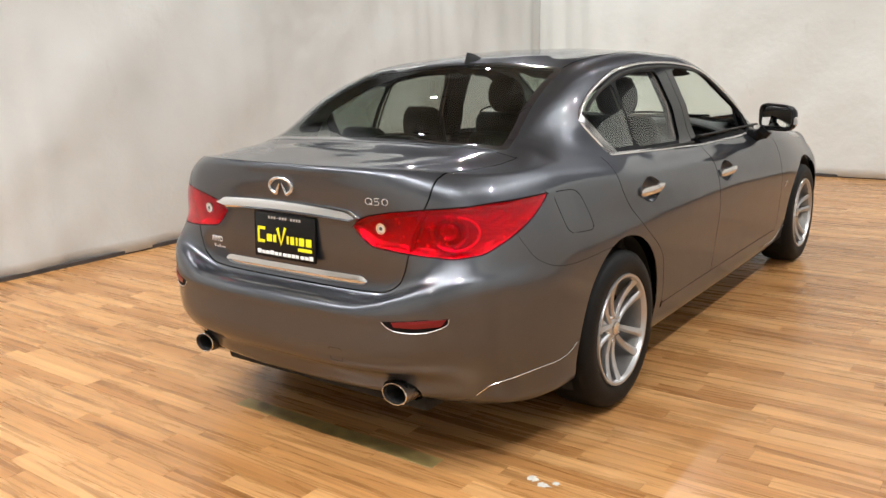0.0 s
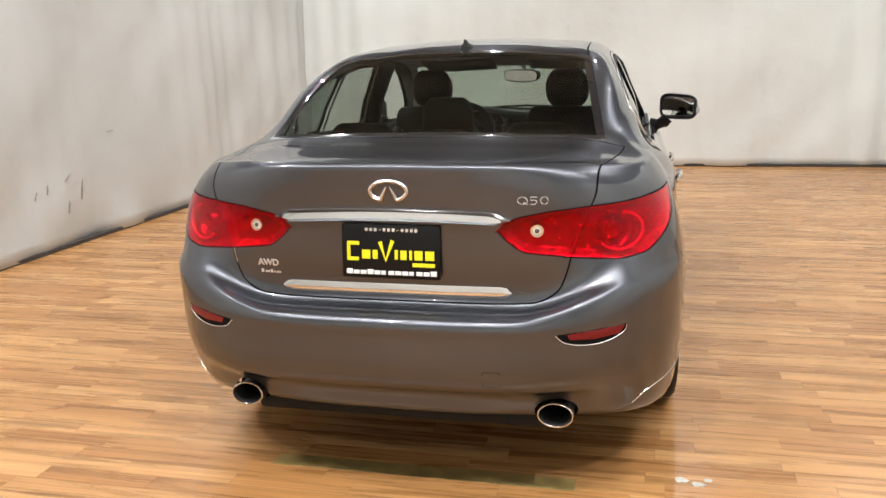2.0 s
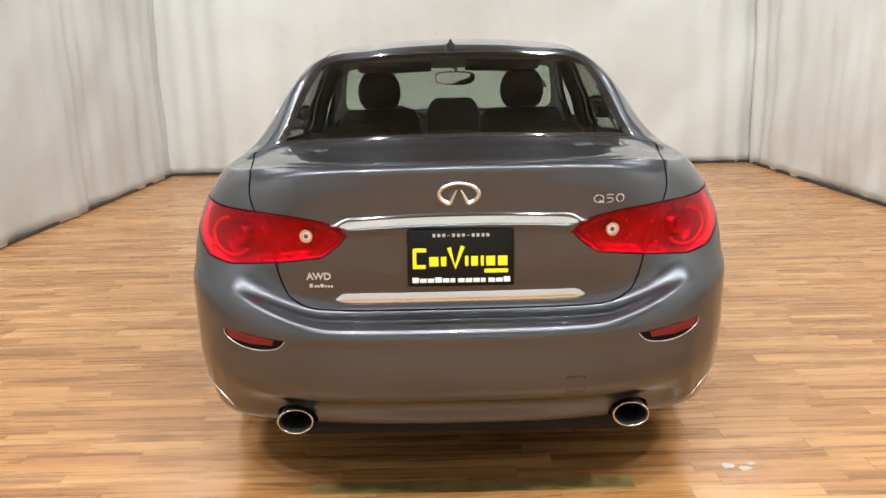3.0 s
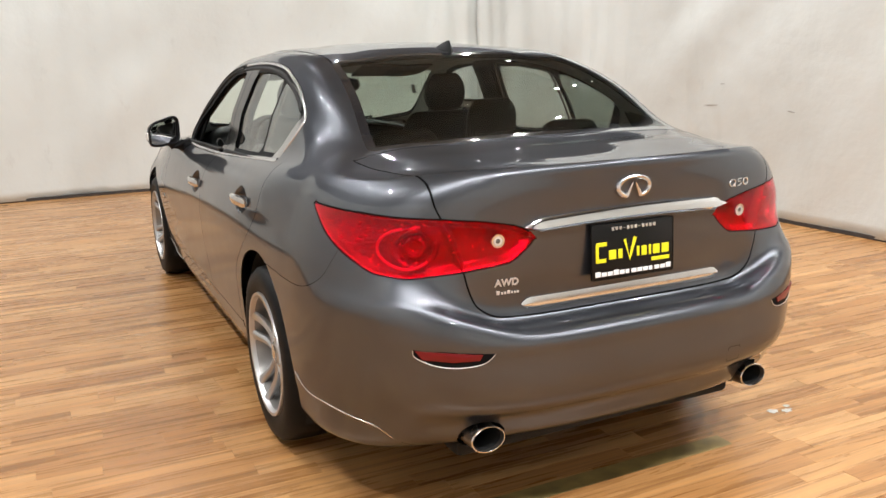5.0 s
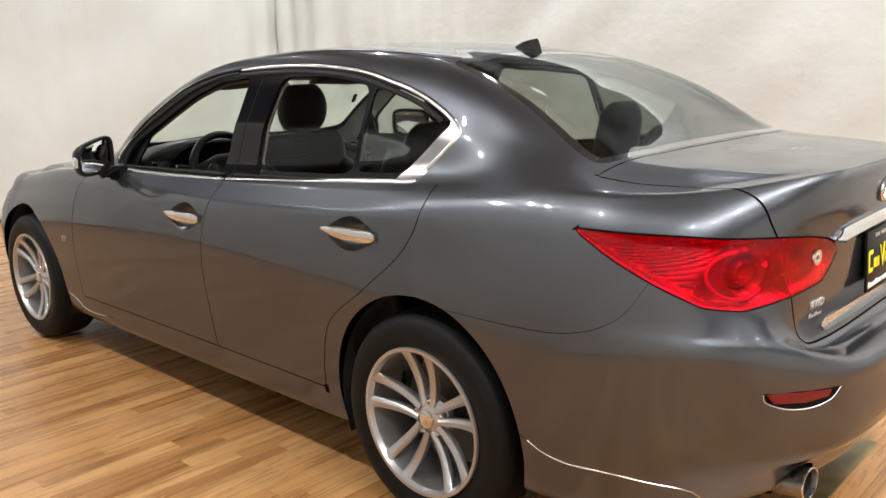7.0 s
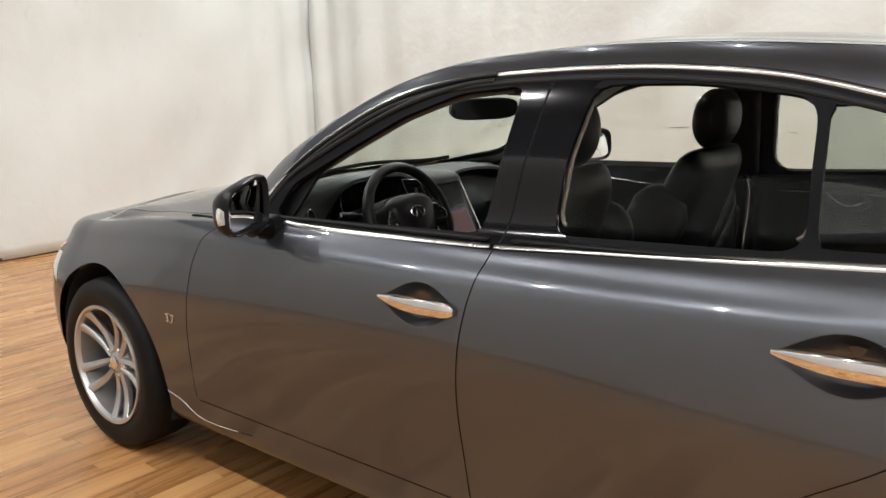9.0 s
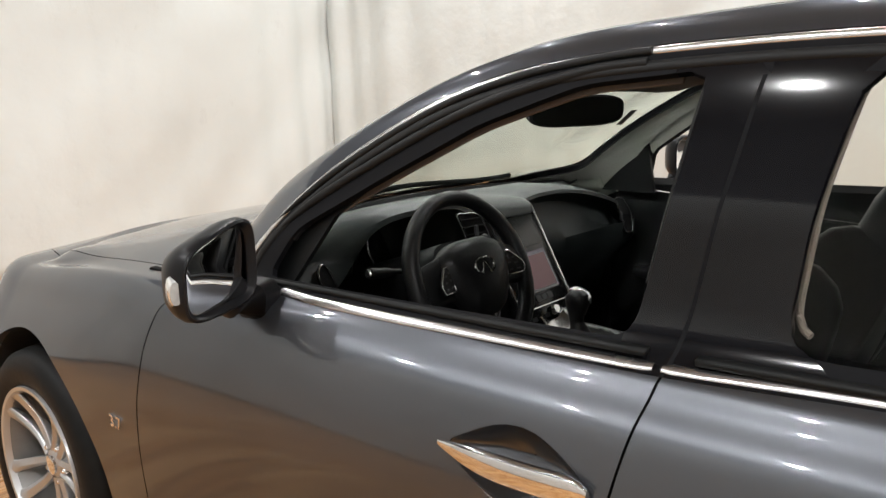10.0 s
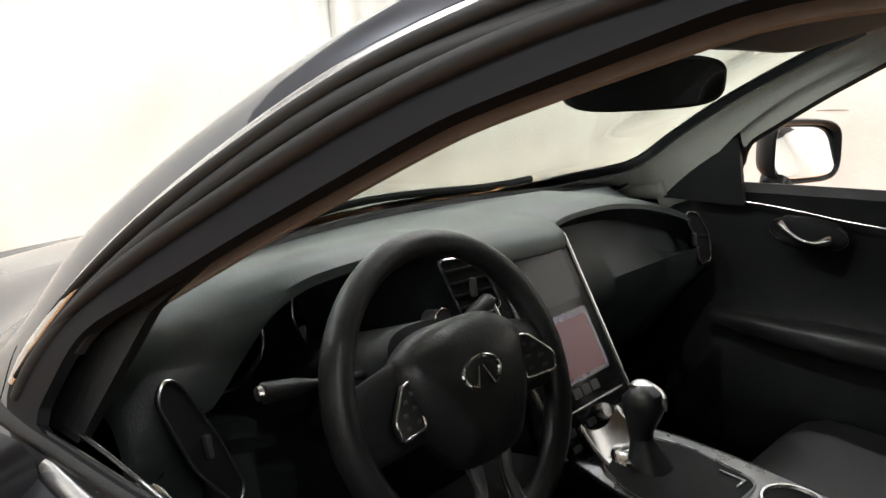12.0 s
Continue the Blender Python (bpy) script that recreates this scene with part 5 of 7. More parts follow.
# bumper reflectors, towing cover, exhaust tips
for s in (1, -1):
    low_edge = smooth_line([(0.512, 0.592), (0.54, 0.568), (0.6, 0.558), (0.66, 0.564), (0.705, 0.585), (0.712, 0.606)], 5)
    loop = [(s * p.x, p.y) for p in low_edge] + [(s * 0.64, 0.603), (s * 0.56, 0.596)]
    bm = bmesh.new()
    sheet(bm, loop, on_rear, 0.0015)
    pocket = part("reflector", bm, SEAM, CAR, "red reflector in a black pocket")
    bm = bmesh.new()
    sheet(bm, [(s * 0.552, 0.576), (s * 0.62, 0.573), (s * 0.69, 0.58), (s * 0.706, 0.604), (s * 0.64, 0.601), (s * 0.545, 0.592)], on_rear, 0.004)
    part("reflector_lens", bm, RED_DARK, pocket, "dark red reflector lens")
    # Silver bead added for the light line on the pocket's body-coloured lower edge.
    bm = bmesh.new()
    tube(bm, [on_rear(s * p.x, p.y - 0.002)[0] + on_rear(s * p.x, p.y)[1] * 0.001 for p in low_edge], 0.0013, 6)
    part("reflector_glint", bm, BADGE, pocket)
    tip = tagged(new("exhaust_tip"), "oval chrome exhaust tip")
    tip.parent = CAR
    tip.matrix_basis = pose(s * 0.508, -0.985, 0.316, -4, 0, 0)
    bm = bmesh.new()
    prof = [(1.0, 0.32), (1.0, 0.005), (0.985, -0.004), (0.94, -0.006), (0.9, 0.0), (0.88, 0.03)]
    revolve(bm, prof, "y", 44, Matrix.Diagonal((0.054, 1, 0.038, 1)))
    part("pipe", bm, PIPE_METAL, tip, "heat-browned steel pipe")
    loop_bar("pipe_ring", [(0.0525 * math.cos(t), -0.003, 0.0368 * math.sin(t)) for t in [2 * math.pi * k / 44 for k in range(44)]], 0.0026, CHROME, tip, "bright rolled rim")
    bm = bmesh.new()
    revolve(bm, [(0.88, 0.01), (0.86, 0.2), (0.0, 0.2)], "y", 44, Matrix.Diagonal((0.054, 1, 0.038, 1)))
    part("pipe_inside", bm, UNDER, tip, "sooty pipe inside")
    bm = bmesh.new()
    revolve(bm, [(1.26, 0.03), (1.25, 0.25), (0.0, 0.25)], "y", 36, Matrix.Diagonal((0.052, 1, 0.039, 1)))
    part("exhaust_recess", bm, UNDER, BUMPER).matrix_basis = pose(s * 0.508, -0.93, 0.312)
bm = bmesh.new()
pts = [(0.30, 0.43), (0.352, 0.43), (0.352, 0.478), (0.30, 0.478)]
edge = rounded_loop(pts, 0.006)
tube(bm, [on_rear(p[0], p[1])[0] + Vector((0, 0.0005, 0)) for p in edge], 0.0012, 5, closed=True)
part("towing_cover", bm, SEAM, BUMPER, "small square towing eye cover")

# door handles in their cups
for i, (hy, hz) in enumerate(HANDLES):
    for s in (1, -1):
        door = (FRONT_DOORS if i == 0 else REAR_DOORS)[0 if s > 0 else 1]
        bm = bmesh.new()
        rows = []
        for r, d in ((1.03, -0.0004), (0.99, 0.002), (0.93, 0.007), (0.78, 0.022), (0.45, 0.043), (0.02, 0.05)):
            row = []
            for q in CUP_LOOP:
                p, n = on_side(hy + q[0] * r, hz + q[1] * r)
                row.append(bm.verts.new((s * (p.x - d), p.y, p.z)))
            rows.append(row)
        for a, b in zip(rows, rows[1:]):
            for k in range(len(a)):
                bm.faces.new((a[k], a[(k + 1) % len(a)], b[(k + 1) % len(a)], b[k]))
        bmesh.ops.recalc_face_normals(bm, faces=bm.faces[:])
        part("handle_cup", bm, PAINT, door)
        bm = bmesh.new()
        path, rx, rn = [], [], []
        for u in [k / 20 for k in range(21)]:
            y = hy + 0.126 - u * 0.246
            p, n = on_side(y, hz)
            path.append((s * (p.x + 0.009 + 0.014 * math.sin(math.pi * min(1.0, 0.08 + u))), y, hz + 0.006 - 0.004 * u))
            grow = math.sin(math.pi / 2 * min(1.0, 0.1 + u / 0.6)) ** 0.8
            k = max(0.06, grow * (1.0 if u < 0.84 else math.sqrt(max(0.16, 1 - ((u - 0.84) / 0.17) ** 2))))
            rx.append(0.0105 * k)
            rn.append(0.0205 * k)
        pad(bm, path, rx, rn, 2.5, 18)
        part("door_handle", bm, CHROME, door, "chrome pull handle")

# door mirrors
MIRROR_SHELL = plain("mirror_shell", (0.008, 0.008, 0.009), 0.32, spread=0.1, Specular_IOR_Level=0.16)


def oval_rings(bm, rows, power=4.0, sides=40, lean=0.0, close=True):
    """Superellipse rings in planes across y: rows of (y, half width, half height)."""
    rings = []
    for y, rx, rz in rows:
        row = []
        for k in range(sides):
            t = 2 * math.pi * k / sides
            c, w = math.cos(t), math.sin(t)
            x = math.copysign(abs(c) ** (2 / power), c) * rx
            z = math.copysign(abs(w) ** (2 / power), w) * rz
            row.append(bm.verts.new((x, y, z * (1 + 0.7 * lean * x / 0.1) + lean * x)))
        rings.append(row)
    for a, b in zip(rings, rings[1:]):
        for k in range(sides):
            bm.faces.new((a[k], a[(k + 1) % sides], b[(k + 1) % sides], b[k]))
    if close:
        bm.faces.new(rings[-1])
    bmesh.ops.recalc_face_normals(bm, faces=bm.faces[:])


for s in (1, -1):
    mir = tagged(new("door_mirror"), "dark door mirror on a stalk")
    mir.parent = CAR
    at = (pose(-0.935, 1.85, 1.016, 0, 0, 9) @ Matrix.Diagonal((0.84, 0.8, 0.97, 1))) if s < 0 else (pose(0.955, 1.855, 1.043, 0, 0, -22) @ Matrix.Diagonal((1.1, 0.8, 0.98, 1)))
    lean = 0.17 if s < 0 else -0.05
    bm = bmesh.new()
    oval_rings(bm, [(0.014, 0.087, 0.062), (0.0, 0.091, 0.066), (-0.006, 0.096, 0.071), (-0.002, 0.1, 0.075), (0.02, 0.102, 0.077), (0.05, 0.097, 0.072), (0.08, 0.086, 0.06), (0.105, 0.066, 0.044), (0.122, 0.036, 0.024), (0.128, 0.01, 0.006)], lean=lean)
    part("mirror_housing", bm, MIRROR_SHELL, mir, "glossy dark mirror housing").matrix_basis = at
    bm = bmesh.new()
    oval_rings(bm, [(0.015, 0.087, 0.062), (0.0085, 0.0875, 0.0625), (0.008, 0.086, 0.061)], lean=lean)
    part("mirror_glass", bm, MIRROR, mir, "mirror glass").matrix_basis = at @ pose(0, 0.002, 0, 2 if s < 0 else -9, 0, 6 if s < 0 else 0)
    bm = bmesh.new()
    pad(bm, [(s * 0.80, 1.91, 0.938), (s * 0.84, 1.905, 0.935), (s * 0.88, 1.9, 0.952), (s * 0.9, 1.9, 0.975)], [0.04, 0.04, 0.038, 0.036], [0.036, 0.034, 0.034, 0.036], 3.0, 18)
    part("mirror_stalk", bm, MIRROR_SHELL, mir, "black mirror foot")
    bm = bmesh.new()
    pad(bm, [(s * (0.107 - 0.007 * k * k), 0.012 + 0.022 * k, -0.018) for k in range(4)], [0.012] * 4, [0.02, 0.027, 0.026, 0.016], 2.4, 14)
    part("side_indicator", bm, CLEAR, mir, "clear indicator lens").matrix_basis = at

# roof antenna
bm = bmesh.new()
roof = lambda y: on_top(0.0, y)[0].z
rows = []
for u in [k / 12 for k in range(13)]:
    y = 0.33 - 0.11 * u
    h = 0.044 * (u ** 0.9) * (1 if u < 0.85 else max(0.08, (1 - u) / 0.15))
    lean = -0.006 * u
    wdt = 0.03 * math.sin(math.pi * min(1, 0.12 + u * 0.8)) ** 0.7
    z = roof(y) - 0.004
    rows.append([bm.verts.new((sx * wdt * f, y + lean * g, z + h * g + 0.012 * (1 if g else 0) * (1 - abs(2 * u - 1) ** 6))) for sx, f, g in ((-1, 1, 0), (-1, 0.8, 0.12), (-1, 0.3, 0.6), (-1, 0.12, 1.0), (1, 0.12, 1.0), (1, 0.3, 0.6), (1, 0.8, 0.12), (1, 1, 0))])
for a, b in zip(rows, rows[1:]):
    for k in range(7):
        bm.faces.new((a[k], a[k + 1], b[k + 1], b[k]))
bm.faces.new(rows[-1])
bmesh.ops.recalc_face_normals(bm, faces=bm.faces[:])
part("roof_antenna", bm, SEAL, CAR, "dark shark-fin antenna")

# engine size badge on the fenders
for s in (1, -1):
    p, n = on_side(2.36, 0.597)
    p, n = Vector((s * p.x, p.y, p.z)), Vector((s * n.x, n.y, n.z))
    letters("badge", "3.7", 0.042, facing(p + n * 0.001, n), SATIN, CAR, 0.003, "raised chrome 3.7 badge")

# added glint beads on skirt edges behind and ahead of the wheels, amber marker
for s in (1, -1):
    for line, y0, y1 in ((skirt_z, -0.822, -0.4), (skirt_f, 2.09, 2.47)):
        bm = bmesh.new()
        pts = []
        for k in range(25):
            y = y0 + (y1 - y0) * k / 24
            p, n = on_side(y, line(y) + 0.001)
            if p is not None:
                pts.append(Vector((s * (p.x + 0.0005), p.y, p.z)))
        tube(bm, pts, 0.0022, 6)
        part("skirt_glint", bm, SATIN, CAR, "bright bead added for the glint on the skirt edge")
    bm = bmesh.new()
    sheet(bm, [(3.19, 0.752), (3.26, 0.72), (3.36, 0.703), (3.355, 0.728)], lambda y, z: (Vector((s * on_side(y, z)[0].x, y, z)), Vector((s * on_side(y, z)[1].x, on_side(y, z)[1].y, on_side(y, z)[1].z))), 0.003)
    part("side_marker", bm, AMBER, CAR, "amber side marker")

# torn white label scraps on the floor
rng = random.Random(12)
for cx, cy, r in ((0.9, -0.735, 0.03), (0.955, -0.752, 0.026), (0.985, -0.722, 0.018)):
    bm = bmesh.new()
    ring_pts = [(cx + r * rng.uniform(0.5, 1.2) * math.cos(t), cy + 0.7 * r * rng.uniform(0.5, 1.2) * math.sin(t)) for t in [2 * math.pi * k / 14 for k in range(14)]]
    vs = [bm.verts.new((x, y, 0.0014)) for x, y in ring_pts]
    ws = [bm.verts.new((x, y, -0.0002)) for x, y in ring_pts]
    bm.faces.new(vs)
    for k in range(14):
        bm.faces.new((vs[k], ws[k], ws[(k + 1) % 14], vs[(k + 1) % 14]))
    bmesh.ops.recalc_face_normals(bm, faces=bm.faces[:])
    tagged(part("label_scrap", bm, SCRAP, smooth=False), "torn white label scrap stuck to the wooden floor", "scrap", "label scraps")


# ---- cabin ----
def ribbon(bm, rows):
    """A sheet through rows of points."""
    vs = [[bm.verts.new(p) for p in row] for row in rows]
    for a, b in zip(vs, vs[1:]):
        for i in range(len(a) - 1):
            bm.faces.new((a[i], a[i + 1], b[i + 1], b[i]))


def solid(name, rows, material, parent, label="", thick=0.01):
    bm = bmesh.new()
    ribbon(bm, rows)
    bmesh.ops.recalc_face_normals(bm, faces=bm.faces[:])
    ob = part(name, bm, material, parent, label)
    s = ob.modifiers.new("thickness", "SOLIDIFY")
    s.thickness, s.offset = thick, 0
    return ob


def plate(name, pts, r, thick, material, parent, m, label=""):
    """A flat rounded plate in the pose m."""
    bm = bmesh.new()
    lp = rounded_loop(pts, r)
    top = [bm.verts.new((p[0], p[1], thick)) for p in lp]
    bot = [bm.verts.new((p[0], p[1], 0.0)) for p in lp]
    bm.faces.new(top)
    bm.faces.new(bot[::-1])
    for i in range(len(lp)):
        j = (i + 1) % len(lp)
        bm.faces.new((top[i], bot[i], bot[j], top[j]))
    bmesh.ops.recalc_face_normals(bm, faces=bm.faces[:])
    ob = part(name, bm, material, parent, label)
    ob.matrix_basis = m
    return ob


# floor and tunnel
bm = bmesh.new()
box(bm, (-0.74, -0.1, 0.24), (0.74, 2.35, 0.28), 0.01)
box(bm, (-0.14, 0.3, 0.27), (0.14, 2.3, 0.46), 0.04)
part("cabin_floor", bm, CARPET, CAR, "black carpet")
bm = bmesh.new()
box(bm, (-0.78, 2.22, 0.25), (0.78, 2.36, 0.93), 0.03)
part("bulkhead", bm, UNDER, CAR)
bm = bmesh.new()
box(bm, (-0.74, -0.2, 0.3), (0.74, -0.14, 1.0), 0.02)
part("rear_bulkhead", bm, UNDER, CAR)


def front_seat(s):
    lean = 0.16 if s < 0 else 0.27
    top = 1.325 - lean
    base = tagged(new("front_seat"), "black leather front seat with headrest")
    base.parent = CAR
    x = s * 0.37
    bm = bmesh.new()
    path, rx, rn = [], [], []
    for t, k in bulge(1.18, 1.72, 14, 0.1):
        path.append((x, t, 0.46 + 0.09 * (t - 1.18)))
        rx.append(0.26 * (0.85 + 0.15 * k))
        rn.append(0.085 * k)
    pad(bm, path, rx, rn, 3.2, 30)
    part("seat", bm, LEATHER, base)
    bm = bmesh.new()
    path, rx, rn = [], [], []
    for t, k in bulge(0.0, 1.0, 18, 0.12):
        path.append((x, 1.31 - lean * t, 0.47 + 0.635 * t))
        rx.append((0.255 - 0.05 * t**2) * (0.8 + 0.2 * k))
        rn.append((0.085 - 0.025 * t) * k)
    pad(bm, path, rx, rn, 3.0, 30)
    part("backrest", bm, LEATHER, base)
    for d in (-1, 1):
        bm = bmesh.new()
        path, rx, rn = [], [], []
        for t, k in bulge(0.1, 0.85, 12, 0.15):
            path.append((x + d * 0.2, (1.33 if s > 0 else 1.27) - lean * 0.96 * t, 0.48 + 0.60 * t))
            rx.append(0.055 * k)
            rn.append(0.1 * k)
        pad(bm, path, rx, rn, 2.4, 20)
        part("side_bolster", bm, LEATHER, base)
    bm = bmesh.new()
    path, rx, rn = [], [], []
    for t, k in bulge(1.105, 1.3, 14, 0.09):
        path.append((x, top - 0.12 * (t - 1.105), t))
        rx.append(0.112 * (0.5 + 0.5 * k) * (1 - 1.2 * max(0, t - 1.22)))
        rn.append(0.066 * k)
    pad(bm, path, rx, rn, 2.3, 28)
    part("headrest", bm, LEATHER, base)
    for d in (-0.06, 0.06):
        bm = bmesh.new()
        tube(bm, [(x + d, top, 1.03), (x + d, top - 0.005, 1.15)], 0.007, 8)
        part("headrest_rod", bm, CHROME, base, "chrome headrest rod")
    return base


for s in (1, -1):
    front_seat(s)

bench = tagged(new("rear_bench"), "black leather rear bench with three headrests")
bench.parent = CAR
bm = bmesh.new()
path, rx, rn = [], [], []
for t, k in bulge(0.08, 0.62, 12, 0.1):
    path.append((0, t, 0.43 + 0.1 * (t - 0.08)))
    rx.append(0.66)
    rn.append(0.09 * k)
pad(bm, path, rx, rn, 4.5, 40)
part("seat", bm, LEATHER, bench)
bm = bmesh.new()
path, rx, rn = [], [], []
for t, k in bulge(0.0, 1.0, 14, 0.12):
    path.append((0, 0.14 - 0.2 * t, 0.46 + 0.54 * t))
    rx.append(0.64 - 0.06 * t)
    rn.append(0.075 * k)
pad(bm, path, rx, rn, 4.5, 40)
part("backrest", bm, LEATHER, bench)
for x, w, top in ((-0.36, 0.14, 1.125), (0.0, 0.102, 1.225), (0.36, 0.14, 1.125)):
    bm = bmesh.new()
    path, rx, rn = [], [], []
    for t, k in bulge(0.98, top, 12, 0.08):
        path.append((x, -0.09 - 0.15 * (t - 0.98), t))
        rx.append(w * (0.55 + 0.45 * k))
        rn.append(0.055 * k)
    pad(bm, path, rx, rn, 2.4, 26)
    part("headrest", bm, LEATHER, bench)
bm = bmesh.new()
rows = [[(x, y, 1.0 + 0.015 * (1 - (x / 0.62) ** 2) + 0.1 * (-0.1 - y)) for x in [-0.6 + 1.2 * i / 12 for i in range(13)]] for y in (-0.1, -0.2, -0.3, -0.4, -0.46)]
solid("parcel_shelf", rows, SOFT, CAR, "black parcel shelf")
bm = bmesh.new()
pad(bm, [(-0.155, -0.31, 1.05), (-0.13, -0.31, 1.056), (-0.09, -0.31, 1.063), (0.0, -0.31, 1.066), (0.09, -0.31, 1.063), (0.13, -0.31, 1.056), (0.155, -0.31, 1.05)], [0.03, 0.036, 0.04, 0.04, 0.04, 0.036, 0.03], [0.02, 0.038, 0.05, 0.053, 0.05, 0.038, 0.02], 3.0, 20)
BRAKE_LAMP = part("high_brake_lamp", bm, BLACK, CAR, "black high brake lamp on the shelf")
bm = bmesh.new()
box(bm, (-0.1, -0.356, 1.074), (0.1, -0.348, 1.088), 0.003)
part("lamp_lens", bm, LABEL_GREY, BRAKE_LAMP, "grey-green lens strip")

# door cards
for s in (1, -1):
    for k, (y0, y1) in enumerate(((1.13, 2.12), (0.18, 1.06))):
        door = (FRONT_DOORS if k == 0 else REAR_DOORS)[0 if s > 0 else 1]
        n = 20
        rows = []
        for i in range(n + 1):
            y = y0 + (y1 - y0) * i / n
            row = []
            belt = spline([(0.0, 1.02), (0.4, 0.995), (1.1, 0.968), (1.9, 0.95), (2.15, 0.945)], y)[0] + (0.034 if s > 0 and k == 0 else 0.008)
            for z, d in ((0.34, 0.1), (0.5, 0.12), (0.62, 0.13), (0.68, 0.1), (0.78, 0.09), (0.88, 0.085)):
                p, _ = on_side(max(y, 0.45) if z < 0.7 else y, z)
                row.append((s * (p.x - d), y, z))
            row.append((s * 0.755, y, belt - 0.012))
            row.append((s * 0.77, y, belt + 0.004))
            row.append((s * 0.785, y, belt + 0.002))
            rows.append(row)
        solid("door_card", rows, DARK_SOFT, door, "black soft door lining", 0.008)
        bm = bmesh.new()
        path = [(s * (0.735), y0 + 0.1 + (y1 - y0 - 0.25) * i / 8, 0.66 + 0.02 * i / 8) for i in range(9)]
        pad(bm, path, [0.04, 0.042, 0.042, 0.042, 0.042, 0.042, 0.04, 0.03, 0.015], [0.03, 0.035, 0.035, 0.035, 0.035, 0.035, 0.03, 0.025, 0.015], 2.8, 18)
        part("armrest", bm, LEATHER, door)
        bm = bmesh.new()
        strip_z = along([(0.2, 0.93), (1.0, 0.92), (1.2, 0.9), (1.67, 0.93), (1.844, 0.949), (2.0, 0.957)])
        tube(bm, [(s * 0.741, y, strip_z(y)) for y in [y0 + 0.1 + (y1 - y0 - 0.2) * i / 14 for i in range(15)]], 0.0024, 8)
        part("trim_strip", bm, SATIN, door, "bright metal trim strip")
        hy = y0 + (0.634 if k == 0 else 0.54)
        bm = bmesh.new()
        pad(bm, [(s * 0.745, hy - 0.075, 0.897), (s * 0.738, hy - 0.05, 0.897), (s * 0.735, hy, 0.899), (s * 0.738, hy + 0.05, 0.902), (s * 0.745, hy + 0.075, 0.904)], [0.004, 0.012, 0.014, 0.012, 0.004], [0.012, 0.032, 0.036, 0.032, 0.012], 2.4, 20)
        part("handle_bowl", bm, SEAM, door, "black bowl of the inner handle")
        if k == 0:
            loop_bar("bowl_rim", [(s * 0.733, hy + 0.082 * math.cos(t), 0.899 + 0.006 * math.cos(t) + 0.034 * math.sin(t)) for t in [2 * math.pi * i / 28 for i in range(28)]], 0.0008, TRIM_METAL, door, "thin bright rim of the handle bowl")
        bm = bmesh.new()
        tube(bm, smooth_line([(s * 0.722, hy + 0.055, 0.918), (s * 0.712, hy + 0.032, 0.903), (s * 0.708, hy, 0.888), (s * 0.712, hy - 0.03, 0.886), (s * 0.722, hy - 0.052, 0.896)], 5), [0.0075, 0.009, 0.009, 0.008, 0.0065, 0.0055] + [0.0045] * 8 + [0.006, 0.0075, 0.009, 0.0105, 0.011, 0.0105, 0.009], 10)
        part("inner_handle", bm, CHROME, door, "curved chrome inner handle")

# foot of the pale pillar lining beside the dashboard
rows = []
for k in range(11):
    y = 2.09 + 0.18 * k / 10
    top = on_top(0.635, y)[0].z - 0.046
    rows.append([(on_side(y, z)[0].x - 0.034, y, z) for z in [top - (top - 0.93) * i / 6 for i in range(7)]])
solid("pillar_foot", rows, LINER, CAR, "pale foot of the pillar lining", 0.003)
# inner mirror sails
for s in (1, -1):
    bm = bmesh.new()
    lp = rounded_loop([(1.905, 0.945), (2.1, 0.945), (2.06, 1.0), (1.95, 1.083)] + ([(1.905, 1.1)] if s > 0 else [(1.86, 1.138), (1.7, 1.228), (1.66, 1.2), (1.81, 1.085)]), 0.004)
    lean = lambda z: 0.44 * max(0.0, z - 0.995)
    near = [bm.verts.new((s * (0.733 - lean(p[1])), p[0], p[1])) for p in lp]
    far = [bm.verts.new((s * (0.745 - lean(p[1])), p[0], p[1])) for p in lp]
    bm.faces.new(near)
    bm.faces.new(far[::-1])
    for i in range(len(lp)):
        j = (i + 1) % len(lp)
        bm.faces.new((near[i], far[i], far[j], near[j]))
    bmesh.ops.recalc_face_normals(bm, faces=bm.faces[:])
    part("mirror_sail", bm, DARK_SOFT, FRONT_DOORS[0 if s > 0 else 1], "black triangular cover behind the mirror")

for s in (1, -1):
    bm = bmesh.new()
    box(bm, (min(s * 0.765, s * 0.785), 2.08, 0.3), (max(s * 0.765, s * 0.785), 2.37, 0.93), 0.004)
    part("kick_panel", bm, SEAM, CAR, "black kick panel in the footwell")

# dashboard: profile sections from door to door
DASH_TOP = along([(-0.668, 0.925), (-0.654, 0.946), (-0.634, 0.972), (-0.591, 1.0), (-0.518, 1.03), (-0.45, 1.042), (-0.4, 1.046), (-0.3, 1.046), (-0.2, 1.042), (-0.1, 1.022), (0.05, 1.008), (0.125, 1.0), (0.15, 0.999), (0.22, 1.008), (0.31, 1.01), (0.42, 0.997), (0.54, 0.97), (0.64, 0.935), (0.7, 0.905), (0.74, 0.885)])
DASH_EDGE = along([(-0.668, 1.99), (-0.6, 1.975), (-0.53, 1.962), (-0.45, 1.955), (-0.4, 1.955), (-0.2, 1.95), (0.0, 1.945), (0.11, 1.945), (0.135, 1.96), (0.16, 2.0), (0.3, 2.0), (0.5, 1.995), (0.64, 1.985), (0.74, 1.99)])
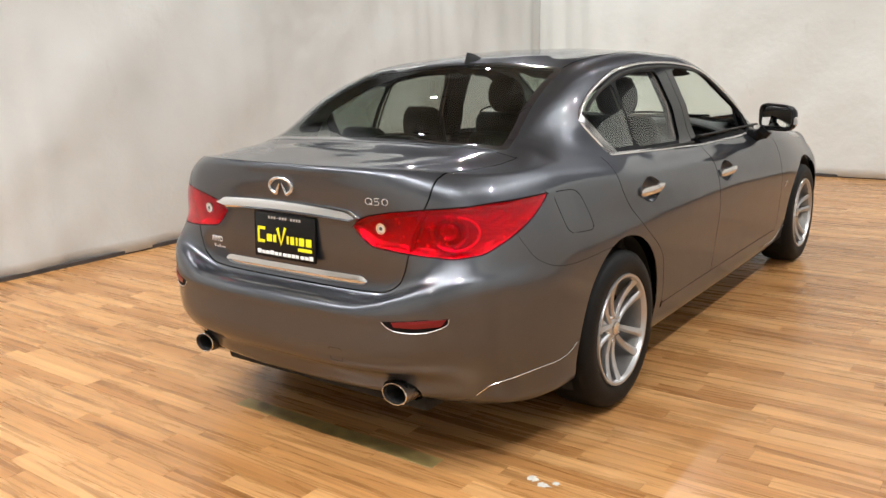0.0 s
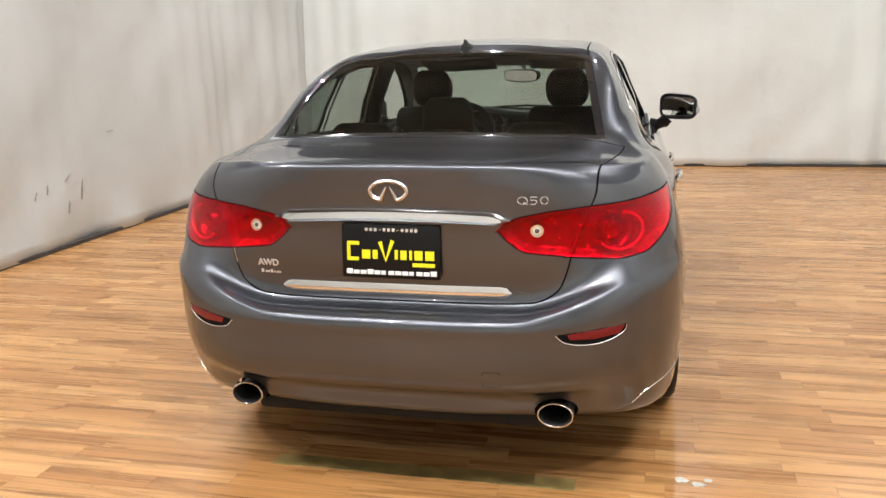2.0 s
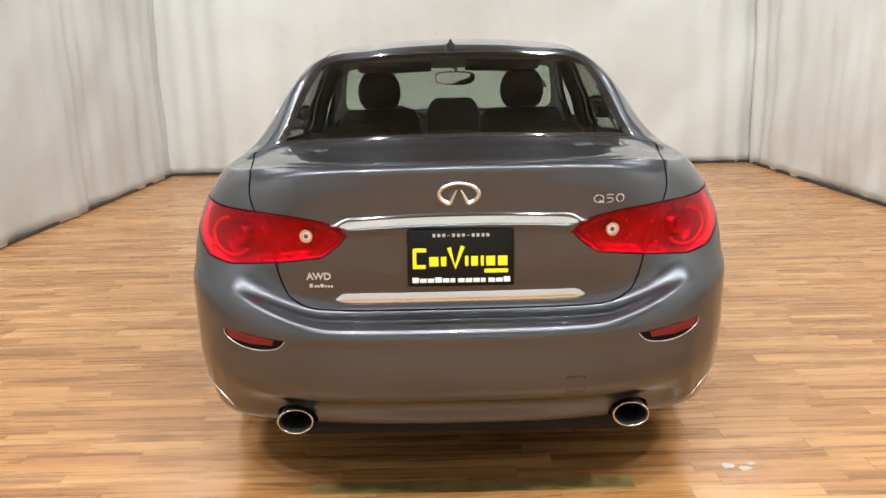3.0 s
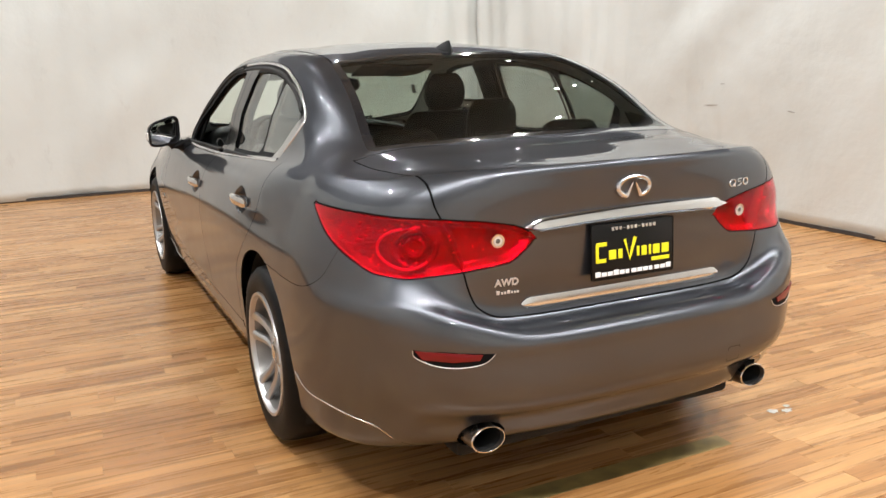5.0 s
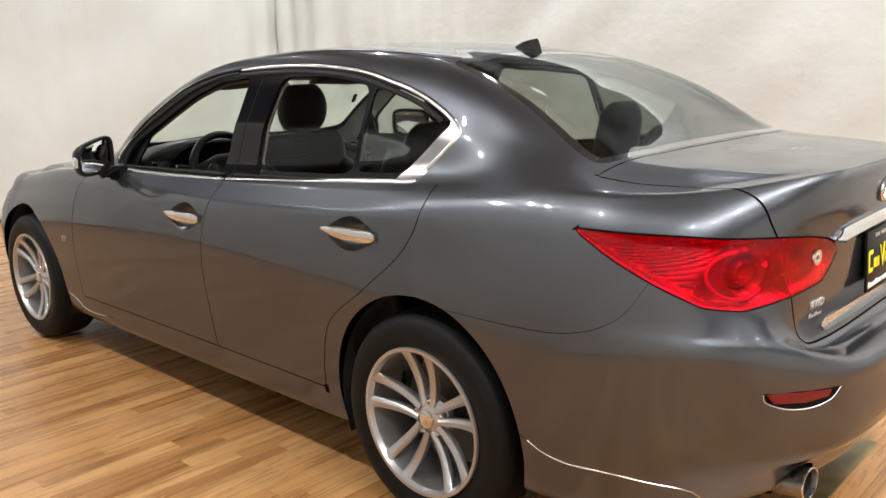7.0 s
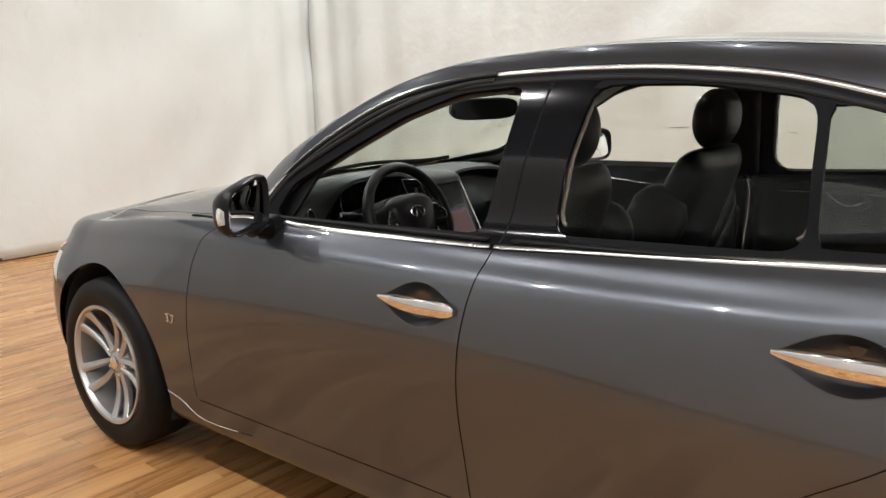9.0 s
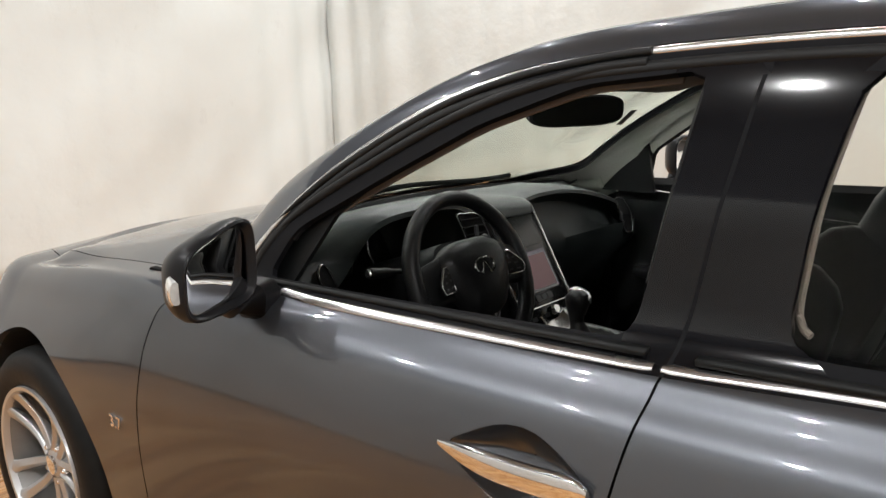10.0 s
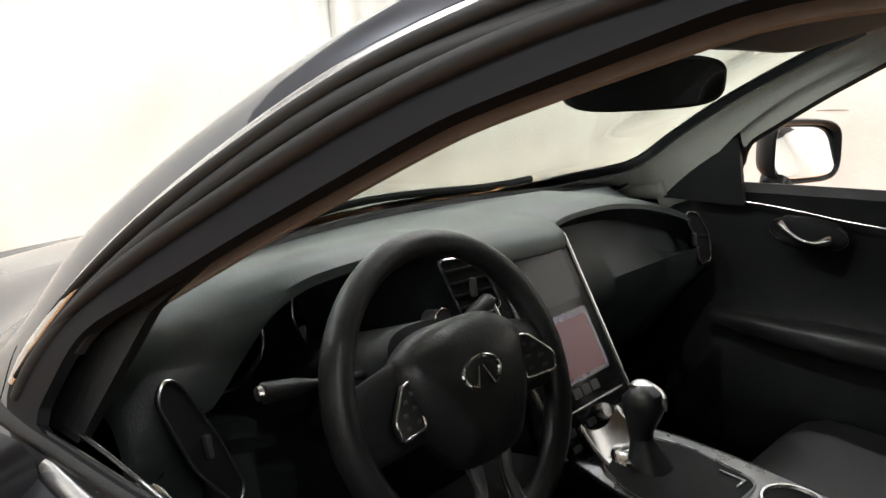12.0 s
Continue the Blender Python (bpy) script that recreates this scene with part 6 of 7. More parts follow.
DASH_HOLE = along([(-0.57, 0.0), (-0.53, 0.04), (-0.49, 0.18), (-0.35, 0.22), (-0.22, 0.18), (-0.17, 0.03), (-0.13, 0.0)])
DASH_LIP = along([(-0.668, 0.85), (-0.6, 0.87), (-0.57, 0.895), (-0.53, 0.944), (-0.476, 0.998), (-0.4, 1.02), (-0.2, 1.02), (-0.12, 0.985), (0.0, 0.97), (0.125, 0.97), (0.16, 0.985), (0.3, 0.992), (0.42, 0.98), (0.54, 0.952), (0.64, 0.918), (0.74, 0.87)])
rows = []
for i in range(97):
    x = -0.668 + 1.408 * i / 96
    zt, ye = DASH_TOP(x), DASH_EDGE(x)
    h = DASH_HOLE(x) if -0.57 < x < -0.13 else 0.0
    lip = min(max(0.016, zt - DASH_LIP(x)), 0.11)
    e = 0.3 if x < -0.57 else 1.0
    upper = [(x, 2.335 - 0.32 * x * x, 0.984 - 0.04 * x * x - 0.9 * max(0.0, abs(x) - 0.6)), (x, 2.2 - 0.1 * x * x, min(max(zt, 0.985), 1.004) - 0.003 if abs(x) < 0.6 else zt), (x, ye + 0.1, zt - max(0.0, zt - 1.01) * 0.25), (x, ye + 0.045, zt - 0.08 * lip), (x, ye + 0.018, zt - 0.3 * lip), (x, ye + 0.005, zt - 0.65 * lip), (x, ye + 0.003, zt - lip)]
    k = max(0.0, min(1.0, (x - 0.125) / 0.04))
    plain_face = [(x, ye + 0.012 * e + h * 0.7, zt - lip - 0.01), (x, ye + 0.03 * e + h, zt - lip - 0.03), (x, ye + 0.05 * e + h, 0.83), (x, ye + 0.06 * e + h * 0.9, 0.79), (x, ye + 0.1 + h * 0.5, 0.69), (x, ye + 0.16, 0.58), (x, ye + 0.25, 0.45)]
    # under the brow in front of the passenger: a hollow panel that swells forward before it rolls under
    hollow = [(x, ye + 0.035, zt - lip - 0.006), (x, ye + 0.05, zt - lip - 0.03), (x, ye + 0.022, zt - lip - 0.085), (x, ye - 0.012, 0.855), (x, ye - 0.008, 0.8), (x, ye + 0.05, 0.73), (x, ye + 0.25, 0.45)]
    rows.append(upper + [tuple(Vector(a).lerp(Vector(b), k)) for a, b in zip(plain_face, hollow)])
DASH = solid("dashboard", rows, SOFT, CAR, "black soft-touch dashboard", 0.006)
bm = bmesh.new()
tube(bm, [(x, 2.325 - 0.32 * x * x, 0.986 - 0.04 * x * x) for x in [-0.64 + 1.28 * i / 20 for i in range(21)]], 0.015, 8)
part("dash_edge_seal", bm, SEAM, DASH)

# instrument cluster
for x in (-0.45, -0.25):
    bm = bmesh.new()
    revolve(bm, [(0.0, 0.02), (0.066, 0.02), (0.07, -0.01), (0.075, -0.012), (0.078, 0.02)], "y", 36)
    part("dial", bm, GLOSS_BLACK, DASH, "dark round dial").matrix_basis = pose(x, 2.15, 0.915, -14)
    loop_bar("dial_ring", [(0.072 * math.cos(t), 0, 0.072 * math.sin(t)) for t in [2 * math.pi * k / 36 for k in range(36)]], 0.0022, SATIN, DASH, "thin bright dial ring", pose(x, 2.135, 0.915, -14))


def vent(m, pts, parent, bars=5):
    """An air vent: bright surround, black box and slats."""
    plate("vent_box", pts, 0.012, 0.004, SEAM, parent, m, "black vent recess")
    lp = rounded_loop(pts, 0.014)
    loop_bar("vent_surround", [(p[0], p[1], 0.006) for p in lp], 0.0022, SATIN, parent, "bright vent surround", m)
    xs, ys = [p[0] for p in pts], [p[1] for p in pts]
    for k in range(1, bars):
        y = min(ys) + (max(ys) - min(ys)) * k / bars
        cross = [a[0] + (b[0] - a[0]) * (y - a[1]) / (b[1] - a[1]) for a, b in zip(lp, lp[1:] + lp[:1]) if (a[1] > y) != (b[1] > y)]
        x0, x1 = min(cross) + 0.004, max(cross) - 0.004
        bm = bmesh.new()
        box(bm, (x0, y - 0.002, 0.003), (x1, y + 0.002, 0.009), 0.001, 1)
        part("vent_slat", bm, SEAM, parent).matrix_basis = m
    bm = bmesh.new()
    box(bm, (-0.004, -0.014, 0.006), (0.004, 0.014, 0.016), 0.002)
    part("vent_tab", bm, BLACK, parent, "black vent tab").matrix_basis = m


vent(facing(Vector((-0.592, 1.955, 0.868)), Vector((0.2, -0.95, 0.12))), [(-0.052, 0.072), (-0.036, 0.093), (-0.018, 0.082), (0.018, 0.01), (0.048, -0.07), (0.03, -0.09), (-0.02, -0.02)], DASH, 1)
vent(facing(Vector((0.65, 1.985, 0.875)), Vector((-0.35, -0.9, 0.1))), [(-0.02, 0.06), (0.012, 0.062), (0.045, 0.01), (0.052, -0.055), (0.018, -0.055), (0.008, 0.0)], DASH, 2)
vent(facing(Vector((-0.147, 1.938, 0.957)), Vector((-0.1, -1, 0.1))), [(-0.06, 0.05), (0.02, 0.042), (0.06, -0.043), (-0.018, -0.048)], DASH, 5)
loop_bar("start_button_ring", [(0.017 * math.cos(t), 0, 0.017 * math.sin(t)) for t in [2 * math.pi * k / 24 for k in range(24)]], 0.0022, CHROME, DASH, "chrome ring of the start button", pose(-0.211, 1.93, 0.922, -10))
bm = bmesh.new()
revolve(bm, [(0.0, -0.002), (0.014, -0.001), (0.016, 0.004), (0.016, 0.03)], "y", 24)
part("start_button", bm, BLACK, DASH, "round black start button").matrix_basis = pose(-0.211, 1.93, 0.922, -10)

# centre stack
STACK_BLACK = plain("stack_black", (0.006, 0.006, 0.006), 0.22, spread=0.1, grain=30, Specular_IOR_Level=0.2)
STACK = tagged(new("centre_stack"), "gloss black centre stack with two screens")
STACK.parent = CAR
top_at = Vector((0.01, 1.965, 0.985))
low_at = Vector((0.01, 1.80, 0.70))
slope = (top_at - low_at).normalized()
out = Vector((1, 0, 0)).cross(slope).normalized()
if out.y > 0:
    out = -out


def stack_pose(up, x=0.01, lift=0.0):
    """A pose on the sloping stack face, up metres above its foot."""
    p = low_at + slope * up + out * lift
    p.x = x
    return facing(p, out, slope)


bm = bmesh.new()
rows = []
for u in [k / 10 for k in range(11)]:
    p = low_at + (top_at - low_at) * u
    w = 0.105 + 0.012 * u
    rows.append([(p.x - w - 0.012, p.y + 0.3, p.z - 0.05), (p.x - w, p.y + 0.004, p.z), (p.x - w + 0.01, p.y - 0.002, p.z), (p.x + w - 0.01, p.y - 0.002, p.z), (p.x + w, p.y + 0.004, p.z), (p.x + w + 0.012, p.y + 0.3, p.z - 0.05)])
solid("stack_panel", rows, STACK_BLACK, STACK, "", 0.006)
for s in (-1, 1):
    bm = bmesh.new()
    tube(bm, [low_at + (top_at - low_at) * u + Vector((s * (0.107 + 0.012 * u), -0.002, 0)) for u in [k / 10 for k in range(11)]], 0.0045, 8)
    part("stack_rail", bm, SATIN, STACK, "bright side rail")
SCREEN_UP = plain("grey_screen", (0.012, 0.012, 0.012), 0.16, Specular_IOR_Level=0.3, spread=0.1, grain=4)
SCREEN_LOW = plain("pink_screen", (0.1, 0.03, 0.038), 0.3, coat=0.1, spread=0.06, grain=4)
SCREEN_EDGE = plain("violet_screen_edge", (0.028, 0.018, 0.05), 0.2, coat=0.5)
plate("upper_screen", [(-0.085, -0.045), (0.085, -0.045), (0.088, 0.05), (-0.088, 0.05)], 0.006, 0.003, SCREEN_UP, STACK, stack_pose(0.262, 0.01, 0.004), "grey upper screen, switched off")
plate("lower_screen_edge", [(-0.08, -0.052), (0.08, -0.052), (0.084, 0.056), (-0.084, 0.056)], 0.006, 0.003, SCREEN_EDGE, STACK, stack_pose(0.145, 0.01, 0.004), "violet edge of the screen")
plate("lower_screen", [(-0.07, -0.045), (0.07, -0.045), (0.072, 0.045), (-0.072, 0.045)], 0.004, 0.003, SCREEN_LOW, STACK, stack_pose(0.145, 0.01, 0.007), "dull pink touch screen")
for k in range(3):
    plate("screen_button", [(-0.01, -0.008), (0.01, -0.008), (0.01, 0.008), (-0.01, 0.008)], 0.003, 0.003, BLACK, STACK, stack_pose(0.078, -0.014 + 0.024 * k, 0.004))
plate("disc_slot", [(-0.085, -0.0012), (0.085, -0.0012), (0.085, 0.0012), (-0.085, 0.0012)], 0.0005, 0.004, SATIN, STACK, stack_pose(0.056, 0.01, 0.004), "thin bright slot")
bm = bmesh.new()
revolve(bm, [(0.0, 0.016), (0.011, 0.016), (0.013, 0.012), (0.014, 0.0)], "z", 24)
part("volume_knob", bm, SATIN, STACK, "round metal knob").matrix_basis = stack_pose(0.036, 0.02, 0.004)
for k in range(6):
    if k != 3:
        plate("stack_button", [(-0.011, -0.006), (0.011, -0.006), (0.011, 0.006), (-0.011, 0.006)], 0.002, 0.002, SEAL, STACK, stack_pose(0.03 - 0.004 * (k % 2), -0.065 + 0.028 * k, 0.004))
for k in range(6):
    plate("stack_button", [(-0.011, -0.005), (0.011, -0.005), (0.011, 0.005), (-0.011, 0.005)], 0.002, 0.002, SEAL, STACK, stack_pose(0.006, -0.065 + 0.028 * k, 0.004))

for up in (0.2, 0.26):
    bm = bmesh.new()
    pad(bm, [(0.126, 1.95 - 0.5 * (0.27 - up), 0.7 + 0.866 * up - 0.012 + 0.006 * i) for i in range(5)], [0.003, 0.004, 0.004, 0.004, 0.003], [0.003, 0.004, 0.004, 0.004, 0.003], 2.4, 10)
    part("rail_switch", bm, SATIN, STACK, "small bright switch beside the rail")

# console with shifter
CONSOLE = tagged(new("centre_console"), "black centre console with metal trim and gear lever")
CONSOLE.parent = CAR
bm = bmesh.new()
box(bm, (-0.115, 1.3, 0.42), (0.135, 1.86, 0.622), 0.02)
part("console_body", bm, DARK_SOFT, CONSOLE)
bm = bmesh.new()
box(bm, (-0.11, 0.9, 0.42), (0.13, 1.3, 0.72), 0.03)
part("armrest", bm, LEATHER, CONSOLE, "padded leather armrest")
TOP_LOOP = [(-0.1, -0.27), (0.1, -0.27), (0.112, 0.02), (0.105, 0.14), (0.075, 0.262), (-0.075, 0.262), (-0.105, 0.14), (-0.112, 0.02)]
TOP_AT = pose(0.01, 1.58, 0.662, 6)
CONSOLE_METAL = plain("console_metal", (0.15, 0.15, 0.15), 0.28, 0.9, spread=0.15, grain=40)
plate("console_top", TOP_LOOP, 0.03, 0.006, CONSOLE_METAL, CONSOLE, TOP_AT, "dark satin metal console top")
loop_bar("console_trim", [(p[0], p[1], 0.005) for p in rounded_loop(TOP_LOOP, 0.03)], 0.0022, DARK_SOFT, CONSOLE, "black edge of the console top", TOP_AT)
plate("lever_well", [(-0.1, 0.0), (0.062, 0.0), (0.078, 0.12), (0.055, 0.185), (-0.065, 0.185), (-0.1, 0.12)], 0.022, 0.009, SEAM, CONSOLE, TOP_AT, "black sunken well round the gear lever")
loop_bar("well_rim", [(p[0], p[1], 0.01) for p in rounded_loop([(-0.102, -0.002), (0.064, -0.002), (0.08, 0.12), (0.057, 0.187), (-0.067, 0.187), (-0.102, 0.12)], 0.022)], 0.0014, CONSOLE_METAL, CONSOLE, "metal rim of the lever well", TOP_AT)
for x, y, w, d in ((0.05, 0.034, 0.002, 0.02), (0.038, 0.016, 0.011, 0.0016)):
    plate("gate_mark", [(x - w, y - d), (x + w, y - d), (x + w, y + d), (x - w, y + d)], 0.0006, 0.0115, CONSOLE_METAL, CONSOLE, TOP_AT, "small chrome edge beside the gear lever")
# bright arched plate ahead of the lever, rising to the stack
bm = bmesh.new()
rows = []
for i in range(9):
    u = i / 8
    y, z = 1.752 + 0.075 * u, 0.684 + 0.02 * u + 0.03 * u * u
    w = 0.066 - 0.012 * u
    rows.append([(0.01 + w * c, y - 0.018 * c * c, z - 0.004 * c * c) for c in [-1 + k / 6 for k in range(13)]])
solid("shift_plate", rows, TRIM_METAL, CONSOLE, "satin metal plate ahead of the gear lever", 0.004)
bm = bmesh.new()
revolve(bm, [(0.0, 0.012), (0.026, 0.012), (0.034, 0.008), (0.038, 0.0)], "z", 30)
part("shift_gate", bm, CHROME, CONSOLE, "chrome gear lever base").matrix_basis = pose(0.0, 1.745, 0.682, 8)
bm = bmesh.new()
pad(bm, [(0.0, 1.715, 0.668), (0.0, 1.72, 0.69), (0.0, 1.728, 0.715), (0.0, 1.732, 0.735)], [0.036, 0.026, 0.017, 0.015], [0.038, 0.028, 0.018, 0.016], 2.6, 22)
part("lever_boot", bm, LEATHER, CONSOLE, "creased black leather boot")
bm = bmesh.new()
pad(bm, [(0.0, 1.729, 0.715), (0.0, 1.731, 0.735), (0.0, 1.729, 0.755), (0.0, 1.727, 0.775), (0.0, 1.73, 0.792), (0.0, 1.732, 0.802), (0.0, 1.733, 0.806)], [0.0155, 0.017, 0.021, 0.0245, 0.0225, 0.014, 0.004], [0.017, 0.019, 0.026, 0.032, 0.029, 0.018, 0.004], 2.5, 22)
part("gear_knob", bm, LEATHER, CONSOLE, "black gear knob")
bm = bmesh.new()
pad(bm, smooth_line([(0.008, 1.696, 0.772), (0.011, 1.703, 0.788), (0.01, 1.72, 0.8), (0.008, 1.742, 0.805), (0.006, 1.756, 0.796)], 5), [0.003, 0.006, 0.008, 0.01, 0.0115, 0.0125, 0.0135, 0.014, 0.0145, 0.015, 0.015, 0.015, 0.0148, 0.0145, 0.014, 0.0135, 0.0125, 0.011, 0.009, 0.006, 0.003], [0.001, 0.002, 0.003, 0.0035, 0.004, 0.0045, 0.005] + [0.0055] * 8 + [0.005, 0.0045, 0.004, 0.003, 0.002, 0.001], 2.2, 18)
part("knob_cap", bm, SATIN, CONSOLE, "satin metal knob cap")
for y in (1.424, 1.522):
    bm = bmesh.new()
    revolve(bm, [(0.0, 0.004), (0.041, 0.0045), (0.0425, 0.007)], "z", 32)
    part("cup_well", bm, SEAM, CONSOLE, "black inside of the cup holder").matrix_basis = pose(0.06, y, 0.664 - 0.104 * (1.58 - y), 6)
    bm = bmesh.new()
    revolve(bm, [(0.041, 0.005), (0.043, 0.0095), (0.0465, 0.0095), (0.0485, 0.005)], "z", 32)
    part("cup_ring", bm, SATIN, CONSOLE, "metal cup holder ring").matrix_basis = pose(0.06, y, 0.664 - 0.104 * (1.58 - y), 6)

# steering wheel
WHEEL = tagged(new("steering_wheel"), "black leather steering wheel with oval emblem")
WHEEL.parent = CAR
WHEEL.matrix_basis = pose(-0.334, 1.79, 0.899, -22)
bm = bmesh.new()
tube(bm, [(0.181 * math.cos(t), 0.0, 0.181 * math.sin(t)) for t in [2 * math.pi * k / 64 for k in range(64)]], [0.0172 + 0.003 * abs(math.cos(2 * math.pi * k / 64)) ** 3 for k in range(64)], 14, closed=True)
part("wheel_rim", bm, LEATHER, WHEEL)
bm = bmesh.new()
hub_loop = rounded_loop([(-0.112, 0.052), (-0.06, 0.082), (0.06, 0.082), (0.112, 0.052), (0.094, -0.03), (0.05, -0.094), (-0.05, -0.094), (-0.094, -0.03)], 0.032, 5)
rings = []
for f, d in ((1.0, 0.0), (1.0, -0.016), (0.93, -0.03), (0.75, -0.04), (0.4, -0.045)):
    rings.append([bm.verts.new((p[0] * f, d, p[1] * f)) for p in hub_loop])
c = bm.verts.new((0, -0.047, 0))
k = len(hub_loop)
for a, b in zip(rings, rings[1:]):
    for i in range(k):
        bm.faces.new((a[i], a[(i + 1) % k], b[(i + 1) % k], b[i]))
for i in range(k):
    bm.faces.new((rings[-1][i], rings[-1][(i + 1) % k], c))
bm.faces.new(rings[0][::-1])
bmesh.ops.recalc_face_normals(bm, faces=bm.faces[:])
part("airbag_cover", bm, LEATHER, WHEEL, "padded black airbag cover")
emblem(WHEEL, Matrix.Translation((-0.006, -0.047, 0.013)) @ pose(0, 0, 0, 90), 0.031, 0.019, CHROME, 0.6)
for s in (-1, 1):
    bm = bmesh.new()
    pad(bm, [(s * (0.07 + 0.026 * i), 0.0 - 0.012 + 0.004 * i, 0.012 - 0.004 * i) for i in range(5)], [0.012] * 5, [0.05, 0.05, 0.048, 0.046, 0.044], 2.8, 18)
    part("spoke", bm, DARK_SOFT, WHEEL)
    pm = Matrix.Translation((s * 0.114, -0.026, 0.004)) @ pose(0, 0, 0, 90, 0, 0) @ pose(0, 0, 0, 0, -s * 14, 0)
    pts = [(-0.022, 0.03), (-0.002, 0.028), (0.03, -0.006), (0.027, -0.028), (-0.022, -0.026)]
    pts = [(p[0] * s, p[1]) for p in pts]
    plate("switch_panel", pts, 0.006, 0.006, SEAL, WHEEL, pm, "black switch panel")
    loop_bar("switch_surround", [(p[0], p[1], 0.006) for p in rounded_loop(pts, 0.007)], 0.0018, SATIN, WHEEL, "bright switch surround", pm)
    for bx, bz in ((-0.012, 0.016), (0.004, 0.01), (-0.01, 0.0), (0.01, -0.004), (-0.01, -0.016), (0.012, -0.018)):
        plate("switch", [(-0.0045, -0.0022), (0.0045, -0.0022), (0.0045, 0.0022), (-0.0045, 0.0022)], 0.001, 0.0072, BLACK, WHEEL, pm @ pose(bx * s, bz, 0))
bm = bmesh.new()
for s in (-1, 1):
    tube(bm, [(s * 0.03, -0.012, -0.07), (s * 0.024, -0.008, -0.12), (s * 0.036, -0.002, -0.172)], [0.014, 0.009, 0.012], 10, squash=0.6)
part("lower_spoke", bm, SATIN, WHEEL, "satin metal lower spoke")
bm = bmesh.new()
pad(bm, [(-0.345, 1.83, 0.925), (-0.345, 1.9, 0.89), (-0.345, 2.05, 0.83)], [0.06, 0.07, 0.075], [0.05, 0.06, 0.07], 3.0, 22)
part("steering_column", bm, DARK_SOFT, CAR)
for s, end in ((-1, (-0.545, 1.9, 0.93)), (1, (-0.15, 1.895, 0.945))):
    a = Vector((-0.345 + s * 0.05, 1.875, 0.915))
    e = Vector(end)
    bm = bmesh.new()
    tube(bm, [a, a.lerp(e, 0.55), a.lerp(e, 0.7), a.lerp(e, 0.97), e], [0.005, 0.006, 0.011, 0.0125, 0.009], 12)
    stalk = part("stalk", bm, DARK_SOFT, CAR, "black control stalk")
    bm = bmesh.new()
    tube(bm, [a.lerp(e, 0.98), a.lerp(e, 1.02)], [0.011, 0.008], 12)
    part("stalk_tip", bm, SATIN, stalk, "pale stalk tip")

# padded inner trim of the middle pillars with the belt guide
for s in (1, -1):
    bm = bmesh.new()
    path = []
    for k in range(9):
        z = 0.995 + 0.345 * k / 8
        p, n = on_side(1.08, z)
        path.append((s * (p.x - 0.05), 1.085 - 0.13 * (z - 0.93), z))
    pad(bm, path, [0.032] * 9, [0.058, 0.056, 0.054, 0.052, 0.05, 0.05, 0.05, 0.05, 0.05], 3.2, 20)
    part("pillar_trim", bm, DARK_SOFT, CAR, "black inner trim of the middle pillar")
# sun visors folded up under the front edge of the roof
# Visor cloth darkened to stand in for the shade under the roof.
VISOR = plain("shaded_visor_cloth", (0.05, 0.046, 0.042), 0.9, spread=0.12, grain=160, bump=0.15)
for x0, x1 in ((-0.52, -0.1), (0.1, 0.52)):
    rows = []
    for i in range(13):
        x = x0 + (x1 - x0) * i / 12
        ends = min(1.0, (0.5 - abs(i / 12 - 0.5)) * 14)
        rows.append([(x, y, on_top(x, y)[0].z - 0.03 - 0.007 * ends * e) for y, e in ((1.5, 0.3), (1.52, 1.0), (1.62, 1.0), (1.68, 0.8), (1.70 - 0.2 * max(0.0, abs(x) - 0.35), 0.2))])
    solid("sun_visor", rows, VISOR, CAR, "grey sun visor folded up, darkened for its shade", 0.012)
# inside mirror on the windscreen
RM = tagged(new("inside_mirror"), "black inside mirror on the windscreen")
RM.parent = CAR
RM.matrix_basis = pose(0.042, 1.767, 1.245, 7, 0, -30)
bm = bmesh.new()
path, rx, rn = [], [], []
for t, k in bulge(-0.018, 0.035, 10, 0.045):
    path.append((0, t, 0))
    rx.append(0.128 * (0.75 + 0.25 * (k if t > 0 else 1)))
    rn.append(0.038 * (0.4 + 0.6 * (k if t > 0 else 1)))
pad(bm, path, rx, rn, 3.6, 36)
part("mirror_housing", bm, SEAL, RM)
bm = bmesh.new()
pad(bm, [(0, -0.0195, 0), (0, -0.0215, 0)], [0.121, 0.121], [0.033, 0.033], 3.6, 36)
part("mirror_glass", bm, MIRROR, RM, "mirror glass")
bm = bmesh.new()
tube(bm, [(0, 0.02, 0.01), (-0.02, 0.05, 0.045), (-0.04, 0.06, 0.07)], [0.01, 0.011, 0.025], 12)
part("mirror_arm", bm, BLACK, RM)
p, n = on_top(0.588, 1.93)
way = Vector((-0.045, -0.081, 0.05)).normalized()
side = way.cross(n).normalized()
bm = bmesh.new()
box(bm, (-0.048, -0.011, -0.0008), (0.048, 0.011, 0.0008), 0.0004, 1)
at = Matrix((way, side, n)).transposed().to_4x4()
at.translation = p - n * 0.0055
part("windscreen_label", bm, LABEL_GREY, CAR, "small grey label at the windscreen edge").matrix_basis = at
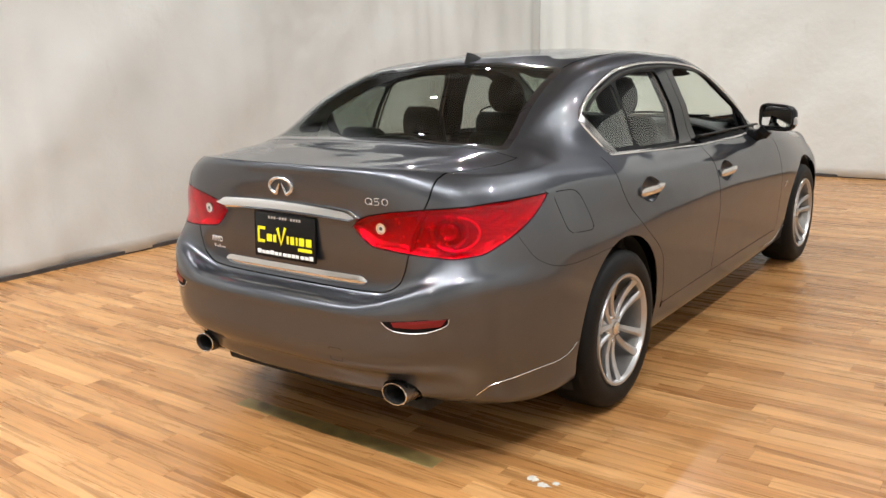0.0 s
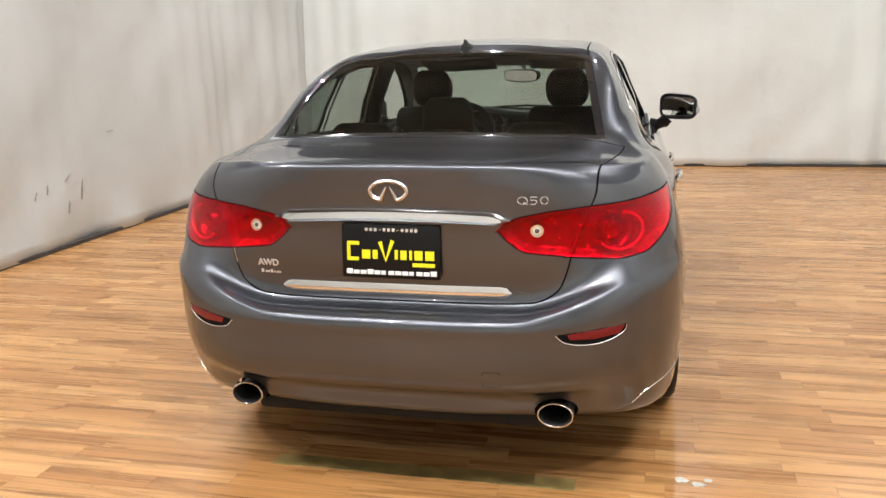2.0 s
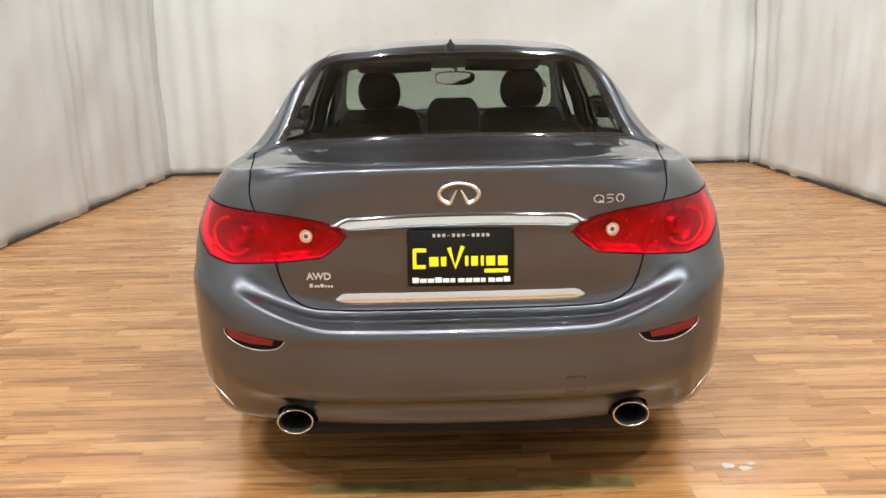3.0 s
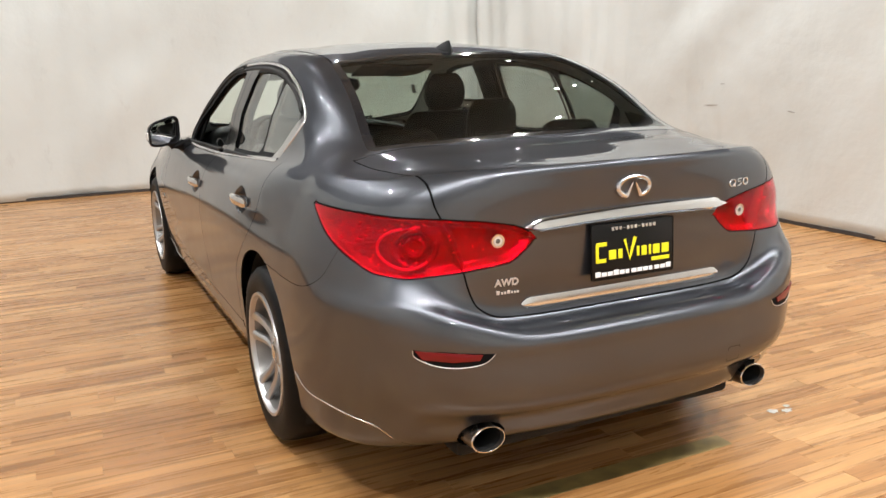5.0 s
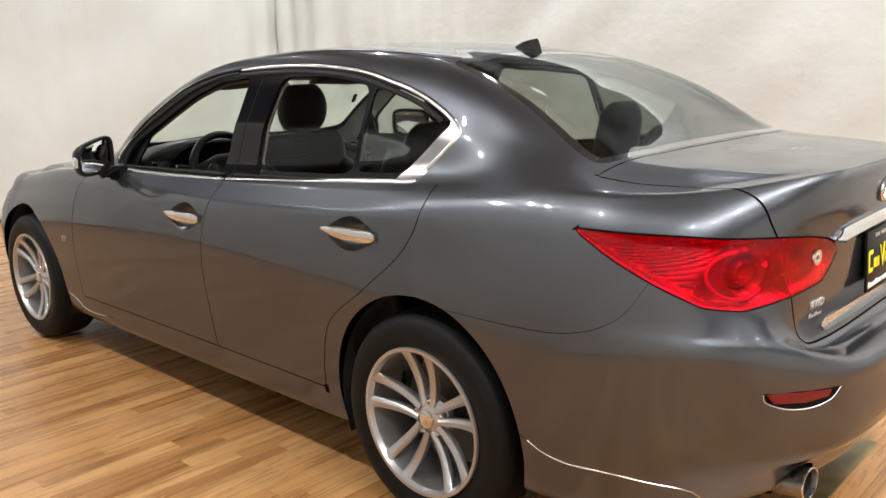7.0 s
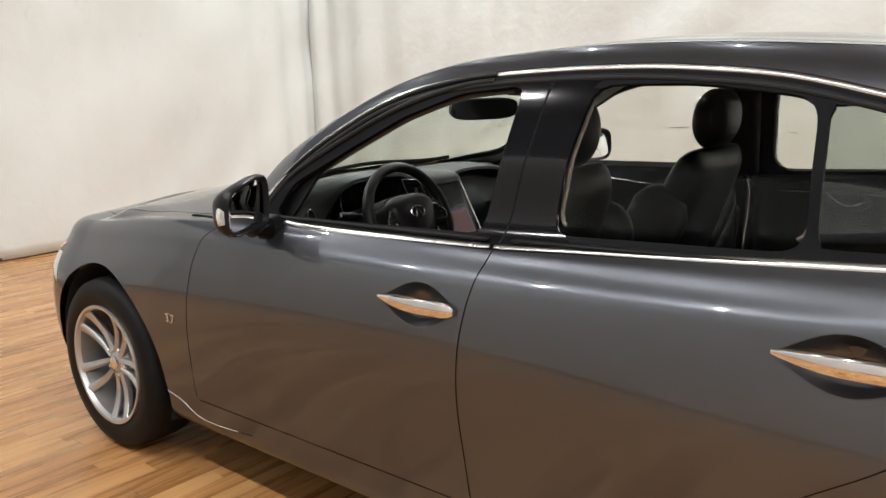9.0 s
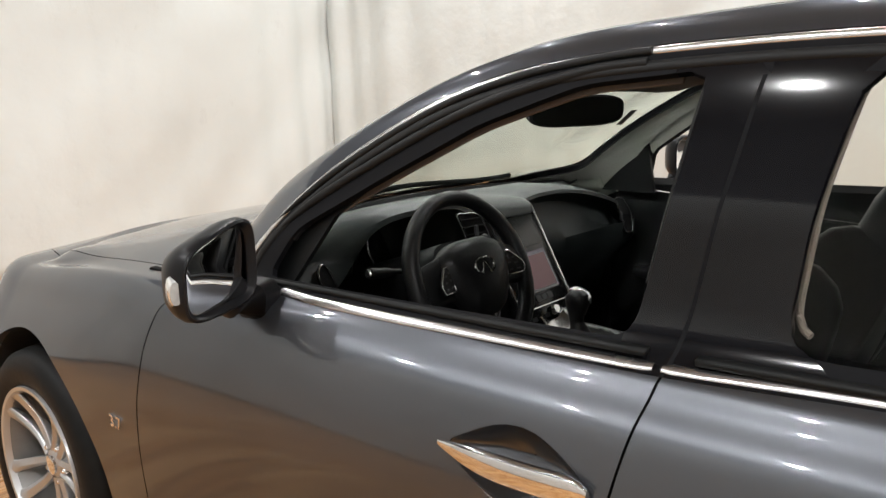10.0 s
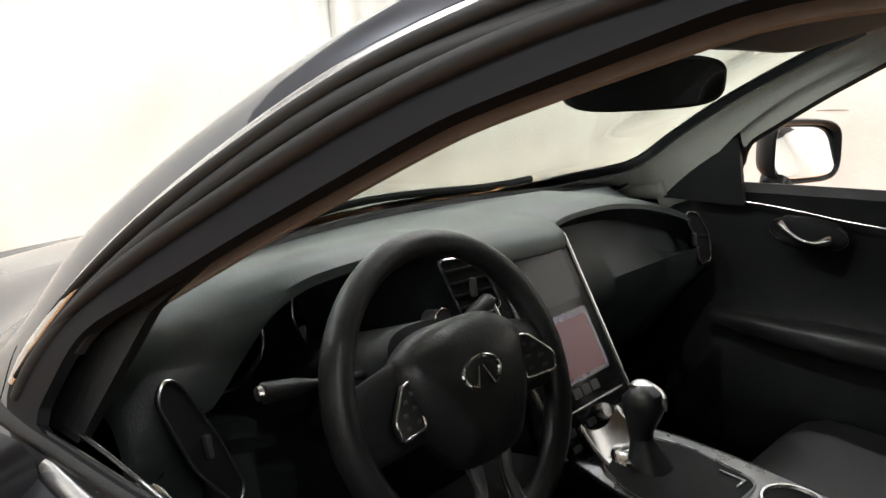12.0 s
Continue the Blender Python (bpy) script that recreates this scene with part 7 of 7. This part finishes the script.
# wiper blade resting along the foot of the windscreen
bm = bmesh.new()
pts = []
for k in range(21):
    x = -0.5 + 0.94 * k / 20
    q, n = on_top(x, 2.328 - 0.33 * x * x)
    pts.append(Vector((x, q.y, q.z)) + Vector((0, n.y, n.z)) * 0.006)
tube(bm, pts, 0.008, 8)
part("wiper_blade", bm, SEAM, CAR, "black wiper blade")


# ---- floor planks, last ----
def floor_planks():
    """Strips across the room in staggered lengths; the ones round the car's tail and flank are parts, the rest one sheet of pieces."""
    rng = random.Random(4)
    shapes = {}
    rest = bmesh.new()
    made = 0
    wide = 0.083
    y = R["y0"]
    while y < R["y1"]:
        x = R["x0"] - rng.uniform(0, 0.8)
        while x < R["x1"]:
            length = rng.choice((0.42, 0.6, 0.78, 0.96))
            lo, hi = max(x, R["x0"] - 0.05), min(x + length, R["x1"] + 0.05)
            near = -2.3 < y < -0.95 and -1.6 < lo and hi < 1.9
            lift = rng.uniform(0, 0.0006)
            if near and made < 300 and hi - lo == length:
                if length not in shapes:
                    bm = bmesh.new()
                    box(bm, (0.0003, 0.0003, -0.007), (length - 0.0003, wide - 0.0003, 0.0), 0.0005, 1)
                    me = bpy.data.meshes.new("plank")
                    bm.to_mesh(me)
                    bm.free()
                    me.materials.append(WOOD)
                    shapes[length] = me
                ob = new("plank", shapes[length])
                ob.parent = FLOOR
                ob.location = (lo, y, lift - 0.0006)
                made += 1
            elif hi - lo > 0.02:
                a, b, c, d, t = lo + 0.0004, hi - 0.0004, y + 0.0003, y + wide - 0.0003, lift - 0.0006
                top = [rest.verts.new(p) for p in ((a, c, t), (b, c, t), (b, d, t), (a, d, t))]
                bot = [rest.verts.new(p) for p in ((a, c, t - 0.006), (b, c, t - 0.006), (b, d, t - 0.006), (a, d, t - 0.006))]
                rest.faces.new(top)
                for i in range(4):
                    rest.faces.new((top[i], bot[i], bot[(i + 1) % 4], top[(i + 1) % 4]))
            x += length
        y += wide
    ob = part("planks", rest, WOOD, FLOOR, smooth=False, weld=False)
    tagged(ob, kind="stuff")


# Olive strip stands in for the greenish edge of the car's shadow.
OLIVE = plain("olive_shadow_edge", (0.27, 0.195, 0.07), 0.3, spread=0.35, grain=14)
bm = bmesh.new()
box(bm, (-0.5, -0.868, -0.004), (0.56, -0.79, 0.0009), 0.0006, 1)
part("plank", bm, OLIVE, FLOOR, "plank with the greenish shadow edge painted on in olive")
floor_planks()
